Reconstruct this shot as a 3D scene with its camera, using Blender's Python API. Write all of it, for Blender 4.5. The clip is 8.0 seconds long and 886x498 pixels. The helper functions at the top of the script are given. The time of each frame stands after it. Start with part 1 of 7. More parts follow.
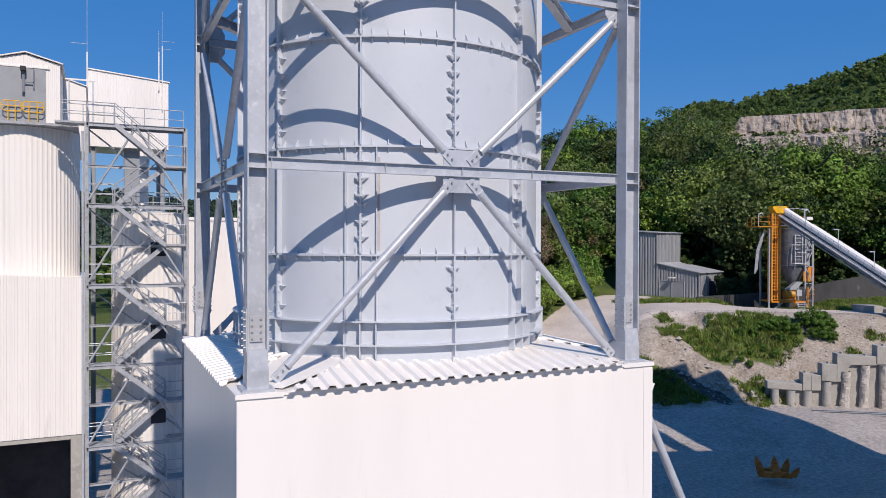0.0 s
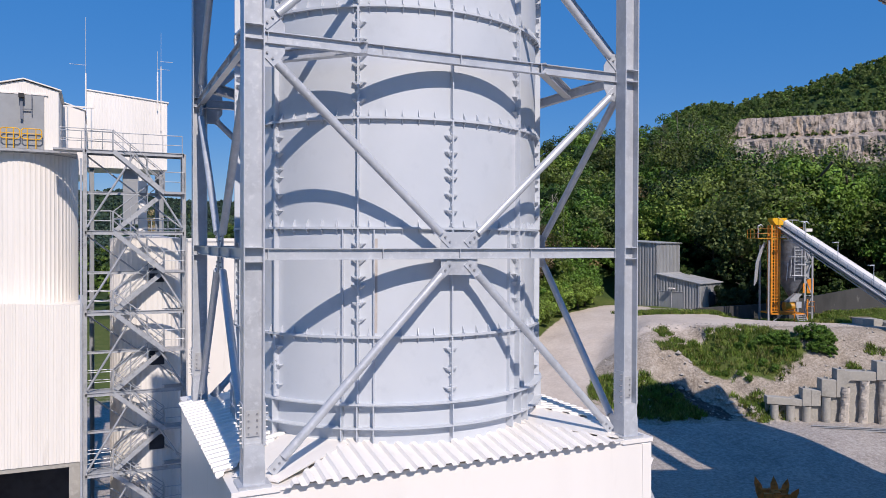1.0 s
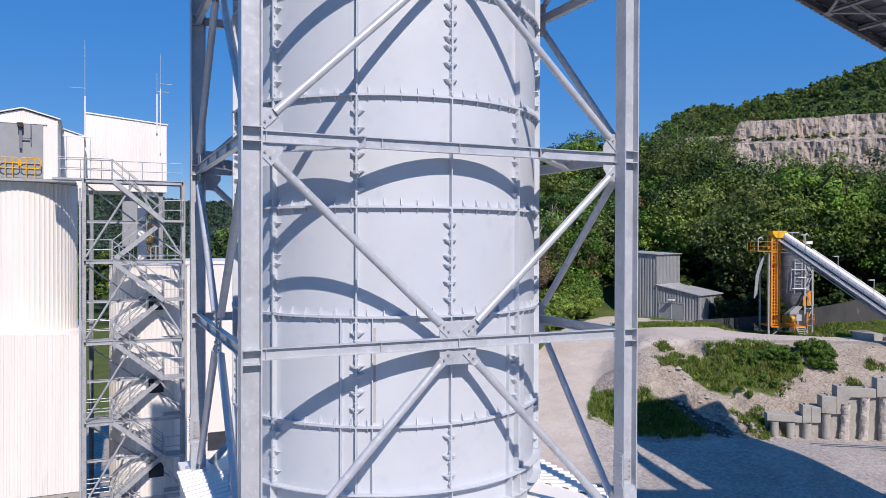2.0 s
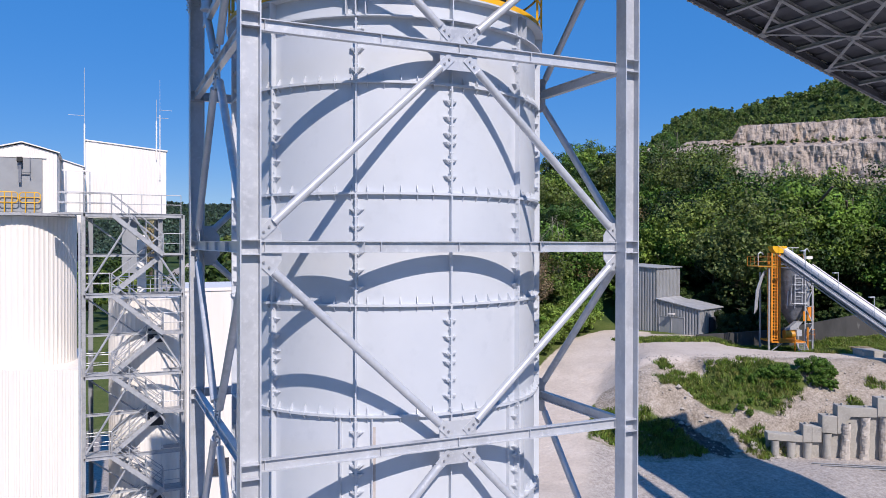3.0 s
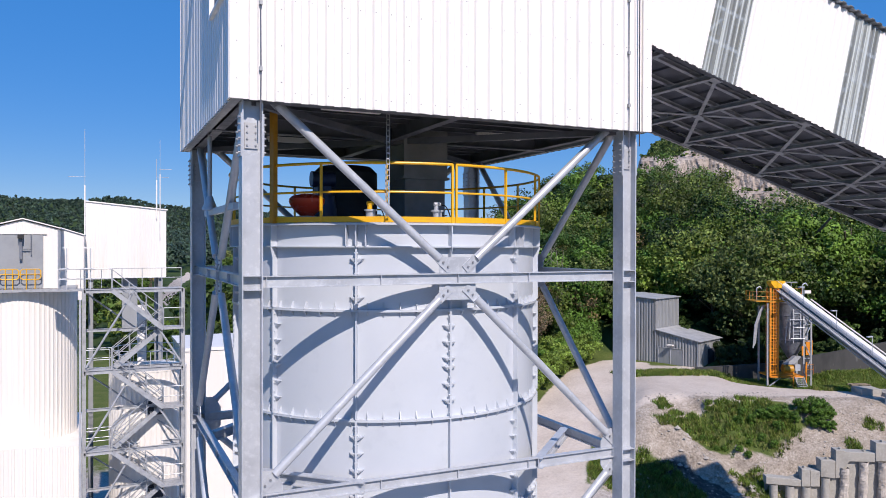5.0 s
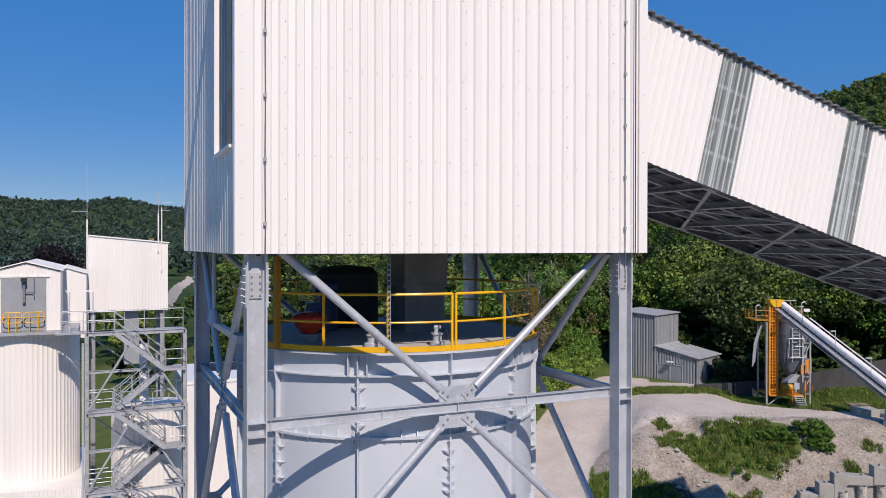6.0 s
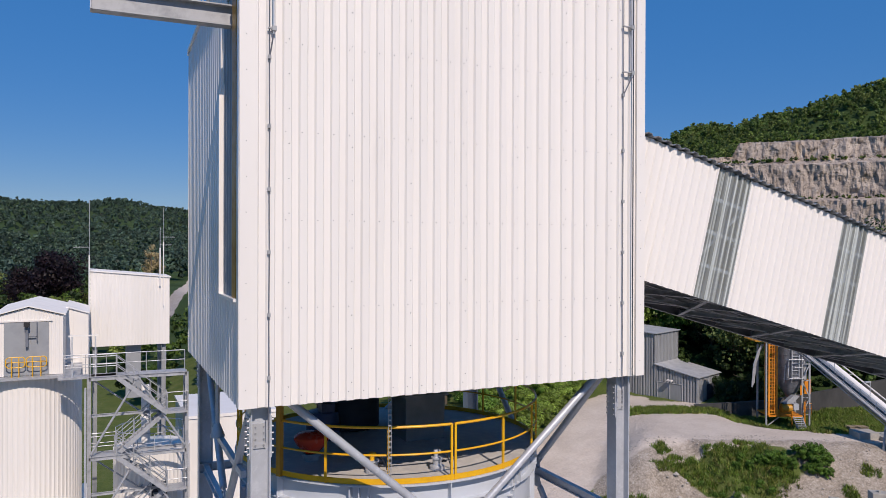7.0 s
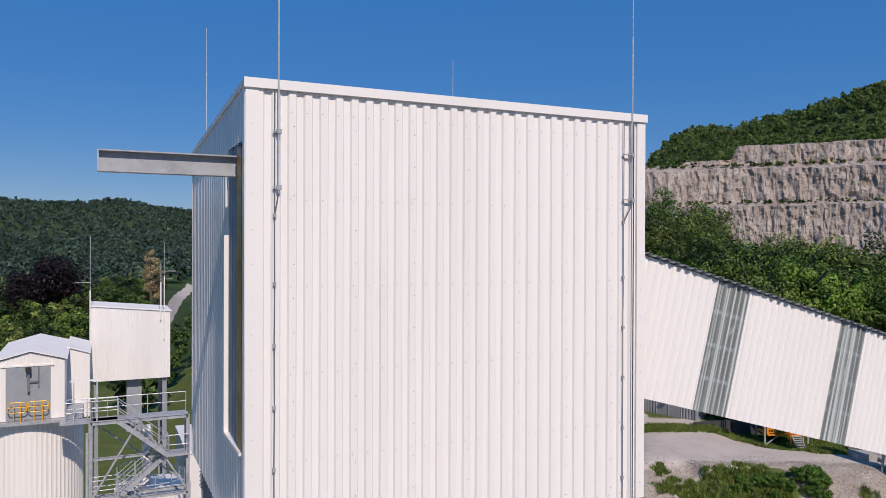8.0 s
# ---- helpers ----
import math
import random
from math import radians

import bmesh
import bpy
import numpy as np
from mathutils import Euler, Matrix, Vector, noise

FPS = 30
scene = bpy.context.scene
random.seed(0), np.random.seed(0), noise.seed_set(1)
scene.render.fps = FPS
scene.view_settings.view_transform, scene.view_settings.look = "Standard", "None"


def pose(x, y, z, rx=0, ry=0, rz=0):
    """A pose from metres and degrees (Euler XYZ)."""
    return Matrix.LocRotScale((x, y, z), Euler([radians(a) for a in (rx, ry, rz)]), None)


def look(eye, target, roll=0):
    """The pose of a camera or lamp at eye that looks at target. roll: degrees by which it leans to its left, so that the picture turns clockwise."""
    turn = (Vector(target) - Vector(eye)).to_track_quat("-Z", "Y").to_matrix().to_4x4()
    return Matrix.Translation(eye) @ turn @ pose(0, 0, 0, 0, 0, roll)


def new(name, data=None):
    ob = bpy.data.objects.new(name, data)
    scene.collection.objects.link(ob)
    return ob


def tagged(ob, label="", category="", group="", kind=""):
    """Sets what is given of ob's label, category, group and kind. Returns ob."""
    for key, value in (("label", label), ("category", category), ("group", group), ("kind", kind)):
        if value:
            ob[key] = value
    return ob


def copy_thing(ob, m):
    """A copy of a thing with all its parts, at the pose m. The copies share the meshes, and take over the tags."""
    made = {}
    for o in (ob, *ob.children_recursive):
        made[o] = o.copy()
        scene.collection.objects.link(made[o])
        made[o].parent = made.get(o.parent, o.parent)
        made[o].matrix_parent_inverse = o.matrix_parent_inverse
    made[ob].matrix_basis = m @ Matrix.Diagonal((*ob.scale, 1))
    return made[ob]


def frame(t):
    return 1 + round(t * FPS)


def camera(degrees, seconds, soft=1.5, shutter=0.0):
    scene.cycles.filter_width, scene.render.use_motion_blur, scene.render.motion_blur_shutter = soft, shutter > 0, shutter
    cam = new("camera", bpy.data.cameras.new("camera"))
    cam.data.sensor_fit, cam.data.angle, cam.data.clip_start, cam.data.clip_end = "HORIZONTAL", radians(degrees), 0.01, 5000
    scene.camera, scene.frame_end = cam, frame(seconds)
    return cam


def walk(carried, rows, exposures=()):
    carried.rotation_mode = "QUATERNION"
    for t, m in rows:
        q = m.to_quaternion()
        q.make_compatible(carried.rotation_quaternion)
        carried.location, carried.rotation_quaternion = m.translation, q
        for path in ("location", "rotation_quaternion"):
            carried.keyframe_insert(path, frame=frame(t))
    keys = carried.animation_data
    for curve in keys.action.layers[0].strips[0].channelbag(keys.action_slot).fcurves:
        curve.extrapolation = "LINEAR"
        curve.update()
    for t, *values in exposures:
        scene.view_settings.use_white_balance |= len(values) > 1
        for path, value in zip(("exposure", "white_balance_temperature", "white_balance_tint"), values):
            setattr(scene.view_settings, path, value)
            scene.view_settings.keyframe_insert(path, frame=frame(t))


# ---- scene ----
cam = camera(61.1, 8.0, soft=0.65)
PATH = [
    (0, (-1.28, -0.363, 16.794), (-0.442, 1.453, 16.774), 0.2),
    (0.5, (-1.238, -0.314, 17.505), (-0.401, 1.502, 17.485), 0.2),
    (1, (-1.22, -0.305, 18.253), (-0.381, 1.511, 18.233), 0.2),
    (1.5, (-1.197, -0.284, 19.03), (-0.358, 1.532, 19.01), 0.2),
    (3, (-1.145, -0.187, 21.532), (-0.306, 1.629, 21.517), 0.1),
    (3.5, (-1.151, -0.223, 22.465), (-0.311, 1.592, 22.464), 0.0),
    (4, (-1.172, -0.257, 23.432), (-0.331, 1.557, 23.433), -0.0),
    (4.5, (-1.179, -0.263, 24.435), (-0.338, 1.552, 24.427), 0.1),
    (6, (-1.327, -0.588, 27.864), (-0.487, 1.227, 27.855), 0.1),
    (6.5, (-1.381, -0.704, 29.069), (-0.541, 1.111, 29.061), 0.2),
    (7, (-1.425, -0.804, 30.303), (-0.586, 1.012, 30.296), 0.2),
    (7.5, (-1.506, -0.851, 31.544), (-0.664, 0.962, 31.536), 0.2),
    (8, (-1.548, -0.91, 32.829), (-0.707, 0.905, 32.819), 0.2),
]
walk(cam, [(t, look(eye, target, roll)) for t, eye, target, roll in PATH],
     [(0, -0.12, 6800, 15), (1.5, 0.0, 6750, 15), (3, 0.14, 6600, 16), (4.5, 0.2, 6600, 16), (6, -0.14, 6900, 16), (6.5, -0.22, 7000, 16), (8, -0.29, 6900, 16)])

# ---- world and sun ----
SUN_AZ, SUN_EL = 2.1, 42.4          # the light travels towards +y, turned this far to +x
sky_world = bpy.data.worlds.new("sky")
scene.world = sky_world
sky_world.use_nodes = True
wn = sky_world.node_tree.nodes
wl = sky_world.node_tree.links
sky = wn.new("ShaderNodeTexSky")
sky.sky_type = "NISHITA"
sky.sun_disc = False
sky.sun_elevation = radians(SUN_EL)
sky.sun_rotation = radians(180 + SUN_AZ)
sky.air_density, sky.dust_density, sky.ozone_density = 1.0, 0.0, 3.0
tone = wn.new("ShaderNodeHueSaturation")
tone.inputs["Hue"].default_value, tone.inputs["Saturation"].default_value, tone.inputs["Value"].default_value = 0.514, 1.4, 1.15
wl.new(sky.outputs[0], tone.inputs["Color"])
azure = wn.new("ShaderNodeMix")                     # evens out the fall of the blue towards the horizon
azure.data_type = "RGBA"
azure.inputs[0].default_value = 0.6
azure.inputs[7].default_value = (0.6, 3.6, 9.7, 1)
wl.new(tone.outputs[0], azure.inputs[6])
wl.new(azure.outputs[2], wn["Background"].inputs[0])
wn["Background"].inputs[1].default_value = 0.075
sun = new("sun", bpy.data.lights.new("sun", "SUN"))
sun.data.energy, sun.data.angle, sun.data.color = 4.55, radians(0.5), (1.0, 0.93, 0.845)
sun.matrix_world = look((0, 0, 80), (80 * math.sin(radians(SUN_AZ)), 80 * math.cos(radians(SUN_AZ)), 80 - 80 * math.tan(radians(SUN_EL))))
scene.view_settings.exposure = 0.0


# ---- materials ----
def material(name, base, rough=0.6, metal=0.0, spots=(), bump=0.0, bump_scale=20.0, vary=0.0, streak=None, rough_vary=0.1, spec=0.5):
    """base: colour. spots: (colour, noise scale, low, high) layers laid over it. vary: change of tone from piece to piece."""
    m = bpy.data.materials.new(name)
    m.use_nodes = True
    n, l = m.node_tree.nodes, m.node_tree.links
    b = n["Principled BSDF"]
    b.inputs["Roughness"].default_value, b.inputs["Metallic"].default_value = rough, metal
    b.inputs["Specular IOR Level"].default_value = spec
    tc = n.new("ShaderNodeTexCoord")
    rgb = n.new("ShaderNodeRGB")
    rgb.outputs[0].default_value = (*base, 1)
    col = rgb.outputs[0]
    fac = None
    for colour, scale, low, high in spots:
        t = n.new("ShaderNodeTexNoise")
        t.inputs["Scale"].default_value, t.inputs["Detail"].default_value, t.inputs["Roughness"].default_value = scale, 6, 0.6
        src = tc.outputs["Object"]
        if streak:
            mp = n.new("ShaderNodeMapping")
            mp.inputs["Scale"].default_value = streak
            l.new(src, mp.inputs[0])
            src = mp.outputs[0]
        l.new(src, t.inputs["Vector"])
        r = n.new("ShaderNodeMapRange")
        r.inputs[1].default_value, r.inputs[2].default_value = low, high
        l.new(t.outputs[0], r.inputs[0])
        mix = n.new("ShaderNodeMix")
        mix.data_type = "RGBA"
        l.new(r.outputs[0], mix.inputs[0])
        l.new(col, mix.inputs[6])
        mix.inputs[7].default_value = (*colour, 1)
        col, fac = mix.outputs[2], r.outputs[0]
    if fac is not None and rough_vary:
        r2 = n.new("ShaderNodeMapRange")
        r2.inputs[3].default_value, r2.inputs[4].default_value = rough - rough_vary, min(1, rough + rough_vary)
        l.new(fac, r2.inputs[0])
        l.new(r2.outputs[0], b.inputs["Roughness"])
    if vary:
        info = n.new("ShaderNodeObjectInfo")
        geo = n.new("ShaderNodeNewGeometry")
        add = n.new("ShaderNodeMath")
        l.new(info.outputs["Random"], add.inputs[0])
        l.new(geo.outputs["Random Per Island"], add.inputs[1])
        r3 = n.new("ShaderNodeMapRange")
        r3.inputs[2].default_value = 2
        r3.inputs[3].default_value, r3.inputs[4].default_value = 1 - vary, 1 + vary
        l.new(add.outputs[0], r3.inputs[0])
        hsv = n.new("ShaderNodeHueSaturation")
        l.new(r3.outputs[0], hsv.inputs["Value"])
        l.new(col, hsv.inputs["Color"])
        col = hsv.outputs[0]
    l.new(col, b.inputs["Base Color"])
    if bump:
        t = n.new("ShaderNodeTexNoise")
        t.inputs["Scale"].default_value, t.inputs["Detail"].default_value = bump_scale, 5
        l.new(tc.outputs["Object"], t.inputs["Vector"])
        bp = n.new("ShaderNodeBump")
        bp.inputs["Strength"].default_value, bp.inputs["Distance"].default_value = 0.6, bump
        l.new(t.outputs[0], bp.inputs["Height"])
        l.new(bp.outputs[0], b.inputs["Normal"])
    return m


M = {
    "galv": material("galvanised steel", (0.50, 0.525, 0.57), 0.45, 0.2, [((0.40, 0.42, 0.46), 2.2, 0.45, 0.72), ((0.60, 0.62, 0.66), 11.0, 0.52, 0.78)], 0.001, 40),
    # steel toned dark and bluish to hold the shade under the house
    "under": material("dark steel toned for underside shade", (0.145, 0.15, 0.18), 0.6, 0.0, [((0.095, 0.10, 0.12), 1.5, 0.4, 0.7)]),
    "galv2": material("weathered galvanised steel", (0.38, 0.39, 0.41), 0.55, 0.1, [((0.27, 0.28, 0.30), 4.0, 0.45, 0.7)], 0.001, 40),
    "silo": material("grey silo coating", (0.515, 0.55, 0.605), 0.5, 0.0, [((0.555, 0.588, 0.64), 0.5, 0.4, 0.65), ((0.46, 0.495, 0.55), 2.2, 0.56, 0.8)], 0.002, 3, vary=0.035),
    "white": material("white cladding", (0.82, 0.79, 0.76), 0.42, 0.0, [((0.785, 0.755, 0.725), 0.7, 0.45, 0.7), ((0.71, 0.685, 0.655), 3.0, 0.62, 0.85)], 0.0008, 30, streak=(1, 1, 0.15)),
    "oldwhite": material("weathered white cladding", (0.80, 0.765, 0.725), 0.5, 0.0, [((0.74, 0.705, 0.66), 0.8, 0.45, 0.75), ((0.66, 0.62, 0.57), 2.5, 0.6, 0.8)], 0.001, 20, streak=(1, 1, 0.1)),
    "roof_white": material("dull white roof sheet", (0.82, 0.79, 0.755), 0.75, 0.0, [((0.76, 0.73, 0.69), 0.7, 0.45, 0.7)], spec=0.2),
    "dusty_lid": material("dusty steel lid", (0.50, 0.475, 0.45), 0.8, 0.0, [((0.42, 0.41, 0.41), 0.9, 0.45, 0.65), ((0.57, 0.545, 0.51), 5.0, 0.5, 0.7)], 0.002, 12),
    "grey_panel": material("grey steel panel", (0.30, 0.315, 0.335), 0.5, 0.0, [((0.25, 0.265, 0.285), 1.5, 0.4, 0.7)], 0.001, 20),
    # sheet darkened so its colour carries the shade below the gallery
    "deck": material("sheet toned for underside shade", (0.115, 0.122, 0.145), 0.65, 0.0, [((0.075, 0.08, 0.097), 1.2, 0.4, 0.7)], 0.001, 20),
    # near-black navy; on recess walls and the house floor it carries their shade
    "dark": material("dark parts and recess shade", (0.042, 0.046, 0.062), 0.8, 0.0, [((0.026, 0.028, 0.038), 0.8, 0.4, 0.7)]),
    "yellow": material("yellow safety paint", (0.80, 0.43, 0.015), 0.42, 0.0, [((0.66, 0.33, 0.01), 4.0, 0.5, 0.75)], 0.0008, 30),
    "ochre": material("ochre steel paint", (0.50, 0.24, 0.02), 0.5, 0.0, [((0.36, 0.16, 0.012), 4.0, 0.45, 0.75)]),
    "orange": material("orange plant paint", (0.75, 0.26, 0.02), 0.5, 0.0, [((0.5, 0.17, 0.015), 2.0, 0.45, 0.75)]),
    "rust": material("rusty orange steel", (0.62, 0.19, 0.03), 0.7, 0.1, [((0.25, 0.08, 0.02), 3.0, 0.45, 0.75)], 0.004, 12),
    "red": material("red enamel", (0.78, 0.065, 0.03), 0.35, 0.0, [((0.6, 0.045, 0.02), 5.0, 0.5, 0.75)]),
    "blue": material("blue motor paint", (0.03, 0.05, 0.13), 0.5, 0.0, [((0.02, 0.03, 0.08), 4.0, 0.5, 0.75)]),
    "black": material("black rubber", (0.02, 0.02, 0.022), 0.7),
    "bolt": material("zinc bolts", (0.33, 0.34, 0.36), 0.45, 0.5),
    "stained": material("stained concrete", (0.06, 0.06, 0.06), 0.9, 0.0, [((0.035, 0.036, 0.037), 0.5, 0.42, 0.65), ((0.20, 0.20, 0.195), 1.6, 0.62, 0.8)], 0.02, 5, streak=(1, 1, 0.3)),
    "stain": material("brown run-off stain", (0.40, 0.35, 0.33), 0.6, 0.0, [((0.50, 0.47, 0.46), 4.0, 0.4, 0.65)]),
    "concrete": material("concrete", (0.36, 0.345, 0.315), 0.85, 0.0, [((0.27, 0.26, 0.24), 0.7, 0.45, 0.7), ((0.44, 0.42, 0.385), 5.0, 0.5, 0.75)], 0.01, 8, vary=0.08),
    "duct": material("grey chute steel", (0.26, 0.255, 0.255), 0.6, 0.1, [((0.19, 0.185, 0.185), 1.2, 0.4, 0.7)]),
    "shed": material("grey shed sheet", (0.33, 0.345, 0.36), 0.5, 0.2, [((0.25, 0.26, 0.275), 0.9, 0.4, 0.7)], 0.001, 20, streak=(1, 1, 0.2)),
    "shed_roof": material("pale shed roof sheet", (0.47, 0.48, 0.50), 0.5, 0.2, [((0.38, 0.39, 0.41), 0.9, 0.4, 0.7)]),
    "bark": material("bark", (0.12, 0.095, 0.07), 0.9, 0.0, [((0.07, 0.055, 0.04), 6.0, 0.4, 0.7)], 0.02, 12),
    "pale_bark": material("pale bark", (0.25, 0.23, 0.19), 0.9, 0.0, [((0.15, 0.135, 0.115), 2.0, 0.4, 0.7)]),
    "rock": material("quarry rock", (0.37, 0.31, 0.268), 0.92, 0.0, [((0.30, 0.25, 0.215), 0.05, 0.44, 0.6), ((0.49, 0.425, 0.375), 0.16, 0.5, 0.66), ((0.19, 0.16, 0.14), 0.6, 0.57, 0.66), ((0.13, 0.11, 0.098), 1.6, 0.61, 0.71), ((0.46, 0.29, 0.14), 0.035, 0.6, 0.7)], 1.4, 1.1, streak=(1, 1, 0.6)),
    "plank": material("weathered wood", (0.30, 0.24, 0.17), 0.85, 0.0, [((0.2, 0.16, 0.12), 3.0, 0.4, 0.7)], 0.01, 20),
    "hopper": material("dark grey painted steel", (0.20, 0.215, 0.25), 0.5, 0.2, [((0.12, 0.13, 0.155), 2.0, 0.45, 0.7), ((0.22, 0.22, 0.23), 6.0, 0.6, 0.75)]),
    "stairs": material("stair steel", (0.43, 0.445, 0.47), 0.5, 0.2, [((0.27, 0.285, 0.31), 3.0, 0.45, 0.72)]),
    "stone": material("pale rubble", (0.45, 0.41, 0.37), 0.9, 0.0, [((0.33, 0.30, 0.27), 1.0, 0.4, 0.7)], 0.03, 4, vary=0.2),
}


def foliage_material(name):
    """Leaves whose green is each plant's own (the attribute "tint"), uneven from clump to clump."""
    m = bpy.data.materials.new(name)
    m.use_nodes = True
    n, l = m.node_tree.nodes, m.node_tree.links
    bs, out = n["Principled BSDF"], n["Material Output"]
    bs.inputs["Roughness"].default_value, bs.inputs["Specular IOR Level"].default_value = 0.55, 0.25
    at = n.new("ShaderNodeVertexColor")
    at.layer_name = "tint"
    geo, tc = n.new("ShaderNodeNewGeometry"), n.new("ShaderNodeTexCoord")
    t = n.new("ShaderNodeTexNoise")
    t.inputs["Scale"].default_value, t.inputs["Detail"].default_value = 0.5, 3
    l.new(tc.outputs["Object"], t.inputs["Vector"])
    add = n.new("ShaderNodeMath")
    l.new(geo.outputs["Random Per Island"], add.inputs[0]), l.new(t.outputs[0], add.inputs[1])
    r = n.new("ShaderNodeMapRange")
    r.inputs[1].default_value, r.inputs[2].default_value, r.inputs[3].default_value, r.inputs[4].default_value = 0.25, 1.45, 0.4, 1.55
    l.new(add.outputs[0], r.inputs[0])
    hsv = n.new("ShaderNodeHueSaturation")
    l.new(at.outputs[0], hsv.inputs["Color"]), l.new(r.outputs[0], hsv.inputs["Value"])
    l.new(hsv.outputs[0], bs.inputs["Base Color"])
    tr, mx = n.new("ShaderNodeBsdfTranslucent"), n.new("ShaderNodeMixShader")
    mx.inputs[0].default_value = 0.1
    l.new(hsv.outputs[0], tr.inputs[0])
    l.new(bs.outputs[0], mx.inputs[1]), l.new(tr.outputs[0], mx.inputs[2]), l.new(mx.outputs[0], out.inputs[0])
    return m


M["leaf"] = foliage_material("leaves")
GREENS = {
    "mixed": ((0.072, 0.145, 0.022), (0.05, 0.108, 0.02), (0.112, 0.172, 0.027), (0.032, 0.067, 0.015), (0.018, 0.038, 0.011), (0.09, 0.12, 0.034), (0.125, 0.17, 0.036)),
    "fresh": ((0.088, 0.155, 0.022), (0.066, 0.13, 0.02), (0.118, 0.175, 0.03)),
    "valley": ((0.10, 0.155, 0.028), (0.07, 0.12, 0.022), (0.13, 0.17, 0.038), (0.045, 0.08, 0.018), (0.11, 0.135, 0.038)),
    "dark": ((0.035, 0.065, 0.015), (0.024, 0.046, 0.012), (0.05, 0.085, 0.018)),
    # bluish greens with the haze over the far ridge mixed in
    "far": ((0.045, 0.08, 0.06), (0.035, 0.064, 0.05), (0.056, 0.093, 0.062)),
    # greens lightened, with the haze over the hill put into the colour
    "ridge": ((0.12, 0.18, 0.042), (0.095, 0.155, 0.038), (0.145, 0.195, 0.058), (0.075, 0.125, 0.034)),
    "dry": ((0.20, 0.145, 0.075), (0.16, 0.12, 0.07), (0.24, 0.19, 0.10)),
    "purple": ((0.012, 0.006, 0.009),),
    "grass": ((0.125, 0.185, 0.03), (0.18, 0.195, 0.055), (0.08, 0.14, 0.022), (0.105, 0.165, 0.03)),
}


def panel_material():
    """Translucent ribbed sheet."""
    m = bpy.data.materials.new("translucent roof sheet")
    m.use_nodes = True
    b = m.node_tree.nodes["Principled BSDF"]
    n, l = m.node_tree.nodes, m.node_tree.links
    b.inputs["Base Color"].default_value = (0.56, 0.60, 0.585, 1)
    b.inputs["Roughness"].default_value = 0.3
    tc, mp, t, r = n.new("ShaderNodeTexCoord"), n.new("ShaderNodeMapping"), n.new("ShaderNodeTexNoise"), n.new("ShaderNodeMapRange")
    turn = n.new("ShaderNodeMapping")
    turn.inputs["Rotation"].default_value = (0, -math.atan(0.268), 0)
    mp.inputs["Scale"].default_value = (13.0, 1.0, 0.1)
    t.inputs["Scale"].default_value, t.inputs["Detail"].default_value = 1.0, 3
    l.new(tc.outputs["Object"], turn.inputs[0]), l.new(turn.outputs[0], mp.inputs[0]), l.new(mp.outputs[0], t.inputs["Vector"]), l.new(t.outputs[0], r.inputs[0])
    r.inputs[1].default_value, r.inputs[2].default_value, r.inputs[3].default_value, r.inputs[4].default_value = 0.42, 0.55, 0.05, 0.66
    tr, mx = n.new("ShaderNodeBsdfTransparent"), n.new("ShaderNodeMixShader")
    tr.inputs[0].default_value = (0.85, 0.9, 0.92, 1)
    l.new(r.outputs[0], mx.inputs[0]), l.new(b.outputs[0], mx.inputs[1]), l.new(tr.outputs[0], mx.inputs[2])
    l.new(mx.outputs[0], n["Material Output"].inputs[0])
    return m


M["panel"] = panel_material()


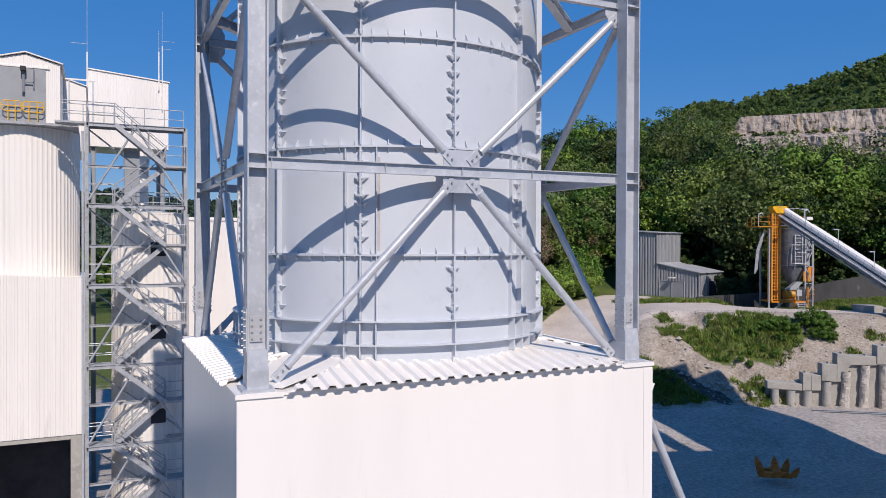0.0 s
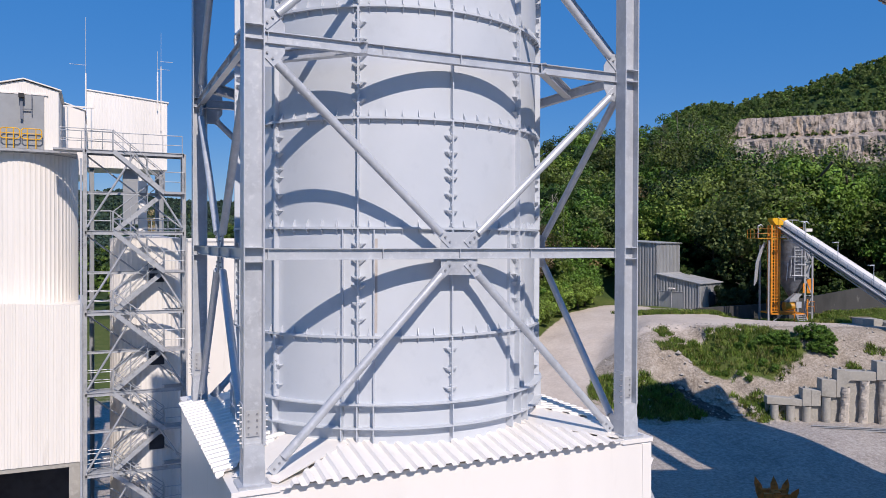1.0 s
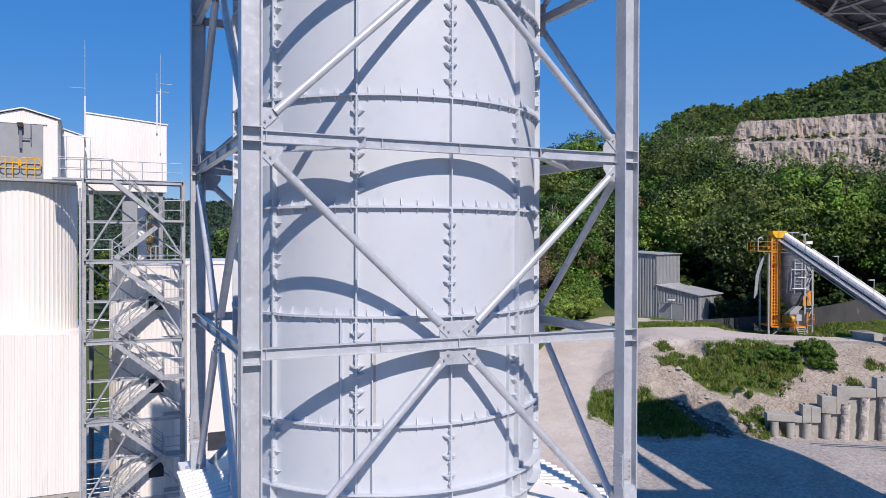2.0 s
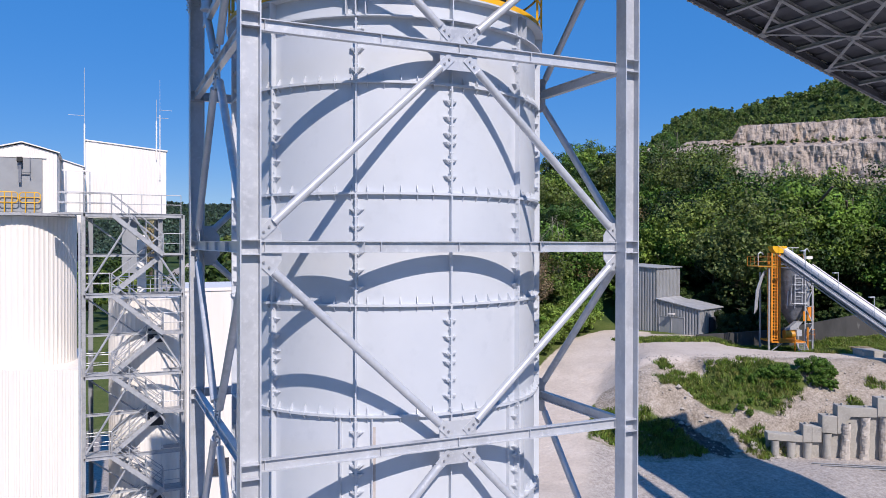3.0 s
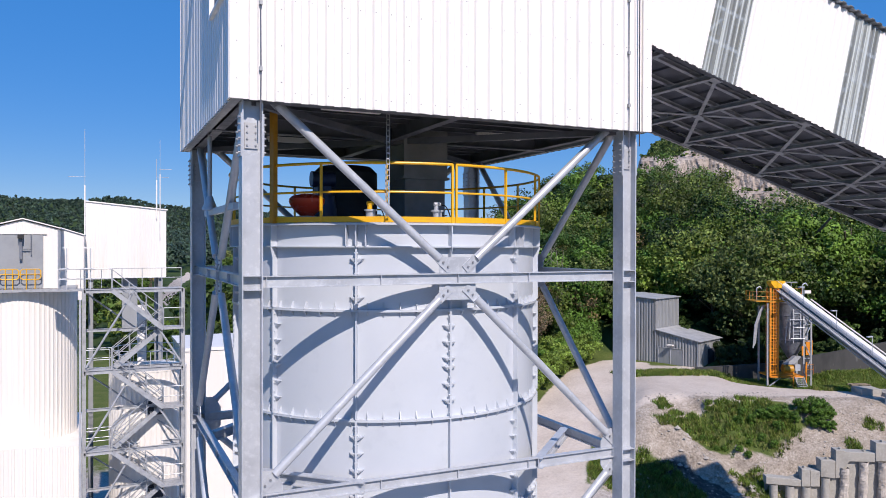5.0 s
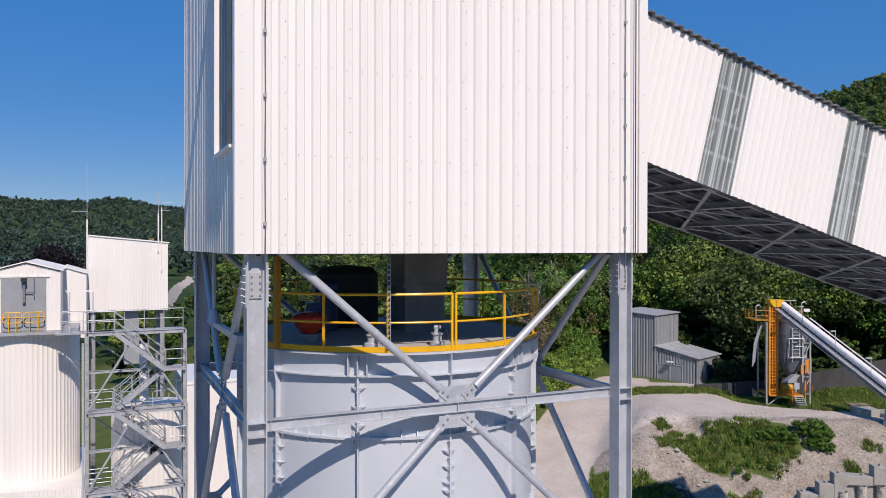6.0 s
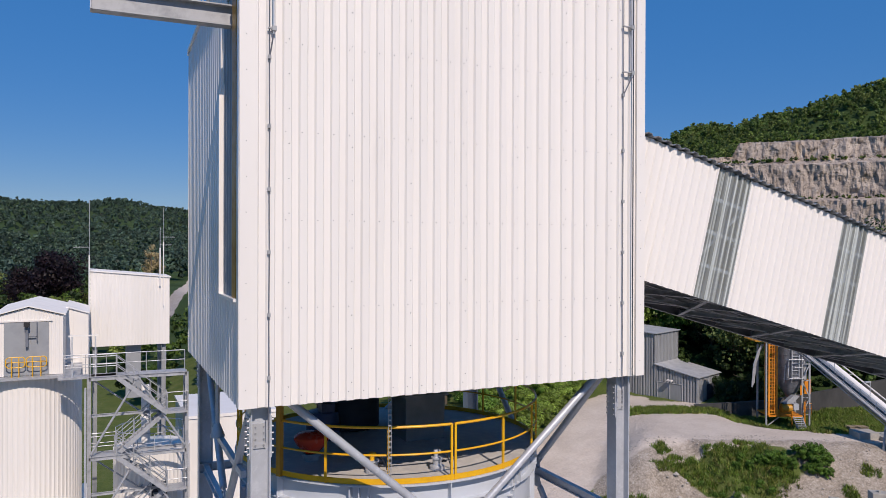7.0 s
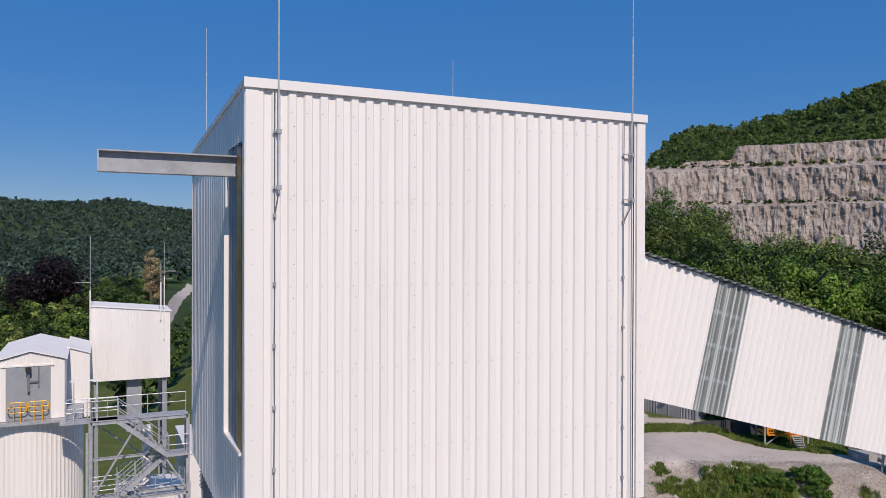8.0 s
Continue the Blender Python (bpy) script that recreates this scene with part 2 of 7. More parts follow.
def ground_material():
    """Grass, gravel and rock, by the mask painted on the ground sheet's vertices."""
    m = bpy.data.materials.new("ground")
    m.use_nodes = True
    n, l = m.node_tree.nodes, m.node_tree.links
    b = n["Principled BSDF"]
    b.inputs["Roughness"].default_value = 0.95
    b.inputs["Specular IOR Level"].default_value = 0.2
    tc = n.new("ShaderNodeTexCoord")

    def tex(scale, detail=6, rough=0.62):
        t = n.new("ShaderNodeTexNoise")
        t.inputs["Scale"].default_value, t.inputs["Detail"].default_value, t.inputs["Roughness"].default_value = scale, detail, rough
        l.new(tc.outputs["Object"], t.inputs["Vector"])
        return t.outputs[0]

    def ramp(src, stops):
        r = n.new("ShaderNodeValToRGB")
        while len(r.color_ramp.elements) < len(stops):
            r.color_ramp.elements.new(0.5)
        for e, (p, c) in zip(r.color_ramp.elements, stops):
            e.position, e.color = p, (*c, 1)
        l.new(src, r.inputs[0])
        return r.outputs[0]

    def mixed(f, a, c, kind="MIX"):
        x = n.new("ShaderNodeMix")
        x.data_type, x.blend_type = "RGBA", kind
        if isinstance(f, float):
            x.inputs[0].default_value = f
        else:
            l.new(f, x.inputs[0])
        l.new(a, x.inputs[6]), l.new(c, x.inputs[7])
        return x.outputs[2]

    def edge(mask, scale):
        """The mask with a ragged border."""
        a = n.new("ShaderNodeMath")
        a.operation = "MULTIPLY_ADD"
        l.new(tex(scale, 8, 0.7), a.inputs[0])
        a.inputs[1].default_value = 0.9
        l.new(mask, a.inputs[2])
        r = n.new("ShaderNodeMapRange")
        r.inputs[1].default_value, r.inputs[2].default_value = 0.86, 1.04
        l.new(a.outputs[0], r.inputs[0])
        return r.outputs[0]

    gravel = ramp(tex(0.22), [(0.3, (0.23, 0.205, 0.19)), (0.5, (0.36, 0.325, 0.30)), (0.7, (0.48, 0.435, 0.405))])
    gravel = mixed(0.6, gravel, ramp(tex(3.0, 8, 0.75), [(0.34, (0.17, 0.15, 0.14)), (0.5, (0.37, 0.335, 0.31)), (0.66, (0.58, 0.54, 0.505))]))
    grass = ramp(tex(0.35), [(0.3, (0.05, 0.085, 0.02)), (0.5, (0.09, 0.125, 0.03)), (0.72, (0.15, 0.155, 0.06))])
    grass = mixed(0.4, grass, ramp(tex(3.0), [(0.3, (0.04, 0.07, 0.015)), (0.7, (0.14, 0.16, 0.05))]))
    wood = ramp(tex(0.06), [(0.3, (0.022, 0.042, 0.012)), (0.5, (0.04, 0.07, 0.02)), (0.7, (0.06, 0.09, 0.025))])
    rub = ramp(tex(0.6), [(0.3, (0.17, 0.14, 0.105)), (0.5, (0.31, 0.265, 0.215)), (0.7, (0.47, 0.42, 0.37))])
    rub = mixed(0.5, rub, ramp(tex(4.5, 8, 0.75), [(0.36, (0.10, 0.085, 0.07)), (0.5, (0.34, 0.29, 0.25)), (0.66, (0.62, 0.57, 0.52))]))
    at = n.new("ShaderNodeVertexColor")
    at.layer_name = "mask"
    sep = n.new("ShaderNodeSeparateColor")
    l.new(at.outputs[0], sep.inputs[0])
    sandy = ramp(tex(0.3), [(0.3, (0.46, 0.39, 0.335)), (0.5, (0.55, 0.475, 0.415)), (0.7, (0.62, 0.55, 0.49))])
    sandy = mixed(0.3, sandy, ramp(tex(3.5), [(0.3, (0.36, 0.31, 0.265)), (0.6, (0.58, 0.51, 0.45)), (0.8, (0.70, 0.65, 0.60))]))
    col = mixed(edge(sep.outputs[0], 0.3), grass, mixed(at.outputs[1], gravel, sandy))
    col = mixed(edge(sep.outputs[1], 0.4), col, rub)
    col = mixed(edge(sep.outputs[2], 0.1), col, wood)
    # dark soil tone with the hollow's shade painted into it
    soil_at = n.new("ShaderNodeVertexColor")
    soil_at.layer_name = "shade_soil"
    soil_sep = n.new("ShaderNodeSeparateColor")
    l.new(soil_at.outputs[0], soil_sep.inputs[0])
    col = mixed(edge(soil_sep.outputs[0], 0.5), col, ramp(tex(2.2, 8, 0.72), [(0.35, (0.035, 0.034, 0.034)), (0.55, (0.09, 0.083, 0.078)), (0.75, (0.24, 0.22, 0.2))]))
    l.new(col, b.inputs["Base Color"])
    bp = n.new("ShaderNodeBump")
    bp.inputs["Strength"].default_value, bp.inputs["Distance"].default_value = 0.9, 0.2
    l.new(tex(1.8, 8, 0.7), bp.inputs["Height"])
    l.new(bp.outputs[0], b.inputs["Normal"])
    return m


M["ground"] = ground_material()


# ---- geometry helpers ----
class Geo:
    """Vertices and faces of one mesh."""

    def __init__(self):
        self.v, self.f = [], []

    def add(self, pts, faces):
        k = len(self.v)
        self.v += [tuple(p) for p in pts]
        self.f += [tuple(k + i for i in f) for f in faces]
        return self

    def box(self, x0, x1, y0, y1, z0, z1):
        p = [(x, y, z) for x in (x0, x1) for y in (y0, y1) for z in (z0, z1)]
        return self.add(p, [(0, 1, 3, 2), (4, 6, 7, 5), (0, 4, 5, 1), (2, 3, 7, 6), (0, 2, 6, 4), (1, 5, 7, 3)])

    def obox(self, m, sx, sy, sz):
        p = [m @ Vector((x * sx / 2, y * sy / 2, z * sz / 2)) for x in (-1, 1) for y in (-1, 1) for z in (-1, 1)]
        return self.add(p, [(0, 1, 3, 2), (4, 6, 7, 5), (0, 4, 5, 1), (2, 3, 7, 6), (0, 2, 6, 4), (1, 5, 7, 3)])

    def prism(self, a, b, prof, up=(0, 0, 1)):
        """A closed profile of (side, up) points drawn from a to b."""
        a, b, up = Vector(a), Vector(b), Vector(up)
        d = (b - a).normalized()
        s = d.cross(up)
        s = s.normalized() if s.length > 1e-5 else Vector((1, 0, 0))
        u = s.cross(d)
        n = len(prof)
        p = [q + s * x + u * y for q in (a, b) for x, y in prof]
        return self.add(p, [tuple(range(n - 1, -1, -1)), tuple(range(n, 2 * n))] + [(i, (i + 1) % n, n + (i + 1) % n, n + i) for i in range(n)])

    def tube(self, a, b, r, n=10):
        return self.prism(a, b, [(r * math.cos(2 * math.pi * i / n), r * math.sin(2 * math.pi * i / n)) for i in range(n)], (0.013, 0.02, 1) if abs((Vector(b) - Vector(a)).normalized().z) < 0.99 else (1, 0, 0))

    def bar(self, a, b, w, h, up=(0, 0, 1)):
        return self.prism(a, b, [(-w / 2, -h / 2), (w / 2, -h / 2), (w / 2, h / 2), (-w / 2, h / 2)], up)

    def ibeam(self, a, b, w, h, tf=0.02, tw=0.014, up=(0, 0, 1)):
        x, y, t = w / 2, h / 2, tw / 2
        return self.prism(a, b, [(-x, -y), (x, -y), (x, -y + tf), (t, -y + tf), (t, y - tf), (x, y - tf), (x, y), (-x, y), (-x, y - tf), (-t, y - tf), (-t, -y + tf), (-x, -y + tf)], up)

    def plate(self, pts, off):
        """A flat polygon thickened by the vector off."""
        off = Vector(off)
        n = len(pts)
        p = [Vector(q) for q in pts] + [Vector(q) + off for q in pts]
        return self.add(p, [tuple(range(n - 1, -1, -1)), tuple(range(n, 2 * n))] + [(i, (i + 1) % n, n + (i + 1) % n, n + i) for i in range(n)])

    def lathe(self, c, prof, n=48, a0=0.0, a1=360.0):
        """(radius, z) points turned about a vertical axis through c."""
        full = abs(a1 - a0) >= 359.9
        k = n if full else n + 1
        pts, fs, m = [], [], len(prof)
        for i in range(k):
            a = radians(a0 + (a1 - a0) * i / n)
            pts += [(c[0] + r * math.sin(a), c[1] - r * math.cos(a), c[2] + z) for r, z in prof]
        for i in range(n):
            j = (i + 1) % k
            fs += [(i * m + q, j * m + q, j * m + q + 1, i * m + q + 1) for q in range(m - 1)]
        return self.add(pts, fs)

    def ring(self, c, r0, r1, z0, z1, n=72, a0=0.0, a1=360.0):
        return self.lathe(c, [(r0, z0), (r1, z0), (r1, z1), (r0, z1), (r0, z0)], n, a0, a1)

    def sheet(self, o, u, v, nrm, w, v0, v1, pitch, depth, crest=0.42, slope=0.12, thick=0.0):
        """Trapezoidal sheet: w wide along u, from v0(s) to v1(s) along v, ribs standing out along nrm."""
        o, u, v, nrm = Vector(o), Vector(u).normalized(), Vector(v).normalized(), Vector(nrm).normalized()
        s, pts = 0.0, []
        flat = 1 - crest - 2 * slope
        marks = [(0, 0), (flat, 0), (flat + slope, 1), (flat + slope + crest, 1)]
        while s < w - 1e-6:
            for q, h in marks:
                if s + q * pitch < w:
                    pts.append((s + q * pitch, h * depth))
            s += pitch
        pts.append((w, pts[-1][1] if pts[-1][1] else 0))
        lo = (lambda t: v0) if not callable(v0) else v0
        hi = (lambda t: v1) if not callable(v1) else v1
        p, f = [], []
        for t, h in pts:
            p += [o + u * t + v * lo(t) + nrm * h, o + u * t + v * hi(t) + nrm * h]
        for i in range(len(pts) - 1):
            f.append((2 * i, 2 * i + 2, 2 * i + 3, 2 * i + 1))
        if thick:
            k = len(p)
            p += [q - nrm * thick for q in p]
            f += [tuple(k + i for i in reversed(q)) for q in f]
            f += [(2 * i, k + 2 * i, k + 2 * i + 2, 2 * i + 2) for i in range(len(pts) - 1)]
            f += [(2 * i + 1, 2 * i + 3, k + 2 * i + 3, k + 2 * i + 1) for i in range(len(pts) - 1)]
        return self.add(p, f)


def mesh_of(name, g, mat, smooth=True, angle=32):
    me = bpy.data.meshes.new(name)
    me.from_pydata(g.v, [], g.f)
    bm = bmesh.new()
    bm.from_mesh(me)
    bmesh.ops.recalc_face_normals(bm, faces=bm.faces)
    bm.to_mesh(me)
    bm.free()
    if smooth:
        me.shade_smooth()
        me.set_sharp_from_angle(angle=radians(angle))
    me.materials.append(M[mat] if isinstance(mat, str) else mat)
    return me


def thing(name, at, label, category, group="", kind=""):
    ob = new(name)
    ob.empty_display_size = 0.2
    ob.location = at
    return tagged(ob, label, category, group, kind)


def part(name, g, mat, parent, label="", kind="", **kw):
    """One mesh, given in world metres, as a part of a thing or of a part."""
    ob = new(name, mesh_of(name, g, mat, **kw))
    ob.parent = parent
    if parent.type == "EMPTY":
        ob.matrix_parent_inverse = Matrix.Translation(parent.location).inverted()
    return tagged(ob, label, kind=kind)


def piece(name, me, m, parent):
    """A part that shares its mesh with others, at the world pose m."""
    ob = new(name, me)
    ob.parent = parent
    if parent.type == "EMPTY":
        ob.matrix_parent_inverse = Matrix.Translation(parent.location).inverted()
    ob.matrix_basis = m
    return ob


def single(name, g, mat, label, category, group="", kind="", **kw):
    """A thing of one mesh."""
    ob = new(name, mesh_of(name, g, mat, **kw))
    return tagged(ob, label, category, group, kind)


# ---- ground ----
def smooth(a, b, x):
    t = np.clip((x - a) / (b - a), 0, 1)
    return t * t * (3 - 2 * t)


ROAD = np.array([(18, 30, 0.0), (26, 43, 0.2), (33, 54, 1.4), (40, 63, 3.8), (49, 73.2, 6.9), (57, 79.5, 8.8), (65, 83.5, 9.2)])


def toe(x):
    """The foot of the bank between yard and terrace: y for x."""
    return np.interp(x, [-60, 0, 20, 30, 37, 44, 50, 57, 60, 68, 80, 120, 200, 400], [150, 118, 88, 70, 61, 56, 51.8, 51.2, 50, 46.2, 39, 14, -30, -140])


def road_at(x, y):
    """The distance from the ramp's middle line, and its height there."""
    best, hz = np.full(np.shape(x), 1e9), np.zeros(np.shape(x))
    for (x0, y0, z0), (x1, y1, z1) in zip(ROAD[:-1], ROAD[1:]):
        t = np.clip(((x - x0) * (x1 - x0) + (y - y0) * (y1 - y0)) / ((x1 - x0) ** 2 + (y1 - y0) ** 2), 0, 1)
        d = np.hypot(x - x0 - t * (x1 - x0), y - y0 - t * (y1 - y0))
        hz = np.where(d < best, z0 + t * (z1 - z0), hz)
        best = np.minimum(best, d)
    return best, hz


def wave(x, y, s, k=0):
    """Soft unevenness between -1 and 1."""
    return (np.sin(x / s + 1.3 + k) * np.cos(y / s * 1.13 + 0.7 * k) + 0.6 * np.sin((x + y) / s * 1.9 + 2.1 + k) * np.cos((x - 0.7 * y) / s * 2.3) + 0.4 * np.sin(x / s * 4.1 + k) * np.sin(y / s * 4.7 + 1)) / 2


def scarp(x, y):
    """How far a place lies on the low side of the rocky scarp's crest, and how far along it (0 to 1)."""
    ux, uy = 5.2, -8.6
    k = np.hypot(ux, uy)
    v = ((x - 52.0) * ux + (y - 59.8) * uy) / k
    return -((x - 52.0) * -uy + (y - 59.8) * ux) / k + 0.45 * wave(x, y, 0.9, 6), v / k


def height(x, y):
    x, y = np.asarray(x, float), np.asarray(y, float)
    r, az = np.hypot(x, y), np.degrees(np.arctan2(x, y))
    s = (y - toe(x)) * 0.84
    wall = smooth(57.2, 58.2, x) * (1 - smooth(90, 110, x))
    bank = smooth(0, 11.5, s) * (1 - wall) + wall * (0.12 * smooth(0, 0.9, s) + 0.32 * smooth(2.2, 2.8, s) * smooth(57, 66, x) + (0.88 - 0.32 * smooth(57, 66, x)) * smooth(1.2, 9, s))
    front = 9.2 * bank * smooth(6, 34, x)
    front = front + 0.5 * wave(x, y, 3.1) * np.clip(bank * (1 - bank) * 4, 0, 1) * (1 - wall)
    low, along = scarp(x, y)
    window = smooth(-0.12, 0.08, along) * (1 - smooth(0.85, 1.1, along))
    front = front + window * (0.7 * smooth(-1.6, -0.1, low) * (1 - smooth(-0.1, 0.9, low)) - 1.25 * smooth(-0.2, 1.5, low) * (1 - smooth(3.0, 6.5, low)) * np.clip(bank * 3.0, 0, 1))
    front = front + 0.22 * window * wave(x, y, 0.42, 2) * (1 - smooth(1.0, 3.0, np.abs(low)))
    front = front + 0.9 * smooth(45, 54, y) * smooth(36, 42, x) * (1 - smooth(51, 56, x)) * (1 - bank)
    front = front + 1.35 * smooth(40, 58, x) * smooth(36, 47, y) * (1 - bank)
    ridge = np.interp(az, [0, 26, 30, 36, 40, 41.5, 43, 46, 50, 55, 62, 80], [40, 44, 46, 58, 88, 105, 114, 112, 122, 140, 154, 172])
    knoll = np.interp(r, [0, 108, 130, 160, 175, 235, 455, 478], [0, 0, 7, 20, 20, 11, 18, 20])
    lower = np.interp(r, [0, 108, 135, 190, 300, 455, 478], [0, 0, 5, 10, 12, 18, 20])
    hill = knoll + (lower - knoll) * smooth(43.5, 47, az)
    cut = smooth(38.5, 40.5, az)
    shelf = np.interp(az, [38, 43, 44.5], [66, 70, 80])
    stepped = np.where(r < 522, 20 + (shelf - 20) * smooth(504, 522, r), shelf + (ridge - shelf) * smooth(522, 640, r))
    stepped = np.where(r < 478, hill, stepped)
    plain = hill + (ridge - 40) * smooth(250, 620, r)
    hill = stepped * cut + plain * (1 - cut)
    right = smooth(22, 34, az) * (1 - smooth(75, 110, az))
    left = np.interp(r, [0, 420, 900, 1400, 2300, 4600], [0, 0, 7.5, 33, 112, 147]) * np.interp(az, [-12, -6, 2, 6.5, 12], [1.3, 1.28, 1.2, 1.05, 1.0]) * (1 + 0.04 * np.sin(az / 5.0 + 2) + 0.03 * np.sin(az / 1.3 + 1))
    z = front + right * hill + (1 - right) * left
    z = z + wave(x, y, 45, 2) * np.clip((r - 130) / 250, 0, 3.0)
    z = z - 1.15 * (1 - smooth(4.5, 8.5, np.hypot(x - 76.6, y - 67.2)))
    d, hz = road_at(x, y)
    z = z + (hz - z) * (1 - smooth(3.2, 9.5, d)) * (r < 120)
    return z + 0.05 * wave(x, y, 1.7, 3)


def grass_foot(x):
    """How far up the bank its grass begins."""
    return np.interp(x, [51, 52.5, 54, 57, 59, 60.5, 62, 64], [7.4, 6.6, 6.0, 5.3, 4.4, 3.8, 4.2, 5.2])


def ground_sheet():
    az = np.unique(np.concatenate([np.arange(-13, 64.01, 0.3), np.arange(64, 347.1, 4.0)]))
    rad = np.concatenate([[0.5], np.arange(6, 30, 3), np.arange(30, 96, 0.55), np.geomspace(96, 4600, 150)])
    a, r = np.meshgrid(np.radians(az), rad, indexing="ij")
    x, y = r * np.sin(a), r * np.cos(a)
    z = height(x, y)
    na, nr = len(az), len(rad)
    v = np.stack([x, y, z], -1).reshape(-1, 3)
    i, j = np.meshgrid(np.arange(na), np.arange(nr - 1), indexing="ij")
    k = (i + 1) % na
    f = np.stack([i * nr + j, i * nr + j + 1, k * nr + j + 1, k * nr + j], -1).reshape(-1, 4)
    me = bpy.data.meshes.new("ground")
    me.from_pydata(v.tolist(), [], f.tolist() + [tuple(q * nr for q in range(na))])
    me.shade_smooth()
    s = ((y - toe(x)) * 0.84).reshape(-1)
    xx, yy, rr = x.reshape(-1), y.reshape(-1), r.reshape(-1)
    d, _ = road_at(xx, yy)
    yard = (1 - smooth(-1, 1.5, s)) * (1 - smooth(75, 110, rr)) * np.maximum(smooth(-14, -6, xx), 1 - smooth(34, 42, yy)) * smooth(-70, -50, xx)
    terrace = smooth(7.2, 8.6, s) * (1 - smooth(27, 31, s)) * smooth(33, 38, xx) * (1 - smooth(86, 110, xx))
    beyond = (yy - np.interp(xx, ROAD[:, 0], ROAD[:, 1])) * 0.7 * (1 - smooth(63, 66, xx))
    terrace = terrace * (1 - smooth(2.0, 4.0, beyond)) * (1 - smooth(72, 74.5, xx) * smooth(12.5, 14.5, s))
    strip = smooth(12, 16, s) * (1 - smooth(18, 26, s)) * 0.3
    far_road = (1 - smooth(16, 24, np.abs(yy - 290 - 6.0 * (xx - 22)))) * (1 - smooth(13, 16, np.abs(xx - 35)))
    gravel = np.clip(np.maximum(np.maximum(yard, terrace - strip * 0.2), np.maximum(1 - smooth(2.6, 4.6, d), far_road)), 0, 1)
    green = smooth(50.5, 53, xx) * (1 - smooth(64.5, 66.5, xx)) * smooth(-0.7, 0.7, s - grass_foot(xx) - 0.9 * wave(xx, yy, 2.3)) * (1 - smooth(7.6, 8.8, s))
    green = np.maximum(green, smooth(41, 43, xx) * (1 - smooth(50, 52, xx)) * smooth(0.8, 2.0, s) * (1 - smooth(4.4, 6.0, s)) * smooth(3.6, 4.6, d))
    rub = np.clip(smooth(-1, 1, s) * (1 - smooth(8, 12, s)) * smooth(36, 40, xx), 0, 1) * 0.8 * (1 - 0.75 * green) * smooth(3.0, 4.6, d)
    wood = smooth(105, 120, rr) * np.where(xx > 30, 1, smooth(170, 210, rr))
    at = me.color_attributes.new("mask", "FLOAT_COLOR", "POINT")
    col = np.ones((len(xx), 4))
    col[:, 3] = np.maximum(smooth(0.5, 4, s) * smooth(30, 38, xx), 1 - smooth(2.8, 5.0, d))
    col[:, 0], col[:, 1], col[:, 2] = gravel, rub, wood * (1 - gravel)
    at.data.foreach_set("color", col.ravel())
    # soil below the scarp darkened, standing in for the shade there
    shade_soil = np.zeros((len(xx), 4))
    low, along = scarp(xx, yy)
    shade_soil[:, 0] = smooth(0.6, 1.6, low) * (1 - smooth(3.6, 5.4, low)) * smooth(-0.05, 0.1, along) * (1 - smooth(0.6, 0.85, along)) * 0.8
    me.color_attributes.new("shade_soil", "FLOAT_COLOR", "POINT").data.foreach_set("color", shade_soil.ravel())
    me.materials.append(M["ground"])
    return tagged(new("ground", me), "gravel yard, grassy bank and wooded valley floor", "ground", kind="structure")


ground_sheet()


# ---- steel tower ----
XL, XR, YF, YB = 0.98, 8.18, 11.5, 18.1
Z_ROOF, Z_A, Z_B, Z_C, Z_TOP = 14.45, 18.04, 21.47, 24.94, 27.73
tower = thing("steel_tower", (4.58, 14.8, Z_ROOF), "galvanised steel frame tower bolted round the silo", "tower")


def column(x, y):
    g = Geo().ibeam((x, y, Z_ROOF + 0.06), (x, y, Z_TOP + 0.1), 0.30, 0.32, 0.022, 0.015, up=(1, 0, 0))
    col = part("column", g, "galv", tower)
    for z in (Z_A, Z_B, Z_C):
        for dz in (-0.11, 0.11):
            part("stiffener", Geo().box(x - 0.135, x + 0.135, y - 0.148, y - 0.01, z + dz - 0.008, z + dz + 0.008), "galv", col)
    part("base_plate", Geo().box(x - 0.25, x + 0.25, y - 0.24, y + 0.24, Z_ROOF, Z_ROOF + 0.06), "galv", col)
    part("foot_block", Geo().box(x - 0.168, x + 0.168, y - 0.166, y + 0.166, Z_ROOF + 0.06, Z_ROOF + 0.34), "galv", col)
    part("foot_taper", Geo().add([(x + sx * w, y + sy * w, z) for z, w in ((Z_ROOF + 0.34, 0.166), (Z_ROOF + 0.66, 0.135)) for sx, sy in ((-1, -1), (1, -1), (1, 1), (-1, 1))], [(0, 1, 5, 4), (1, 2, 6, 5), (2, 3, 7, 6), (3, 0, 4, 7), (4, 5, 6, 7)]), "galv", col)
    for z in (15.42, 27.22):
        part("splice_plate", Geo().box(x - 0.10, x + 0.10, y - 0.035, y - 0.012, z - 0.2, z + 0.2), "shed_roof", col, "bright zinc splice plate")
        for sx in (-1, 1):
            part("splice_plate", Geo().box(*sorted((x + sx * 0.162, x + sx * 0.18)), y - 0.14, y + 0.14, z - 0.33, z + 0.33), "galv", col)
        g = Geo()
        for i in range(6):
            for sx in (-0.065, 0.065):
                if i < 4:
                    zz = z - 0.15 + i * 0.1
                    g.tube((x + sx, y - 0.035, zz), (x + sx, y - 0.055, zz), 0.015, 6)
            for sx in (-1, 1):
                for sy in (-0.1, 0.1):
                    zz = z - 0.27 + i * 0.108
                    g.tube((x + sx * 0.18, y + sy, zz), (x + sx * 0.215, y + sy, zz), 0.015, 6)
        part("bolts", g, "bolt", col, kind="stuff")
    return col


for cx, cy in ((XL, YF), (XR, YF), (XL, YB), (XR, YB)):
    column(cx, cy)


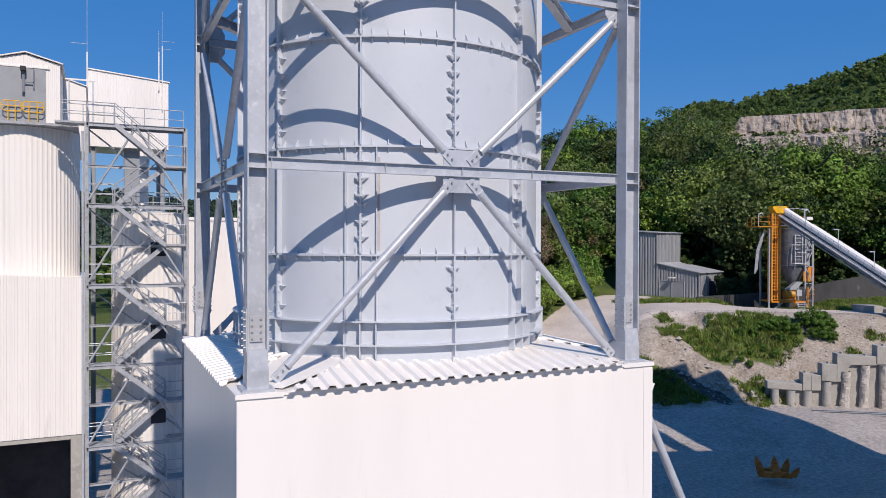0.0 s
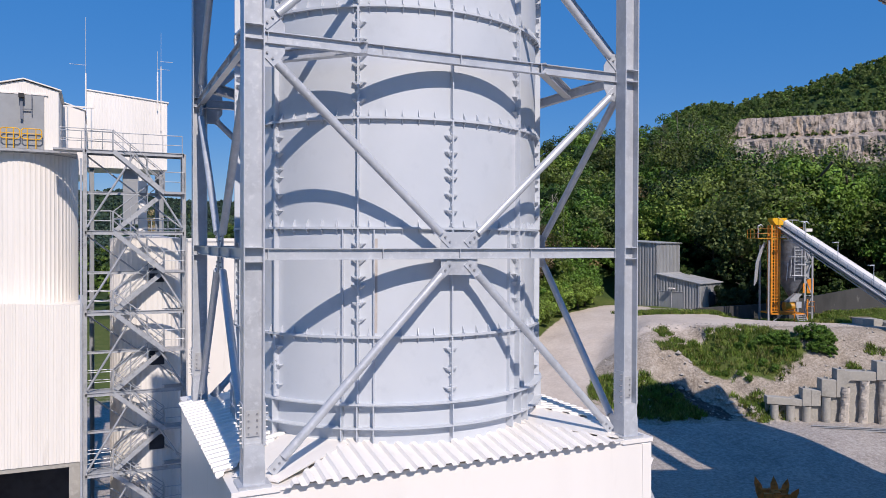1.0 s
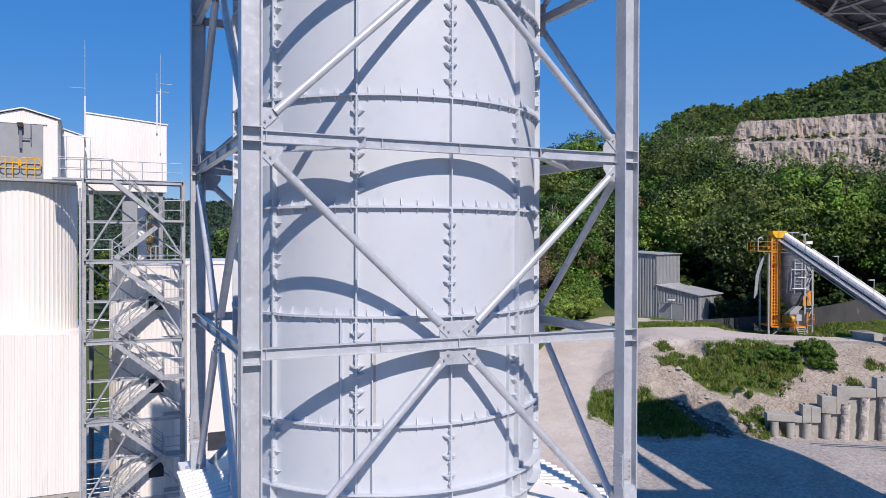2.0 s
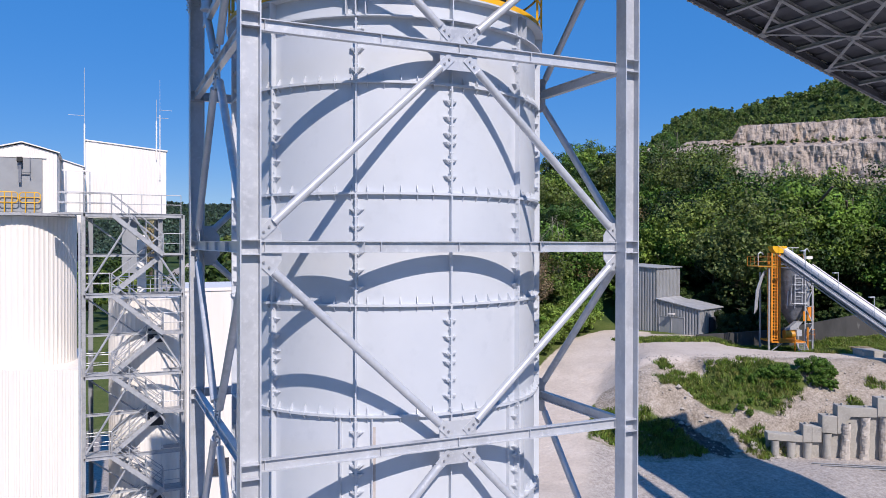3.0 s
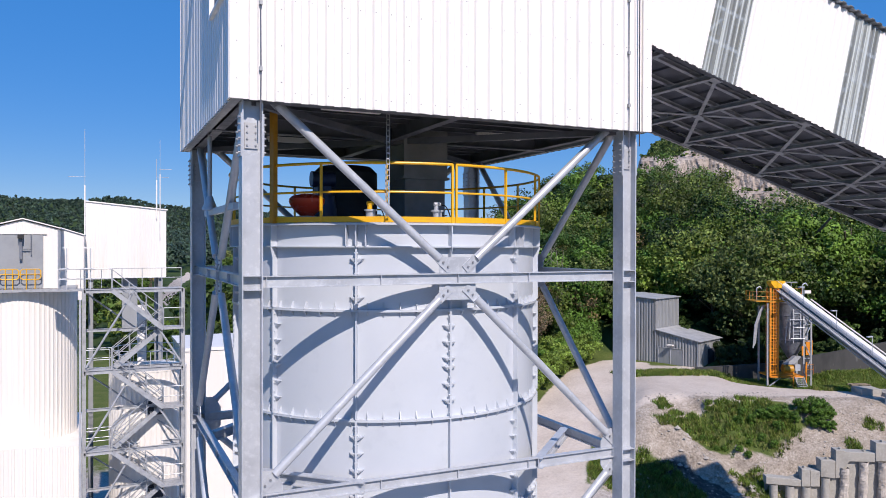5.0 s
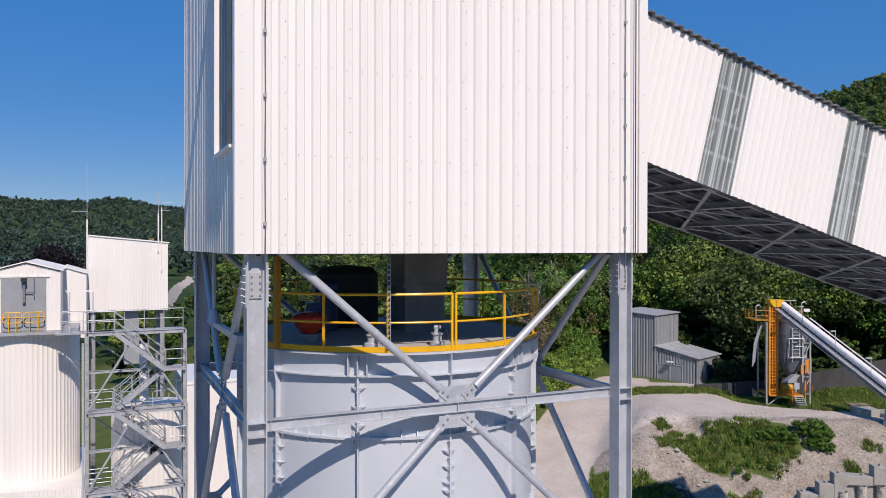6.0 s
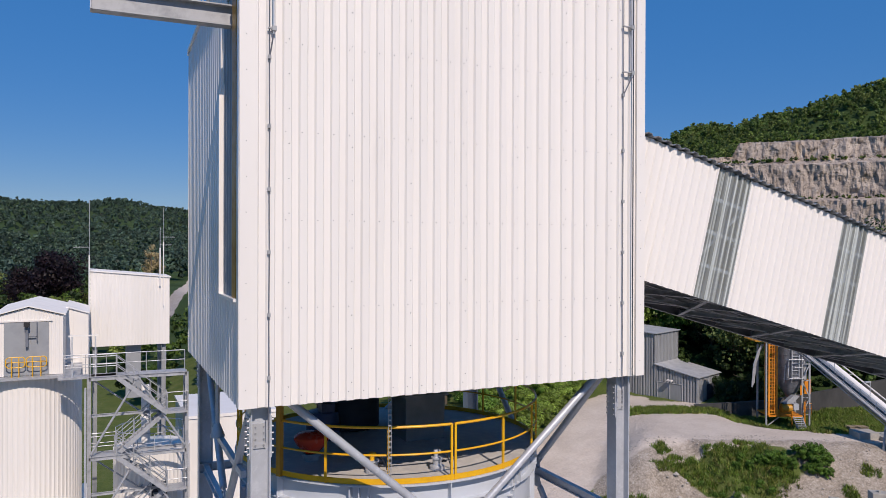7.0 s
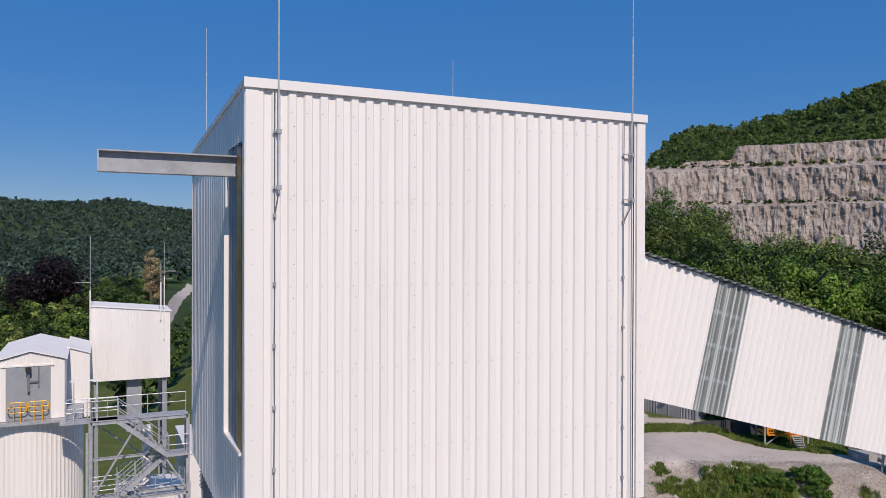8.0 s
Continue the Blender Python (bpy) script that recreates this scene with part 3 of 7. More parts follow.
def face_frame(p, q, nrm):
    """One face of the tower between the columns at p and q: beams, tube braces and gussets."""
    p, q, nrm = Vector((*p, 0)), Vector((*q, 0)), Vector((*nrm, 0))
    d = (q - p).normalized()
    w = (q - p).length
    mid = (p + q) / 2
    off = 0.17 if abs(d.x) > 0.5 else 0.01
    for z in (Z_A, Z_B, Z_C):
        a, b = p + d * off + Vector((0, 0, z)), q - d * off + Vector((0, 0, z))
        beam = part("beam", Geo().ibeam(a, b, 0.12, 0.19, 0.016, 0.012), "galv", tower)
        for t in ((0.25, 0.6 * w / 2, w / 2, w - 0.6 * w / 2, w - 0.25)):
            c = p + d * t + Vector((0, 0, z)) + nrm * 0.03
            part("stiffener", Geo().obox(Matrix.Translation(c) @ Matrix.Rotation(math.atan2(d.y, d.x), 4, "Z"), 0.012, 0.05, 0.156), "galv", beam)
        if z != Z_B:
            for sz in (1, -1):
                h0, h1 = 0.10, 0.38
                pts = [mid + d * x + Vector((0, 0, z + sz * h)) for x, h in ((-0.36, h0), (0.36, h0), (0.36, h1 - 0.06), (0.3, h1), (-0.3, h1), (-0.36, h1 - 0.06))]
                part("gusset", Geo().plate([v - nrm * 0.006 for v in pts], nrm * 0.014), "galv", tower)
        else:
            for e, s in ((p, 1), (q, -1)):
                for sz in (1, -1):
                    pts = [e + d * s * x + Vector((0, 0, z + sz * h)) for x, h in ((0.17, 0.10), (0.52, 0.10), (0.52, 0.22), (0.36, 0.46), (0.17, 0.46))]
                    part("gusset", Geo().plate([v - nrm * 0.006 for v in pts], nrm * 0.014), "galv", tower)
    runs = []
    up = lambda h: Vector((0, 0, h))
    for s, e in ((1, p), (-1, q)):
        lo, node, top, hub = e + d * s * 0.395, e + d * s * 0.275, e + d * s * 0.31, mid - d * s * 0.245
        runs += [(lo + up(14.66), hub + up(Z_A - 0.25)), (hub + up(Z_A + 0.25), node + up(Z_B - 0.28)),
                 (node + up(Z_B + 0.28), hub + up(Z_C - 0.25)), (hub + up(Z_C + 0.25), top + up(Z_TOP + 0.14))]
    for a, b in runs:
        a, b = a + nrm * 0.01, b + nrm * 0.01
        t = (b - a).normalized()
        br = part("brace", Geo().tube(a + t * 0.16, b - t * 0.16, 0.074, 16), "galv", tower)
        for e, s in ((a, 1), (b, -1)):
            side = t.cross(nrm).normalized()
            end = Geo().plate([e - s * t * 0.14 + side * 0.085, e + s * t * 0.2 + side * 0.085, e + s * t * 0.2 - side * 0.085, e - s * t * 0.14 - side * 0.085], nrm * 0.018)
            part("end_plate", end, "galv", br)
            bo = Geo()
            for k in (-0.06, 0.06):
                c = e + s * t * k
                bo.tube(c + nrm * 0.018, c + nrm * 0.045, 0.02, 6)
            part("bolts", bo, "bolt", br, kind="stuff")


face_frame((XL + 0.02, YF + 0.18), (XR + 0.09, YF + 0.18), (0, -1))
face_frame((XL, YB), (XL, YF), (-1, 0))
face_frame((XR, YF), (XR, YB), (1, 0))
face_frame((XR, YB), (XL, YB), (0, 1))
for sx, sy, cx, cy in ((1, 1, XL, YF), (-1, 1, XR, YF), (1, -1, XL, YB), (-1, -1, XR, YB)):
    part("knee_beam", Geo().ibeam((cx + sx * 1.9, cy + sy * 0.1, Z_B), (cx + sx * 0.1, cy + sy * 1.9, Z_B), 0.16, 0.20), "galv", tower)

# ---- main silo ----
SC = (4.615, 15.2)
R = 3.2
RINGS = (16.55, 18.49, 20.44, 22.41, 24.36)
Z0, Z1 = 14.46, 25.90
silo = thing("silo", (*SC, Z0), "grey bolted steel silo with ribbed plate rings", "silo")
cz = (*SC, 0)
for z0, z1 in zip((Z0, *RINGS), (*RINGS, Z1)):
    part("shell_ring", Geo().lathe(cz, [(R, z0), (R, z1)], 96), "silo", silo)


def at_angle(a, r, z):
    a = radians(a)
    return Vector((SC[0] + r * math.sin(a), SC[1] - r * math.cos(a), z))


def turned(a, r, z):
    """A pose on the shell: local x along the shell, -y outwards."""
    return Matrix.Translation(at_angle(a, r, z)) @ Matrix.Rotation(radians(a), 4, "Z")


for z in RINGS:
    part("ring_flange", Geo().ring(cz, R - 0.01, R + 0.08, z - 0.022, z + 0.022, 96), "silo", silo)
tri = mesh_of("ring_gusset", Geo().plate([(-0.006, 0.0, 0.022), (-0.006, -0.09, 0.022), (-0.006, -0.02, 0.15), (-0.006, 0, 0.15)], (0.012, 0, 0)), "silo", smooth=False)
rest = Geo()
STEP = 5.2
for z in RINGS:
    for i in range(int(360 / STEP)):
        a = -180 + STEP * (i + 0.5)
        if abs(a % 30) < 1.2 or abs(a % 30) > 28.8:
            continue
        for flip in (1, -1):
            m = turned(a, R, z) @ Matrix.Diagonal((1, 1, flip * (1 if flip > 0 else 0.7), 1))
            if -88 < a < 48 and (flip > 0 or a < 20):
                piece("ring_gusset", tri, m, silo)
            else:
                k = len(rest.v)
                rest.add([m @ v.co for v in tri.vertices], [tuple(p.vertices) for p in tri.polygons])
part("ring_gussets_beyond", rest, "silo", silo, kind="stuff", smooth=False)
SEAMS = [-180 + 30 * i for i in range(12)]
cleat = mesh_of("cleat", Geo().add(
    [(-0.135, 0.0, 0.02), (0.135, 0.0, 0.02), (0.10, -0.075, 0.02), (-0.10, -0.075, 0.02), (-0.135, 0.0, 0.005), (0.135, 0.0, 0.005), (0.10, -0.075, 0.005), (-0.10, -0.075, 0.005), (-0.03, 0.0, -0.075), (0.03, 0.0, -0.075), (0.03, -0.05, -0.06), (-0.03, -0.05, -0.06)],
    [(0, 1, 2, 3), (0, 4, 5, 1), (1, 5, 6, 2), (2, 6, 7, 3), (3, 7, 4, 0), (4, 8, 9, 5), (5, 9, 10, 6), (6, 10, 11, 7), (7, 11, 8, 4), (8, 11, 10, 9)]), "silo", smooth=False)
for k, (z0, z1) in enumerate(zip((15.36, *RINGS), (*RINGS, 25.50))):
    for i, a in enumerate(SEAMS):
        m = turned(a, R, (z0 + z1) / 2)
        bolted = (i + k) % 2 == 0
        g = Geo().obox(m @ Matrix.Translation((0, -0.05, 0)), 0.032 if bolted else 0.022, 0.11, z1 - z0 - 0.05)
        seam = part("seam_flange" if bolted else "rib", g, "silo", silo, smooth=False)
        if bolted and -100 < a < 100:
            n = 6 if z1 - z0 > 1.3 else 3
            for q in range(n):
                k_ = (0.16, 0.31, 0.47, 0.55, 0.70, 0.85)[q] if n == 6 else (0.2, 0.5, 0.8)[q]
                piece("cleat", cleat, turned(a, R, z0 + (z1 - z0) * k_), seam)
            b = Geo()
            for q in range(n * 2):
                zz = z0 + (z1 - z0) * (q + 0.6) / (n * 2 + 0.2)
                mm = turned(a, R + 0.075, zz)
                b.tube(mm @ Vector((-0.035, 0, 0)), mm @ Vector((0.035, 0, 0)), 0.016, 6)
            part("bolts", b, "silo", seam, kind="stuff")
part("run_off_stain", Geo().lathe(cz, [(R + 0.003, 16.62), (R + 0.003, 18.3)], 2, -25.2, -24.0), "stain", silo, "faint brown run-off stain")
# skirt at the foot and the head
for z, w in ((14.94, 0.16), (15.36, 0.16), (25.50, 0.13), (25.90, 0.17)):
    part("skirt_flange", Geo().ring(cz, R - 0.01, R + w, z - 0.012, z + 0.012, 96), "silo", silo)
for a in SEAMS:
    ks = (-5.0, 0.0, 5.0) if (a // 30) % 2 else (0.0,)
    for k in ks:
        part("skirt_rib", Geo().obox(turned(a + k, R + 0.075, 15.02), 0.018, 0.15, 0.62), "silo", silo)
        part("head_rib", Geo().obox(turned(a + k * 0.6, R + 0.075, 25.70), 0.018, 0.15, 0.38), "silo", silo)
    if (a // 30) % 2:
        for k in (-5, 5):
            part("stiffener", Geo().obox(turned(a + k, R + 0.03, 16.9), 0.018, 0.08, 3.2), "silo", silo)
    else:
        part("head_bracket", Geo().plate([turned(a, R, 25.50) @ Vector(v) for v in ((-0.008, 0, 0), (-0.008, -0.16, 0), (-0.008, -0.02, -0.55), (-0.008, 0, -0.55))], turned(a, 0, 0).to_3x3() @ Vector((0.016, 0, 0))), "silo", silo)
part("top_plate", Geo().lathe(cz, [(R + 0.15, 25.905), (R + 0.15, 25.93), (0.05, 26.0)], 96), "dusty_lid", silo, "dusty pale silo lid")

# ---- base building ----
BX0, BX1, BY0, BY1 = 0.655, 8.60, 11.26, 18.87
base = thing("base_building", (4.6, 15, 0), "white clad base building with a ribbed skirt roof", "building")
part("wall", Geo().box(BX0, BX1, BY0, BY0 + 0.15, 0, Z_ROOF - 0.05), "white", base)
part("wall", Geo().box(BX0, BX1, BY1 - 0.15, BY1, 0, Z_ROOF - 0.05), "white", base)
part("wall", Geo().box(BX0, BX0 + 0.15, BY0 + 0.15, BY1 - 0.15, 0, Z_ROOF - 0.05), "white", base)
part("wall", Geo().box(BX1 - 0.15, BX1, BY0 + 0.15, BY1 - 0.15, 0, Z_ROOF - 0.05), "white", base)
part("roof_deck", Geo().box(BX0 - 0.03, BX1 + 0.03, BY0 - 0.03, BY1 + 0.03, Z_ROOF - 0.05, Z_ROOF), "white", base)


def skirt(o, u, v, w):
    """A ribbed roof slope that rises from the eave to the silo."""
    up = (Vector(v) + Vector((0, 0, 0.16))).normalized()
    nrm = Vector(u).cross(up)
    nrm = nrm if nrm.z > 0 else -nrm
    return Geo().sheet(o, u, up, nrm, w, 0.0, lambda t: min(2.6, 0.02 + min(t, w - t) * 1.0), 0.26, 0.055, 0.35, 0.14, thick=0.008)


part("roof_slope", skirt((BX0 + 0.75, BY0 - 0.14, Z_ROOF + 0.012), (1, 0, 0), (0, 1, 0), BX1 - BX0 - 1.5), "white", base)
part("roof_slope", skirt((BX0 + 0.75, BY1 + 0.14, Z_ROOF + 0.012), (1, 0, 0), (0, -1, 0), BX1 - BX0 - 1.5), "white", base)
part("roof_slope", skirt((BX0 - 0.14, BY0 + 0.75, Z_ROOF + 0.012), (0, 1, 0), (1, 0, 0), BY1 - BY0 - 1.5), "white", base)
part("roof_slope", skirt((BX1 + 0.14, BY0 + 0.75, Z_ROOF + 0.012), (0, 1, 0), (-1, 0, 0), BY1 - BY0 - 1.5), "white", base)
for x0, x1 in ((BX0 - 0.035, BX0 + 0.7), (BX1 - 0.7, BX1 + 0.035)):
    for y0, y1 in ((BY0 - 0.035, BY0 + 0.7), (BY1 - 0.7, BY1 + 0.035)):
        part("corner_cap", Geo().box(x0, x1, y0, y1, Z_ROOF - 0.07, Z_ROOF + 0.006), "white", base)
for x, y in ((BX0, BY0), (BX1, BY0)):
    s = 1 if x < 4 else -1
    part("corner_trim", Geo().box(*sorted((x - s * 0.012, x + s * 0.2)), y - 0.012, y + 0.05, 0, Z_ROOF - 0.11), "white", base)

# raised corner plates between the skirt slopes
for sx, x in ((1, BX0), (-1, BX1)):
    for sy, y in ((1, BY0), (-1, BY1)):
        part("corner_plate", Geo().plate([(x + sx * 0.1, y + sy * 0.7, Z_ROOF + 0.03), (x + sx * 0.7, y + sy * 0.1, Z_ROOF + 0.03), (x + sx * 2.55, y + sy * 1.4, Z_ROOF + 0.275), (x + sx * 1.4, y + sy * 2.55, Z_ROOF + 0.275)], (0, 0, 0.02)), "white", base)
part("bracket", Geo().plate([(BX1, 11.35, 14.0), (BX1 + 0.16, 11.35, 14.0), (BX1, 11.35, 13.65)], (0, 0.9, 0)), "white", base)
single("raking_pipe", Geo().tube((BX1 - 0.02, 11.62, 13.75), (15.4, 11.62, 0.1), 0.085, 12), "galv", "grey steel pipe raking down from the base wall", "pipe")

# ---- upper house ----
HX0, HX1, HY0, HY1, HZ0, HZ1 = 0.61, 8.57, 11.2, 18.38, 27.73, 35.48
HFALL = 0.40                                 # the roof drops this much from front to back
house = thing("tower_house", (4.6, 14.8, HZ0), "white ribbed sheet metal house on the steel tower", "building")
PITCH = 0.2653
OP0, OP1, OPZ0, OPZ1 = 11.48, 13.1, 29.45, 34.52


def eave(y):
    return HZ1 - HFALL * (y - HY0) / (HY1 - HY0)


def wall_sheet(o, u, nrm, w, z0, z1, mat="white"):
    return part("wall_sheet", Geo().sheet((o[0], o[1], 0), u, (0, 0, 1), nrm, w, z0, z1, PITCH, 0.038, 0.42, 0.1), mat, house, smooth=False)


front = wall_sheet((HX0 + 0.04, HY0 + 0.04), (1, 0, 0), (0, -1, 0), HX1 - HX0 - 0.08, HZ0, HZ1 - 0.12)
wall_sheet((HX0 + 0.04, OP1), (0, 1, 0), (-1, 0, 0), HY1 - OP1 - 0.05, HZ0, lambda t: eave(OP1 + t) - 0.1)
wall_sheet((HX0 + 0.04, HY0 + 0.05), (0, 1, 0), (-1, 0, 0), OP1 - HY0 - 0.05, HZ0, OPZ0)
wall_sheet((HX0 + 0.04, HY0 + 0.05), (0, 1, 0), (-1, 0, 0), OP1 - HY0 - 0.05, OPZ1, lambda t: eave(HY0 + t) - 0.1)
wall_sheet((HX1 - 0.04, HY0 + 0.05), (0, 1, 0), (1, 0, 0), HY1 - HY0 - 0.1, HZ0, lambda t: eave(HY0 + t) - 0.1)
wall_sheet((HX0 + 0.04, HY1 - 0.04), (1, 0, 0), (0, 1, 0), HX1 - HX0 - 0.08, HZ0, eave(HY1) - 0.1)
lin = Geo()
lin.box(HX0 + 0.06, HX1 - 0.06, HY0 + 0.06, HY0 + 0.12, HZ0 + 0.01, HZ1 - HFALL - 0.12)
lin.box(HX0 + 0.06, HX1 - 0.06, HY1 - 0.12, HY1 - 0.06, HZ0 + 0.01, HZ1 - HFALL - 0.12)
lin.box(HX1 - 0.12, HX1 - 0.06, HY0 + 0.12, HY1 - 0.12, HZ0 + 0.01, HZ1 - HFALL - 0.12)
lin.box(HX0 + 0.06, HX0 + 0.12, OP1, HY1 - 0.12, HZ0 + 0.01, HZ1 - HFALL - 0.12)
lin.box(HX0 + 0.06, HX0 + 0.12, HY0 + 0.12, OP1, HZ0 + 0.01, OPZ0)
lin.box(HX0 + 0.06, HX0 + 0.12, HY0 + 0.12, OP1, OPZ1, HZ1 - HFALL - 0.12)
part("lining", lin, "grey_panel", house)
# the shade under the house is put into this near-black underside
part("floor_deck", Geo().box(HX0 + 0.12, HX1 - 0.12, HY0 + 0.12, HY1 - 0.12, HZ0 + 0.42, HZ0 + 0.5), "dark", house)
part("soffit", Geo().box(HX0 + 0.05, XL - 0.17, HY0 + 0.06, HY1 - 0.06, HZ0 + 0.012, HZ0 + 0.03), "galv2", house, "grey soffit sheet")
part("roof", Geo().plate([(HX0 - 0.02, HY0 - 0.02, HZ1 - 0.09), (HX1 + 0.02, HY0 - 0.02, HZ1 - 0.09), (HX1 + 0.02, HY1 + 0.02, eave(HY1) - 0.09), (HX0 - 0.02, HY1 + 0.02, eave(HY1) - 0.09)], (0, 0, 0.06)), "white", house, smooth=False)
part("roof_flashing", Geo().box(HX0 - 0.03, HX1 + 0.03, HY0 - 0.05, HY0 + 0.03, HZ1 - 0.155, HZ1), "white", house)
part("roof_flashing", Geo().box(HX0 - 0.03, HX1 + 0.03, HY1 - 0.03, HY1 + 0.05, eave(HY1) - 0.155, eave(HY1)), "white", house)
for x in (HX0 - 0.03, HX1 - 0.03):
    part("verge_flashing", Geo().plate([(x, HY0 + 0.03, HZ1 - 0.09), (x, HY1 - 0.03, eave(HY1) - 0.09), (x, HY1 - 0.03, eave(HY1)), (x, HY0 + 0.03, HZ1)], (0.06, 0, 0)), "white", house, smooth=False)
for x, y, sx in ((HX0, HY0, 1), (HX1, HY0, -1), (HX0, HY1, 1), (HX1, HY1, -1)):
    g = Geo().box(*sorted((x - sx * 0.004, x + sx * (0.2 if y < 14 else 0.1))), *((y - 0.012, y + 0.03) if y < 14 else (y - 0.03, y + 0.012)), HZ0, eave(y) - 0.155)
    part("corner_flashing", g, "white", house)
part("corner_flashing", Geo().box(HX0 - 0.012, HX0 + 0.02, HY0 + 0.03, OP0 - 0.06, HZ0, HZ1 - 0.17), "white", house)

# ---- conveyor gallery ----
GS = math.atan(0.268)
GO = Vector((8.62, 11.72, 29.70))          # lower front edge at the house
GU = Vector((math.cos(GS), 0, -math.sin(GS)))             # along the gallery, downhill
GN = Vector((math.sin(GS), 0, math.cos(GS)))              # square to it, upwards
GV = Vector((0, 1, 0))
GL, GW, GH = 72.0, 4.28, 2.93
gallery = thing("conveyor_gallery", tuple(GO), "white sheet clad inclined conveyor gallery with translucent strips", "gallery")
glaze = [(1.76, 2.78), (5.94, 6.88)] + [(6.15 + 4.1 * k, 7.05 + 4.1 * k) for k in range(1, 15)]
s0 = -1.0
for a, b in glaze:
    part("wall_sheet", Geo().sheet(GO + GU * s0, GU, GN, -GV, a - s0, 0, GH, 0.22, 0.035, 0.4, 0.12), "white", gallery, smooth=False)
    part("translucent_strip", Geo().sheet(GO + GU * a, GU, GN, -GV, b - a, 0, GH, 0.15, 0.03, 0.4, 0.12), "panel", gallery, "translucent ribbed strip", smooth=False)
    s0 = b
part("wall_sheet", Geo().sheet(GO + GU * s0, GU, GN, -GV, GL - s0, 0, GH, 0.22, 0.035, 0.4, 0.12), "white", gallery, smooth=False)
part("wall_sheet", Geo().sheet(GO + GV * GW, GU, GN, GV, GL, 0, GH, 0.22, 0.035, 0.4, 0.12), "white", gallery, smooth=False)
part("roof_sheet", Geo().sheet(GO - GU * 0.8 + GN * (GH + 0.02) - GV * 0.14, GU, GV, GN, GL + 0.8, 0, GW + 0.28, 0.26, 0.045, 0.4, 0.12, thick=0.006), "shed", gallery, smooth=False)
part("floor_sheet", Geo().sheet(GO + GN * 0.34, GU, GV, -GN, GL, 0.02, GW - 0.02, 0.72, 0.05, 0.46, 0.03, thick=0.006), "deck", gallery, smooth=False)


def gal(s, v, h):
    return GO + GU * s + GV * v + GN * h


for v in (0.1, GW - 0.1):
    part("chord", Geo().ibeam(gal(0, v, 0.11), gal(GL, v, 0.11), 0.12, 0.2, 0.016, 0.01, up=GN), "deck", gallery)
for v in (0.78, 1.7, 2.6, 3.48):
    part("purlin", Geo().ibeam(gal(0, v, 0.235), gal(GL, v, 0.235), 0.11, 0.1, 0.01, 0.008, up=GN), "galv2", gallery)
BAY = 1.44
for k in range(int(GL / BAY) - 2):
    s = 0.94 + BAY * k
    part("cross_beam", Geo().ibeam(gal(s, 0.16, 0.12), gal(s, GW - 0.16, 0.12), 0.09, 0.12, 0.01, 0.008, up=GN), "galv2", gallery)
    part("frame_post", Geo().bar(gal(s, 0.1, 0.2), gal(s, 0.1, GH), 0.08, 0.08, up=GV), "under", gallery)
    if k % 2:
        for a, b, h in ((0.16, GW - 0.16, 0.02), (GW - 0.16, 0.16, 0.045)):
            part("plan_brace", Geo().bar(gal(s, a, h), gal(s + 2 * BAY, b, h), 0.085, 0.02, up=GN), "galv2", gallery)
        for v in (0.2, GW - 0.2):
            part("node_plate", Geo().obox(Matrix.Translation(gal(s, v, 0.005)) @ Matrix.Rotation(GS, 4, "Y"), 0.26, 0.2, 0.012), "galv2", gallery)
        part("node_plate", Geo().obox(Matrix.Translation(gal(s + BAY, GW / 2, 0.0)) @ Matrix.Rotation(GS, 4, "Y"), 0.24, 0.24, 0.012), "galv2", gallery)
for a, b in glaze[:6]:
    part("wall_brace", Geo().bar(gal(a - 0.2, 0.2, 0.5), gal(b + 0.35, 0.2, GH - 0.35), 0.06, 0.07, up=GV), "galv", gallery)
for h in (0.75, 1.5, 2.25):
    part("girt", Geo().bar(gal(0, 0.08, h), gal(GL, 0.08, h), 0.05, 0.08, up=GN), "galv", gallery)
part("belt", Geo().bar(gal(0, GW / 2, 1.0), gal(GL, GW / 2, 1.0), 1.1, 0.12, up=GN), "black", gallery)
for s in (30.0, 52.0):
    p = gal(s, 0, 0)
    for v in (0.3, GW - 0.3):
        zg = float(height(p.x, p.y + v))
        part("support_post", Geo().ibeam((p.x, p.y + v, zg - 0.2), (p.x, p.y + v, p.z - 0.3), 0.3, 0.3, up=(1, 0, 0)), "galv", gallery)

# ---- left-hand plant: silo, cabin, stair tower, head house ----
lb = thing("clad_building", (-6, 48, 0), "white sheet clad building on concrete piers under the silo", "building")
LX0, LX1, LY0, LY1, LZ0, LZ1 = -10.5, -1.85, 44.25, 53.5, 6.4, 14.75
part("wall_sheet", Geo().sheet((LX0, LY0, 0), (1, 0, 0), (0, 0, 1), (0, -1, 0), LX1 - LX0, LZ0, lambda t: LZ1 + 0.25 * (1 - abs(t - 4.5) / 4.5), 0.25, 0.03), "oldwhite", lb, smooth=False)
part("wall_sheet", Geo().sheet((LX1, LY0, 0), (0, 1, 0), (0, 0, 1), (1, 0, 0), LY1 - LY0, LZ0, LZ1, 0.25, 0.03), "oldwhite", lb, smooth=False)
part("wall_sheet", Geo().sheet((LX0, LY0, 0), (0, 1, 0), (0, 0, 1), (-1, 0, 0), LY1 - LY0, LZ0, LZ1, 0.25, 0.03), "oldwhite", lb, smooth=False)
part("roof", Geo().box(LX0, LX1, LY0 + 0.05, LY1, LZ1 - 0.12, LZ1 - 0.02), "oldwhite", lb)
part("floor_slab", Geo().box(LX0, LX1, LY0 + 0.04, LY1, LZ0 - 0.25, LZ0 + 0.02), "concrete", lb)
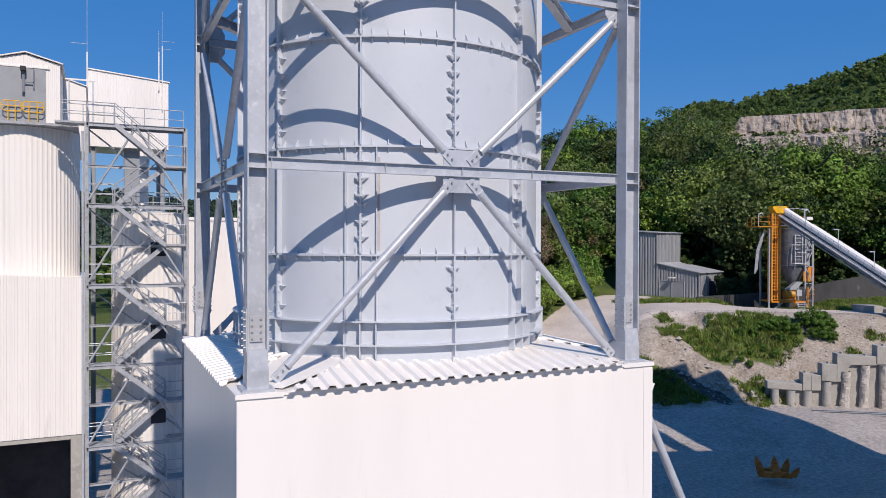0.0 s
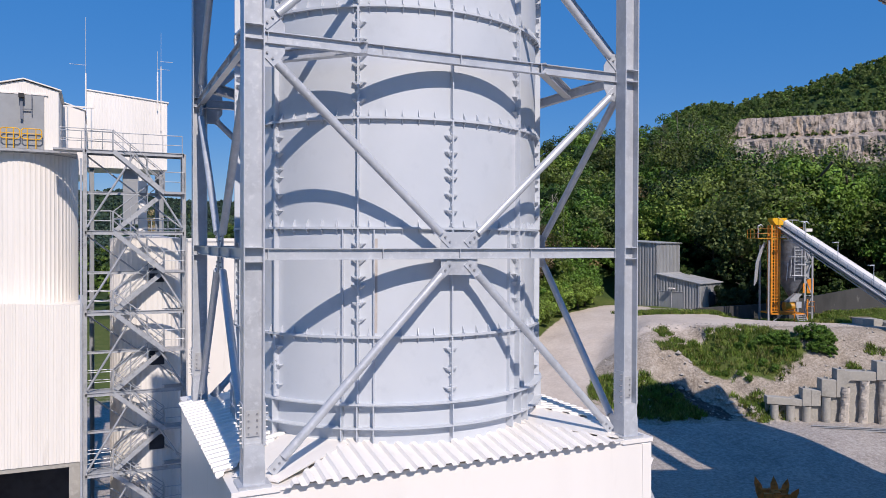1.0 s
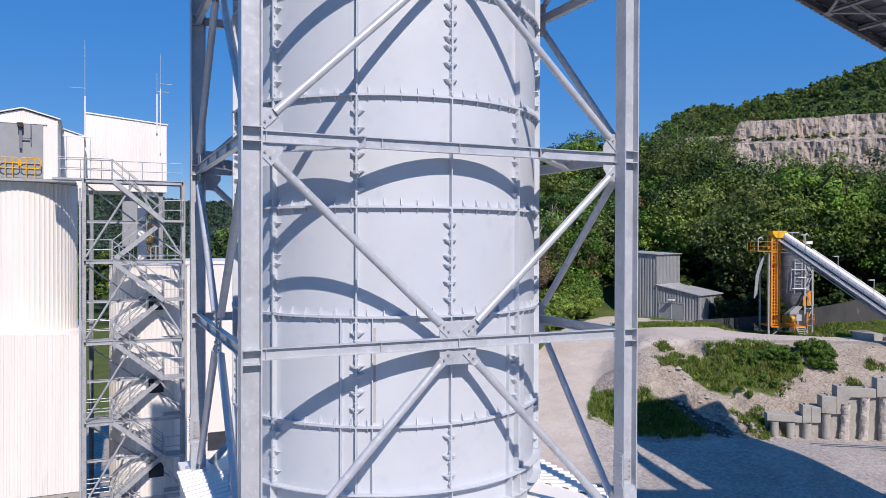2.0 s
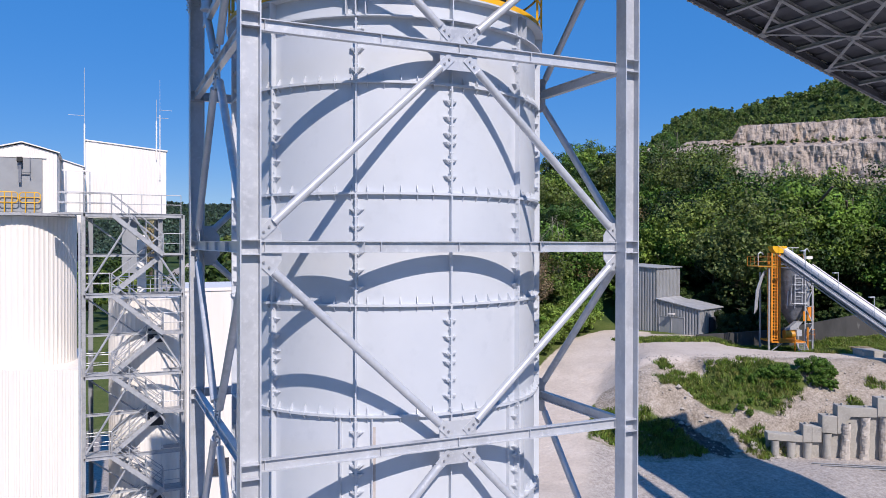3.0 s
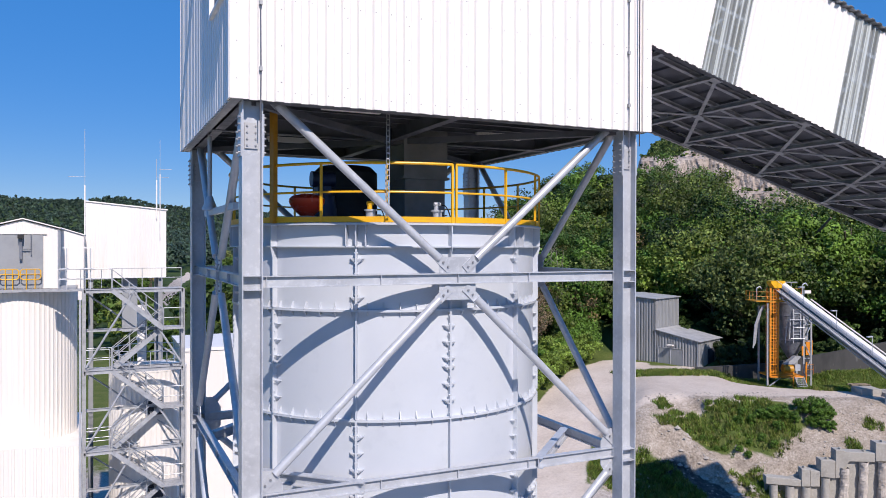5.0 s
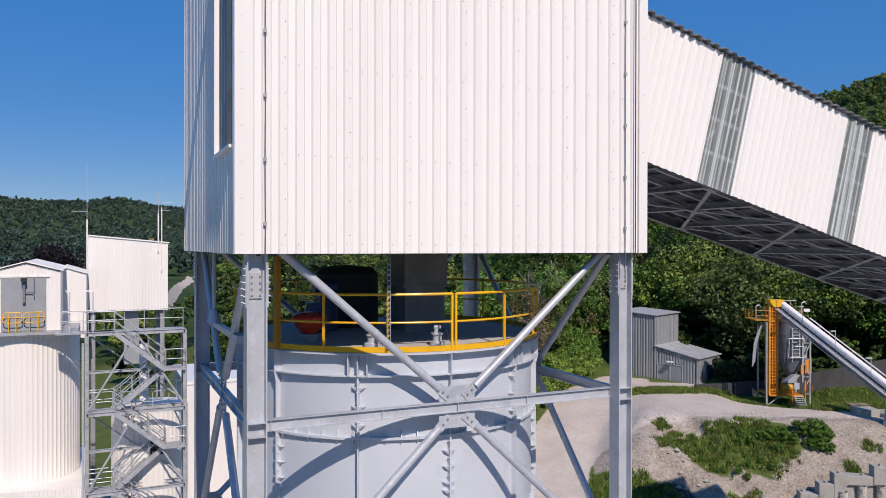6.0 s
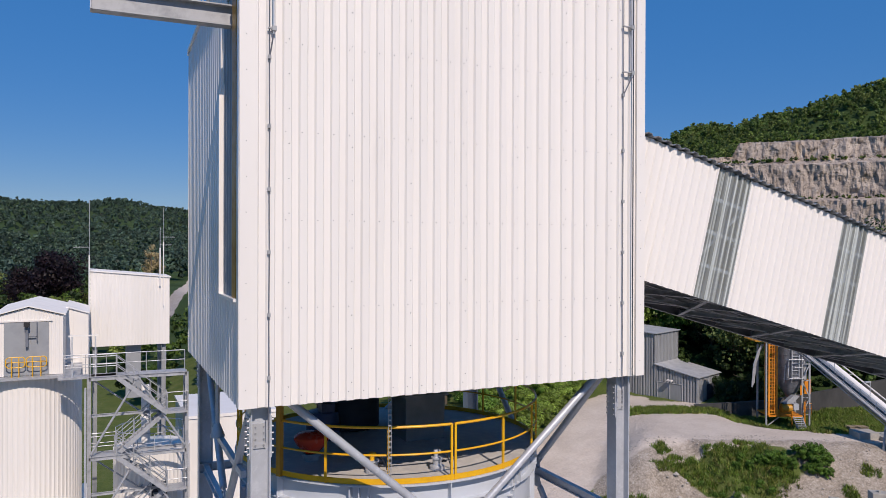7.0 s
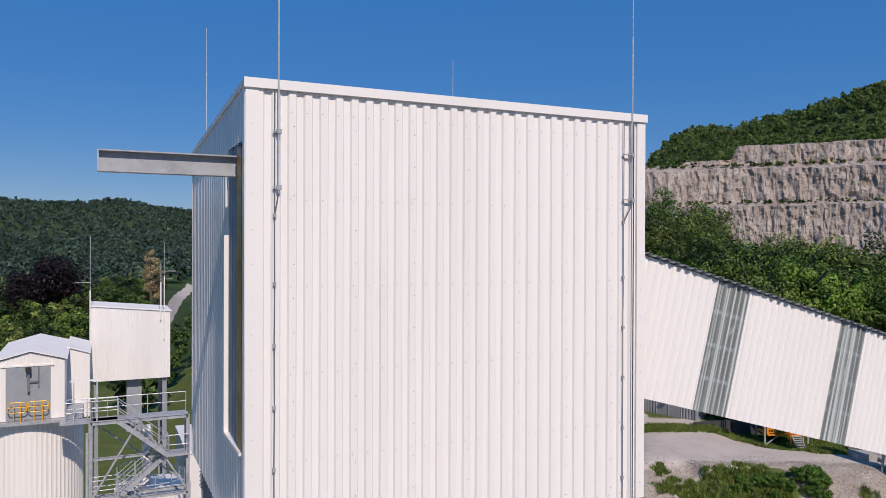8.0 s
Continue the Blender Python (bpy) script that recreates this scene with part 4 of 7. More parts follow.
for x in (-10.2, -6.4, -2.2):
    for y in (44.7, 52.8):
        part("pier", Geo().box(x - 0.35, x + 0.35, y - 0.4, y + 0.4, -0.3, LZ0 - 0.25), "concrete", lb)
# navy-black walls hold the shade of the open bay in their colour
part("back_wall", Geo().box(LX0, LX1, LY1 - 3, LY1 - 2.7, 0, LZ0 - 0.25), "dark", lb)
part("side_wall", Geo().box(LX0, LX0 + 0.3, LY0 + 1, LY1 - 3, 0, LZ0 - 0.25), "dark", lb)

ls = thing("ribbed_silo", (-5.0, 48.8, 14.7), "white vertically ribbed round silo", "silo")
prof = []
g = Geo()
N, RS = 210, 2.8
for i in range(N):
    r = RS + (0.03 if i % 3 == 0 else 0.0)
    a = 2 * math.pi * i / N
    g.v += [(-5.0 + r * math.sin(a), 48.8 - r * math.cos(a), 14.6), (-5.0 + r * math.sin(a), 48.8 - r * math.cos(a), 23.0)]
    j = (i + 1) % N
    g.f.append((2 * i, 2 * j, 2 * j + 1, 2 * i + 1))
part("shell", g, "oldwhite", ls, smooth=False)
part("top", Geo().ring((-5.0, 48.8, 0), 0.05, RS + 0.03, 22.95, 23.02, 60), "galv2", ls)

cabin = thing("silo_cabin", (-4.8, 49, 23.15), "white gabled cabin on top of the silo with a grey door", "cabin")
CX0, CX1, CY0, CY1, CZ0, CZ1, CZR = -6.45, -3.09, 46.0, 54.6, 23.15, 26.4, 26.86
cm = (CX0 + CX1) / 2
part("body", Geo().plate([(CX0, CY0, CZ0), (CX1, CY0, CZ0), (CX1, CY0, CZ1), (cm, CY0, CZR), (CX0, CY0, CZ1)], (0, CY1 - CY0, 0)), "oldwhite", cabin, smooth=False)
for s, x in ((-1, CX0), (1, CX1)):
    part("roof_slope", Geo().plate([(cm, CY0 - 0.15, CZR + 0.06), (x + s * 0.15, CY0 - 0.15, CZ1 + 0.02), (x + s * 0.15, CY1, CZ1 + 0.02), (cm, CY1, CZR + 0.06)], (0, 0, 0.06)), "roof_white", cabin, smooth=False)
part("front_sheet", Geo().sheet((CX0, CY0 - 0.002, 0), (1, 0, 0), (0, 0, 1), (0, -1, 0), CX1 - CX0, CZ0, lambda t: CZ1 + (CZR - CZ1) * (1 - abs(t - (CX1 - CX0) / 2) * 2 / (CX1 - CX0)), 0.2, 0.015), "oldwhite", cabin, smooth=False)
part("sliding_door", Geo().box(-5.95, -3.79, CY0 - 0.06, CY0 - 0.01, CZ0 + 0.05, CZ0 + 2.93), "grey_panel", cabin, "grey double door")
part("platform", Geo().box(CX0 - 0.3, CX1 + 0.9, CY0 - 0.55, CY1 - 3, CZ0 - 0.16, CZ0 - 0.02), "galv2", cabin)
part("hoist", Geo().box(-4.98, -4.72, CY0 - 0.5, CY0 - 0.06, CZ0 + 2.72, CZ0 + 2.95), "black", cabin)
part("hoist_arm", Geo().box(-4.91, -4.78, CY0 - 0.3, CY0 - 0.16, CZ0 + 1.6, CZ0 + 2.74), "hopper", cabin)
part("hoist_guide", Geo().bar((-4.36, CY0 - 0.2, CZ0 + 1.87), (-4.36, CY0 - 0.2, CZ0 + 2.95), 0.05, 0.05, up=(1, 0, 0)).bar((-4.8, CY0 - 0.2, CZ0 + 2.14), (-4.34, CY0 - 0.2, CZ0 + 2.14), 0.05, 0.05), "hopper", cabin)
part("door_track", Geo().box(-6.2, -3.6, CY0 - 0.09, CY0 - 0.02, CZ0 + 2.95, CZ0 + 3.03), "oldwhite", cabin)
for x0, x1 in ((-5.83, -4.93), (-4.85, -3.88)):
    za, zb = CZ0 + 0.52, CZ0 + 1.07
    ring = [(x0 + 0.1, za), (x1 - 0.1, za), (x1, za + 0.1), (x1, zb - 0.1), (x1 - 0.1, zb), (x0 + 0.1, zb), (x0, zb - 0.1), (x0, za + 0.1)]
    g = Geo()
    for (xa, z_a), (xb, z_b) in zip(ring, ring[1:] + ring[:1]):
        g.tube((xa, CY0 - 0.4, z_a), (xb, CY0 - 0.4, z_b), 0.028, 6)
    gate = part("rail_gate", g, "yellow", cabin, "yellow rail gate")
    part("knee_rail", Geo().tube((x0, CY0 - 0.4, CZ0 + 0.8), (x1, CY0 - 0.4, CZ0 + 0.8), 0.022, 6), "yellow", gate)
    for x in (x0 + 0.28, x1 - 0.28):
        part("rail_post", Geo().tube((x, CY0 - 0.4, CZ0 - 0.02), (x, CY0 - 0.4, CZ0 + 1.05), 0.028, 6), "yellow", gate)
annex = thing("cabin_annex", (-2.5, 53, 22.4), "white sheet clad annex joining the cabin", "annex")
part("body", Geo().plate([(-3.08, 50.2, 22.2), (-1.85, 50.2, 22.2), (-1.85, 50.2, 26.1), (-3.08, 50.2, 26.5)], (0, 5.6, 0)), "oldwhite", annex, smooth=False)
part("roof", Geo().plate([(-3.09, 50.1, 26.52), (-1.78, 50.1, 26.1), (-1.78, 56, 26.1), (-3.09, 56, 26.52)], (0, 0, 0.06)), "roof_white", annex, smooth=False)

head = thing("head_house", (0.8, 58, 0), "tall white head house on steel legs with a mono-pitch roof", "building")
part("body", Geo().plate([(-1.80, 56.5, 23.25), (3.37, 56.5, 23.25), (3.37, 56.5, 28.0), (-1.80, 56.5, 28.48)], (0, 4.5, 0)), "oldwhite", head, smooth=False)
part("front_sheet", Geo().sheet((-1.80, 56.495, 0), (1, 0, 0), (0, 0, 1), (0, -1, 0), 5.17, 23.25, lambda t: 28.48 - 0.48 * t / 5.17, 0.2, 0.012), "oldwhite", head, smooth=False)
part("roof", Geo().plate([(-1.9, 56.4, 28.5), (3.47, 56.4, 28.0), (3.47, 61.1, 28.0), (-1.9, 61.1, 28.5)], (0, 0, 0.08)), "roof_white", head, smooth=False)
for x in (-1.5, 3.0):
    for y in (56.8, 60.6):
        part("leg", Geo().ibeam((x, y, 0), (x, y, 23.25), 0.3, 0.3, up=(1, 0, 0)), "grey_panel", head)
part("chute", Geo().box(0.5, 1.5, 57.2, 58.4, 19.4, 23.25), "grey_panel", head)

ws = thing("round_silo", (1.63, 47.3, 0), "white round silo with railed top behind the stair tower", "silo")
g = Geo()
for i in range(150):
    a = 2 * math.pi * i / 150
    r = 2.12 + (0.025 if i % 3 == 0 else 0)
    g.v += [(1.63 + r * math.sin(a), 47.3 - r * math.cos(a), 0), (1.63 + r * math.sin(a), 47.3 - r * math.cos(a), 18.35)]
    g.f.append((2 * i, 2 * ((i + 1) % 150), 2 * ((i + 1) % 150) + 1, 2 * i + 1))
part("shell", g, "oldwhite", ws, smooth=False)
part("top", Geo().lathe((1.63, 47.3, 0), [(2.15, 18.3), (2.15, 18.38), (0.05, 18.6)], 48), "oldwhite", ws)

rear = thing("rear_building", (7.4, 58, 0), "white rendered building behind the steel tower", "building")
part("walls_block", Geo().box(4.3, 10.5, 54, 62, -0.1, 18.2), "oldwhite", rear, smooth=False)
part("window_band", Geo().box(5.85, 7.3, 53.9, 54.02, 5.25, 6.45), "dark", rear, "dark window band")
part("coping", Geo().box(4.22, 10.58, 53.92, 62.08, 18.2, 18.42), "white", rear, smooth=False)

stairs = thing("stair_tower", (0.75, 45.2, 0), "galvanised steel stair tower with railed landings", "stairs")
SX0, SX1, SY0, SY1 = -1.77, 3.27, 44.2, 46.6
for x in (SX0, SX1):
    for y in (SY0, 45.0):
        part("post", Geo().ibeam((x, y, -0.2), (x, y, 23.1), 0.2, 0.2, up=(1, 0, 0)), "stairs", stairs)
LEV = [23.15 - 4.37 * k for k in range(6)]
for z in LEV:
    part("frame_beam", Geo().ibeam((SX0, SY0, z - 0.12), (SX1, SY0, z - 0.12), 0.12, 0.2), "stairs", stairs)
    part("landing", Geo().box(SX0, -0.38, SY0 + 0.05, 45.0, z - 0.05, z), "galv2", stairs)
    zr = z - 2.185
    if zr > 0:
        part("landing", Geo().box(2.23, SX1, SY0 - 0.3, 45.0, zr - 0.12, zr), "galv2", stairs)
part("top_platform", Geo().box(CX1 - 0.2, SX1, SY0, 45.2, 23.05, 23.15), "galv2", stairs)


def flight(a, b, y):
    """A flight between the points a and b of (x, z), with stringers, treads and rails, centred on y."""
    (x0, z0), (x1, z1) = a, b
    fl = part("flight", Geo().bar((x0, y - 0.4, z0 - 0.08), (x1, y - 0.4, z1 - 0.08), 0.06, 0.24), "stairs", stairs)
    part("stringer", Geo().bar((x0, y + 0.4, z0 - 0.08), (x1, y + 0.4, z1 - 0.08), 0.06, 0.24), "stairs", fl)
    for i in range(12):
        k = (i + 0.5) / 12
        piece("tread", TREAD, Matrix.Translation((x0 + (x1 - x0) * k, y, z0 + (z1 - z0) * k)), fl)
    for yy in (y - 0.42, y + 0.42):
        for h in (0.55, 1.05):
            part("handrail", Geo().tube((x0, yy, z0 + h), (x1, yy, z1 + h), 0.024, 6), "stairs", fl)
        for k in (0, 0.33, 0.66, 1):
            piece("baluster", POSTS["stairs"], Matrix.Translation((x0 + (x1 - x0) * k, yy, z0 + (z1 - z0) * k)), fl)


TREAD = mesh_of("tread", Geo().box(-0.12, 0.12, -0.38, 0.38, -0.03, 0), "galv2", smooth=False)
POSTS = {k: mesh_of("rail_post", Geo().tube((0, 0, -0.02), (0, 0, 1.08), 0.024, 6), k) for k in ("galv", "stairs", "orange", "yellow")}


def rail_run(parent, pts, mat="galv", h=1.08, name="railing"):
    """A railing along the points: top rail, knee rail and posts."""
    for a, b in zip(pts[:-1], pts[1:]):
        a, b = Vector(a), Vector(b)
        top = part(name, Geo().tube(a + Vector((0, 0, h)), b + Vector((0, 0, h)), 0.026, 6), mat, parent)
        part("knee_rail", Geo().tube(a + Vector((0, 0, h * 0.5)), b + Vector((0, 0, h * 0.5)), 0.022, 6), mat, top)
        n = max(1, int((b - a).length / 1.0))
        for k in range(n + 1):
            piece("rail_post", POSTS[mat], Matrix.Translation(a.lerp(b, k / n)), top)


for k, z in enumerate(LEV):
    zr = z - 2.185
    if zr > 0:
        flight((-0.38, z), (2.23, zr), SY0 + 0.15)
        rail_run(stairs, [(2.23, SY0 - 0.28, zr), (SX1, SY0 - 0.28, zr), (SX1, 44.95, zr)], "stairs")
        part("frame_beam", Geo().ibeam((SX0, 45.0, zr - 0.12), (SX1, 45.0, zr - 0.12), 0.1, 0.16), "stairs", stairs)
        part("frame_beam", Geo().ibeam((SX0, 45.3, z - 0.12), (SX1, 45.3, z - 0.12), 0.12, 0.2), "stairs", stairs)
        rail_run(stairs, [(SX0, SY0 + 0.02, zr + 2.185), (SX0, 45.0, zr + 2.185), (-0.4, 45.0, zr + 2.185)], "stairs")
        part("brace", Geo().tube((SX0, 45.25, z - 0.2), (SX1, 45.25, z - 4.2), 0.045, 8), "stairs", stairs)
        part("brace", Geo().tube((SX0 + 0.1, SY0 - 0.1, z - 4.2), (0.7, SY0 - 0.1, z - 0.15), 0.06, 8), "stairs", stairs)
        part("brace", Geo().tube((0.7, SY0 - 0.1, z - 0.15), (SX1 - 0.1, SY0 - 0.1, z - 4.2), 0.06, 8), "stairs", stairs)
    if k + 1 < len(LEV) and zr > 0:
        flight((2.23, zr), (-0.38, LEV[k + 1]), 44.85 + 0.0)
        rail_run(stairs, [(-0.5, SY0 + 0.02, LEV[k + 1]), (SX0, SY0 + 0.02, LEV[k + 1])], "stairs")
rail_run(stairs, [(CX1 + 0.1, SY0, 23.15), (-0.4, SY0, 23.15)], "stairs")
rail_run(stairs, [(CX1 + 0.1, 45.2, 23.15), (SX1, 45.2, 23.15)], "stairs")

for z in (15.9, 11.2, 6.4):
    part("vent_panel", Geo().box(1.5, 2.3, 45.12, 45.2, z, z + 0.8), "dark", ws, "dark louvred vent")

# ---- terrace: shed, loading plant ----
shed = thing("shed", (70, 80, 9.2), "grey corrugated metal shed with a lower lean-to", "shed")
SA = Vector((72.2, 76.5, 9.0))            # front corner of the lean-to
SU = Vector((0.359, -0.933, 0))
SV = Vector((0.933, 0.359, 0))


def shed_at(u, v, z):
    return SA + SU * u + SV * v + Vector((0, 0, z))


def shed_block(u0, u1, v1, h0, h1, name):
    """A sheet-clad block from u0 to u1, v1 deep; h0 high at u0 and h1 at u1."""
    b = part(name, Geo().plate([shed_at(u0, 0.06, 0), shed_at(u1 - 0.06, 0.06, 0), shed_at(u1 - 0.06, 0.06, h1 - 0.03), shed_at(u0, 0.06, h0 - 0.03)], SV * (v1 - 0.06)), "shed", shed, smooth=False)
    part("wall_sheet", Geo().sheet(shed_at(u0, 0.06, 0), SU, (0, 0, 1), -SV, u1 - u0 - 0.06, 0, lambda t: h0 + (h1 - h0) * t / (u1 - u0), 0.42, 0.06, 0.45, 0.1), "shed", b, smooth=False)
    part("wall_sheet", Geo().sheet(shed_at(u1 - 0.06, 0.06, 0), SV, (0, 0, 1), SU, v1 - 0.06, 0, h1, 0.42, 0.06, 0.45, 0.1), "shed", b, smooth=False)
    part("roof_sheet", Geo().plate([shed_at(u0, -0.25, h0), shed_at(u1 + 0.25, -0.25, h1), shed_at(u1 + 0.25, v1 + 0.2, h1), shed_at(u0, v1 + 0.2, h0)], (0, 0, 0.1)), "shed_roof", b, smooth=False)
    return b


shed_block(-12.6, -6.4, 7.0, 9.45, 9.1, "hall")
lean = shed_block(-6.38, 0, 6.6, 4.85, 3.65, "lean_to")
part("door", Geo().plate([shed_at(0.05, 2.6, 0), shed_at(0.05, 4.6, 0), shed_at(0.05, 4.6, 2.5), shed_at(0.05, 2.6, 2.5)], SU * 0.05), "dark", lean)
part("gate", Geo().plate([shed_at(-5.9, -0.04, 0), shed_at(-2.2, -0.04, 0), shed_at(-2.2, -0.04, 2.5), shed_at(-5.9, -0.04, 2.5)], -SV * 0.05), "shed", lean)
for u0, u1 in ((-5.9, -4.1), (-4.05, -2.2)):
    for a, b in (((u0, 0.05), (u0, 2.5)), ((u1, 0.05), (u1, 2.5)), ((u0, 2.5), (u1, 2.5))):
        part("gate_frame", Geo().bar(shed_at(a[0], -0.12, a[1]), shed_at(b[0], -0.12, b[1]), 0.07, 0.07, up=-SV), "shed_roof", lean)
for u in (-6.3, -0.1):
    part("corner_flashing", Geo().bar(shed_at(u, -0.08, 0), shed_at(u, -0.08, 4.7 if u < -3 else 3.6), 0.14, 0.05, up=-SV), "shed_roof", lean)
lampa = part("wall_lamp", Geo().obox(Matrix.Translation(shed_at(-3.8, -0.62, 2.95)) @ Matrix.Rotation(math.atan2(SU.y, SU.x), 4, "Z"), 0.8, 0.5, 0.16), "white", lean)
part("lamp_arm", Geo().tube(shed_at(-3.8, 0, 2.85), shed_at(-3.8, -0.6, 2.9), 0.05, 6), "galv", lampa)

plant = thing("loading_plant", (75, 67, 8.0), "orange framed aggregate loading plant with a grey hopper", "plant")
PX, PY, PZ, PS = 73.86, 66.87, 7.77, 1.08
PU, PV = Vector((0.908, -0.419, 0)), Vector((0.419, 0.908, 0))
TURN_P = Matrix.Rotation(math.atan2(PU.y, PU.x), 4, "Z")


def pl(u, v, z):
    return Vector((PX, PY, PZ)) + (PU * u + PV * v + Vector((0, 0, z))) * PS


def pbox(u0, u1, v0, v1, z0, z1):
    return Geo().plate([pl(u0, v0, z0), pl(u1, v0, z0), pl(u1, v0, z1), pl(u0, v0, z1)], PV * ((v1 - v0) * PS))


# ladder mast with its cage, under the yellow head
for u, v in ((0.3, -0.4), (1.18, -0.4), (0.3, 0.5), (1.18, 0.5)):
    part("mast_leg", Geo().bar(pl(u, v, 1.7), pl(u, v, 11.7), 0.2, 0.2, up=PU), "orange", plant)
for k in range(26):
    z = 1.9 + k * 0.37
    part("mast_rung", Geo().bar(pl(0.3, -0.45, z), pl(1.18, -0.45, z), 0.09, 0.09), "orange", plant)
    if k % 2:
        part("cage_hoop", Geo().bar(pl(0.3, 0.5, z), pl(1.18, 0.5, z), 0.1, 0.1).bar(pl(1.18, -0.45, z), pl(1.18, 0.5, z), 0.08, 0.08).bar(pl(0.3, -0.45, z), pl(0.3, 0.5, z), 0.08, 0.08), "orange", plant)
for u in (0.6, 0.9):
    part("cage_strap", Geo().bar(pl(u, -0.5, 2.0), pl(u, -0.5, 11.6), 0.07, 0.04, up=PV), "orange", plant)
part("mast_head", Geo().plate([pl(0.7, -0.6, 11.7), pl(1.5, -0.6, 11.7), pl(1.9, -0.6, 12.1), pl(1.9, -0.6, 12.5), pl(0.3, -0.6, 12.5), pl(0.3, -0.6, 12.25)], PV * 1.4), "yellow", plant, smooth=False)
# round hopper and its frame
hc = pl(3.55, 1.5, 0)
part("hopper", Geo().lathe((hc.x, hc.y, PZ), [(0.02, 10.9), (1.9, 10.8), (1.9, 6.2), (0.4, 3.7), (0.02, 3.7)], 28), "hopper", plant, "dark blue-grey round hopper")
for z in (6.2, 7.7, 9.2, 10.7):
    part("hopper_band", Geo().ring((hc.x, hc.y, PZ), 1.9, 1.96, z - 0.05, z + 0.05, 28), "hopper", plant)
for u, v, z in ((0.08, -0.2, 10.0), (4.15, -0.25, 9.4), (5.0, -0.25, 9.4), (0.5, 3.2, 9.4), (5.0, 3.2, 9.4)):
    part("hopper_leg", Geo().bar(pl(u, v, -0.2), pl(u, v, z), 0.19, 0.19, up=PU), "galv2", plant)
for a, b in (((4.15, 1.8), (5.0, 3.6)), ((4.15, 5.6), (5.0, 3.8)), ((4.15, 5.7), (5.0, 7.5)), ((4.15, 9.3), (5.0, 7.6)), ((0.1, 0.4), (1.6, 1.5))):
    part("hopper_brace", Geo().bar(pl(a[0], -0.25, a[1]), pl(b[0], -0.25, b[1]), 0.1, 0.1), "galv", plant)
for z in (1.75, 3.7, 5.65, 7.55, 9.35):
    part("hopper_tie", Geo().bar(pl(4.15, -0.25, z), pl(5.0, -0.25, z), 0.12, 0.12), "galv2", plant)
part("duct", pbox(4.3, 4.85, 0.0, 0.6, 5.7, 9.0), "galv2", plant)
for u in (2.95, 3.75):
    part("ladder_side", Geo().bar(pl(u, -0.35, 5.9), pl(u, -0.35, 9.3), 0.09, 0.07, up=PV), "galv", plant)
for k in range(9):
    part("ladder_rung", Geo().bar(pl(2.95, -0.35, 6.0 + 0.4 * k), pl(3.75, -0.35, 6.0 + 0.4 * k), 0.06, 0.06), "galv", plant)
for z, u0, u1 in ((5.95, 2.6, 4.2), (7.2, 3.2, 4.2), (8.1, 2.2, 4.2)):
    part("service_rail", Geo().tube(pl(u0, -0.5, z), pl(u1, -0.5, z), 0.04, 6), "galv", plant)
for k in range(4):
    part("standpipe", Geo().tube(pl(2.1 + 0.45 * k, -0.2, 5.4 + 0.5 * (k % 2)), pl(2.25 + 0.42 * k, -0.2, 7.4 + 0.6 * (k % 3)), 0.055, 6), "galv", plant)
# platforms
part("platform", pbox(-1.35, 2.1, -0.5, 2.6, 10.12, 10.24), "ochre", plant)
rail_run(plant, [pl(-1.35, 2.4, 10.2), pl(-1.35, -0.5, 10.2), pl(0.3, -0.5, 10.2)], "orange", 1.15)
rail_run(plant, [pl(1.2, -0.55, 10.2), pl(2.1, -0.55, 10.2)], "orange", 1.15)
part("rear_platform", pbox(2.15, 5.1, 2.2, 3.4, 10.3, 10.42), "hopper", plant)
rail_run(plant, [pl(2.15, 2.2, 10.4), pl(5.1, 2.2, 10.4)], "orange", 1.15)
part("platform", pbox(0.25, 4.1, -0.6, 2.6, 1.55, 1.7), "orange", plant)
rail_run(plant, [pl(4.2, -0.6, 1.9), pl(5.1, -0.6, 1.9), pl(5.1, 1.0, 1.9)], "orange", 1.25)
part("guard_panel", pbox(5.0, 5.75, 0.9, 1.0, 3.9, 5.6), "orange", plant)
part("guard_panel", pbox(3.9, 4.08, -0.4, -0.32, 4.0, 5.1), "orange", plant)
part("platform_post", Geo().bar(pl(4.3, -0.62, 0.2), pl(4.3, -0.62, 3.3), 0.13, 0.13, up=PU).bar(pl(2.85, -0.62, 0.2), pl(2.85, -0.62, 2.2), 0.13, 0.13, up=PU), "orange", plant)
part("weigh_drum", Geo().tube(pl(1.9, -0.1, 2.45), pl(3.0, -0.1, 2.45), 0.48, 16).tube(pl(1.85, -0.1, 2.45), pl(1.95, -0.1, 2.45), 0.56, 16), "ochre", plant, "dusty ochre weighing drum")
part("drum_chute", Geo().plate([pl(2.1, -0.3, 3.0), pl(3.1, -0.3, 3.0), pl(3.9, -0.3, 3.9), pl(3.2, -0.3, 3.9)], PV * 0.8), "galv2", plant, smooth=False)
part("drive_unit", pbox(3.1, 3.7, -0.5, 0.3, 2.3, 3.0), "galv", plant)
for k in range(7):
    part("step", Geo().obox(Matrix.Translation(pl(3.45, -0.75 - 0.2 * k, 1.55 - 0.2 * k)) @ TURN_P, 1.0, 0.24, 0.05), "galv", plant)
for u in (2.95, 3.97):
    part("stringer", Geo().bar(pl(u, -0.65, 1.6), pl(u, -2.0, 0.25), 0.06, 0.2), "galv2", plant)
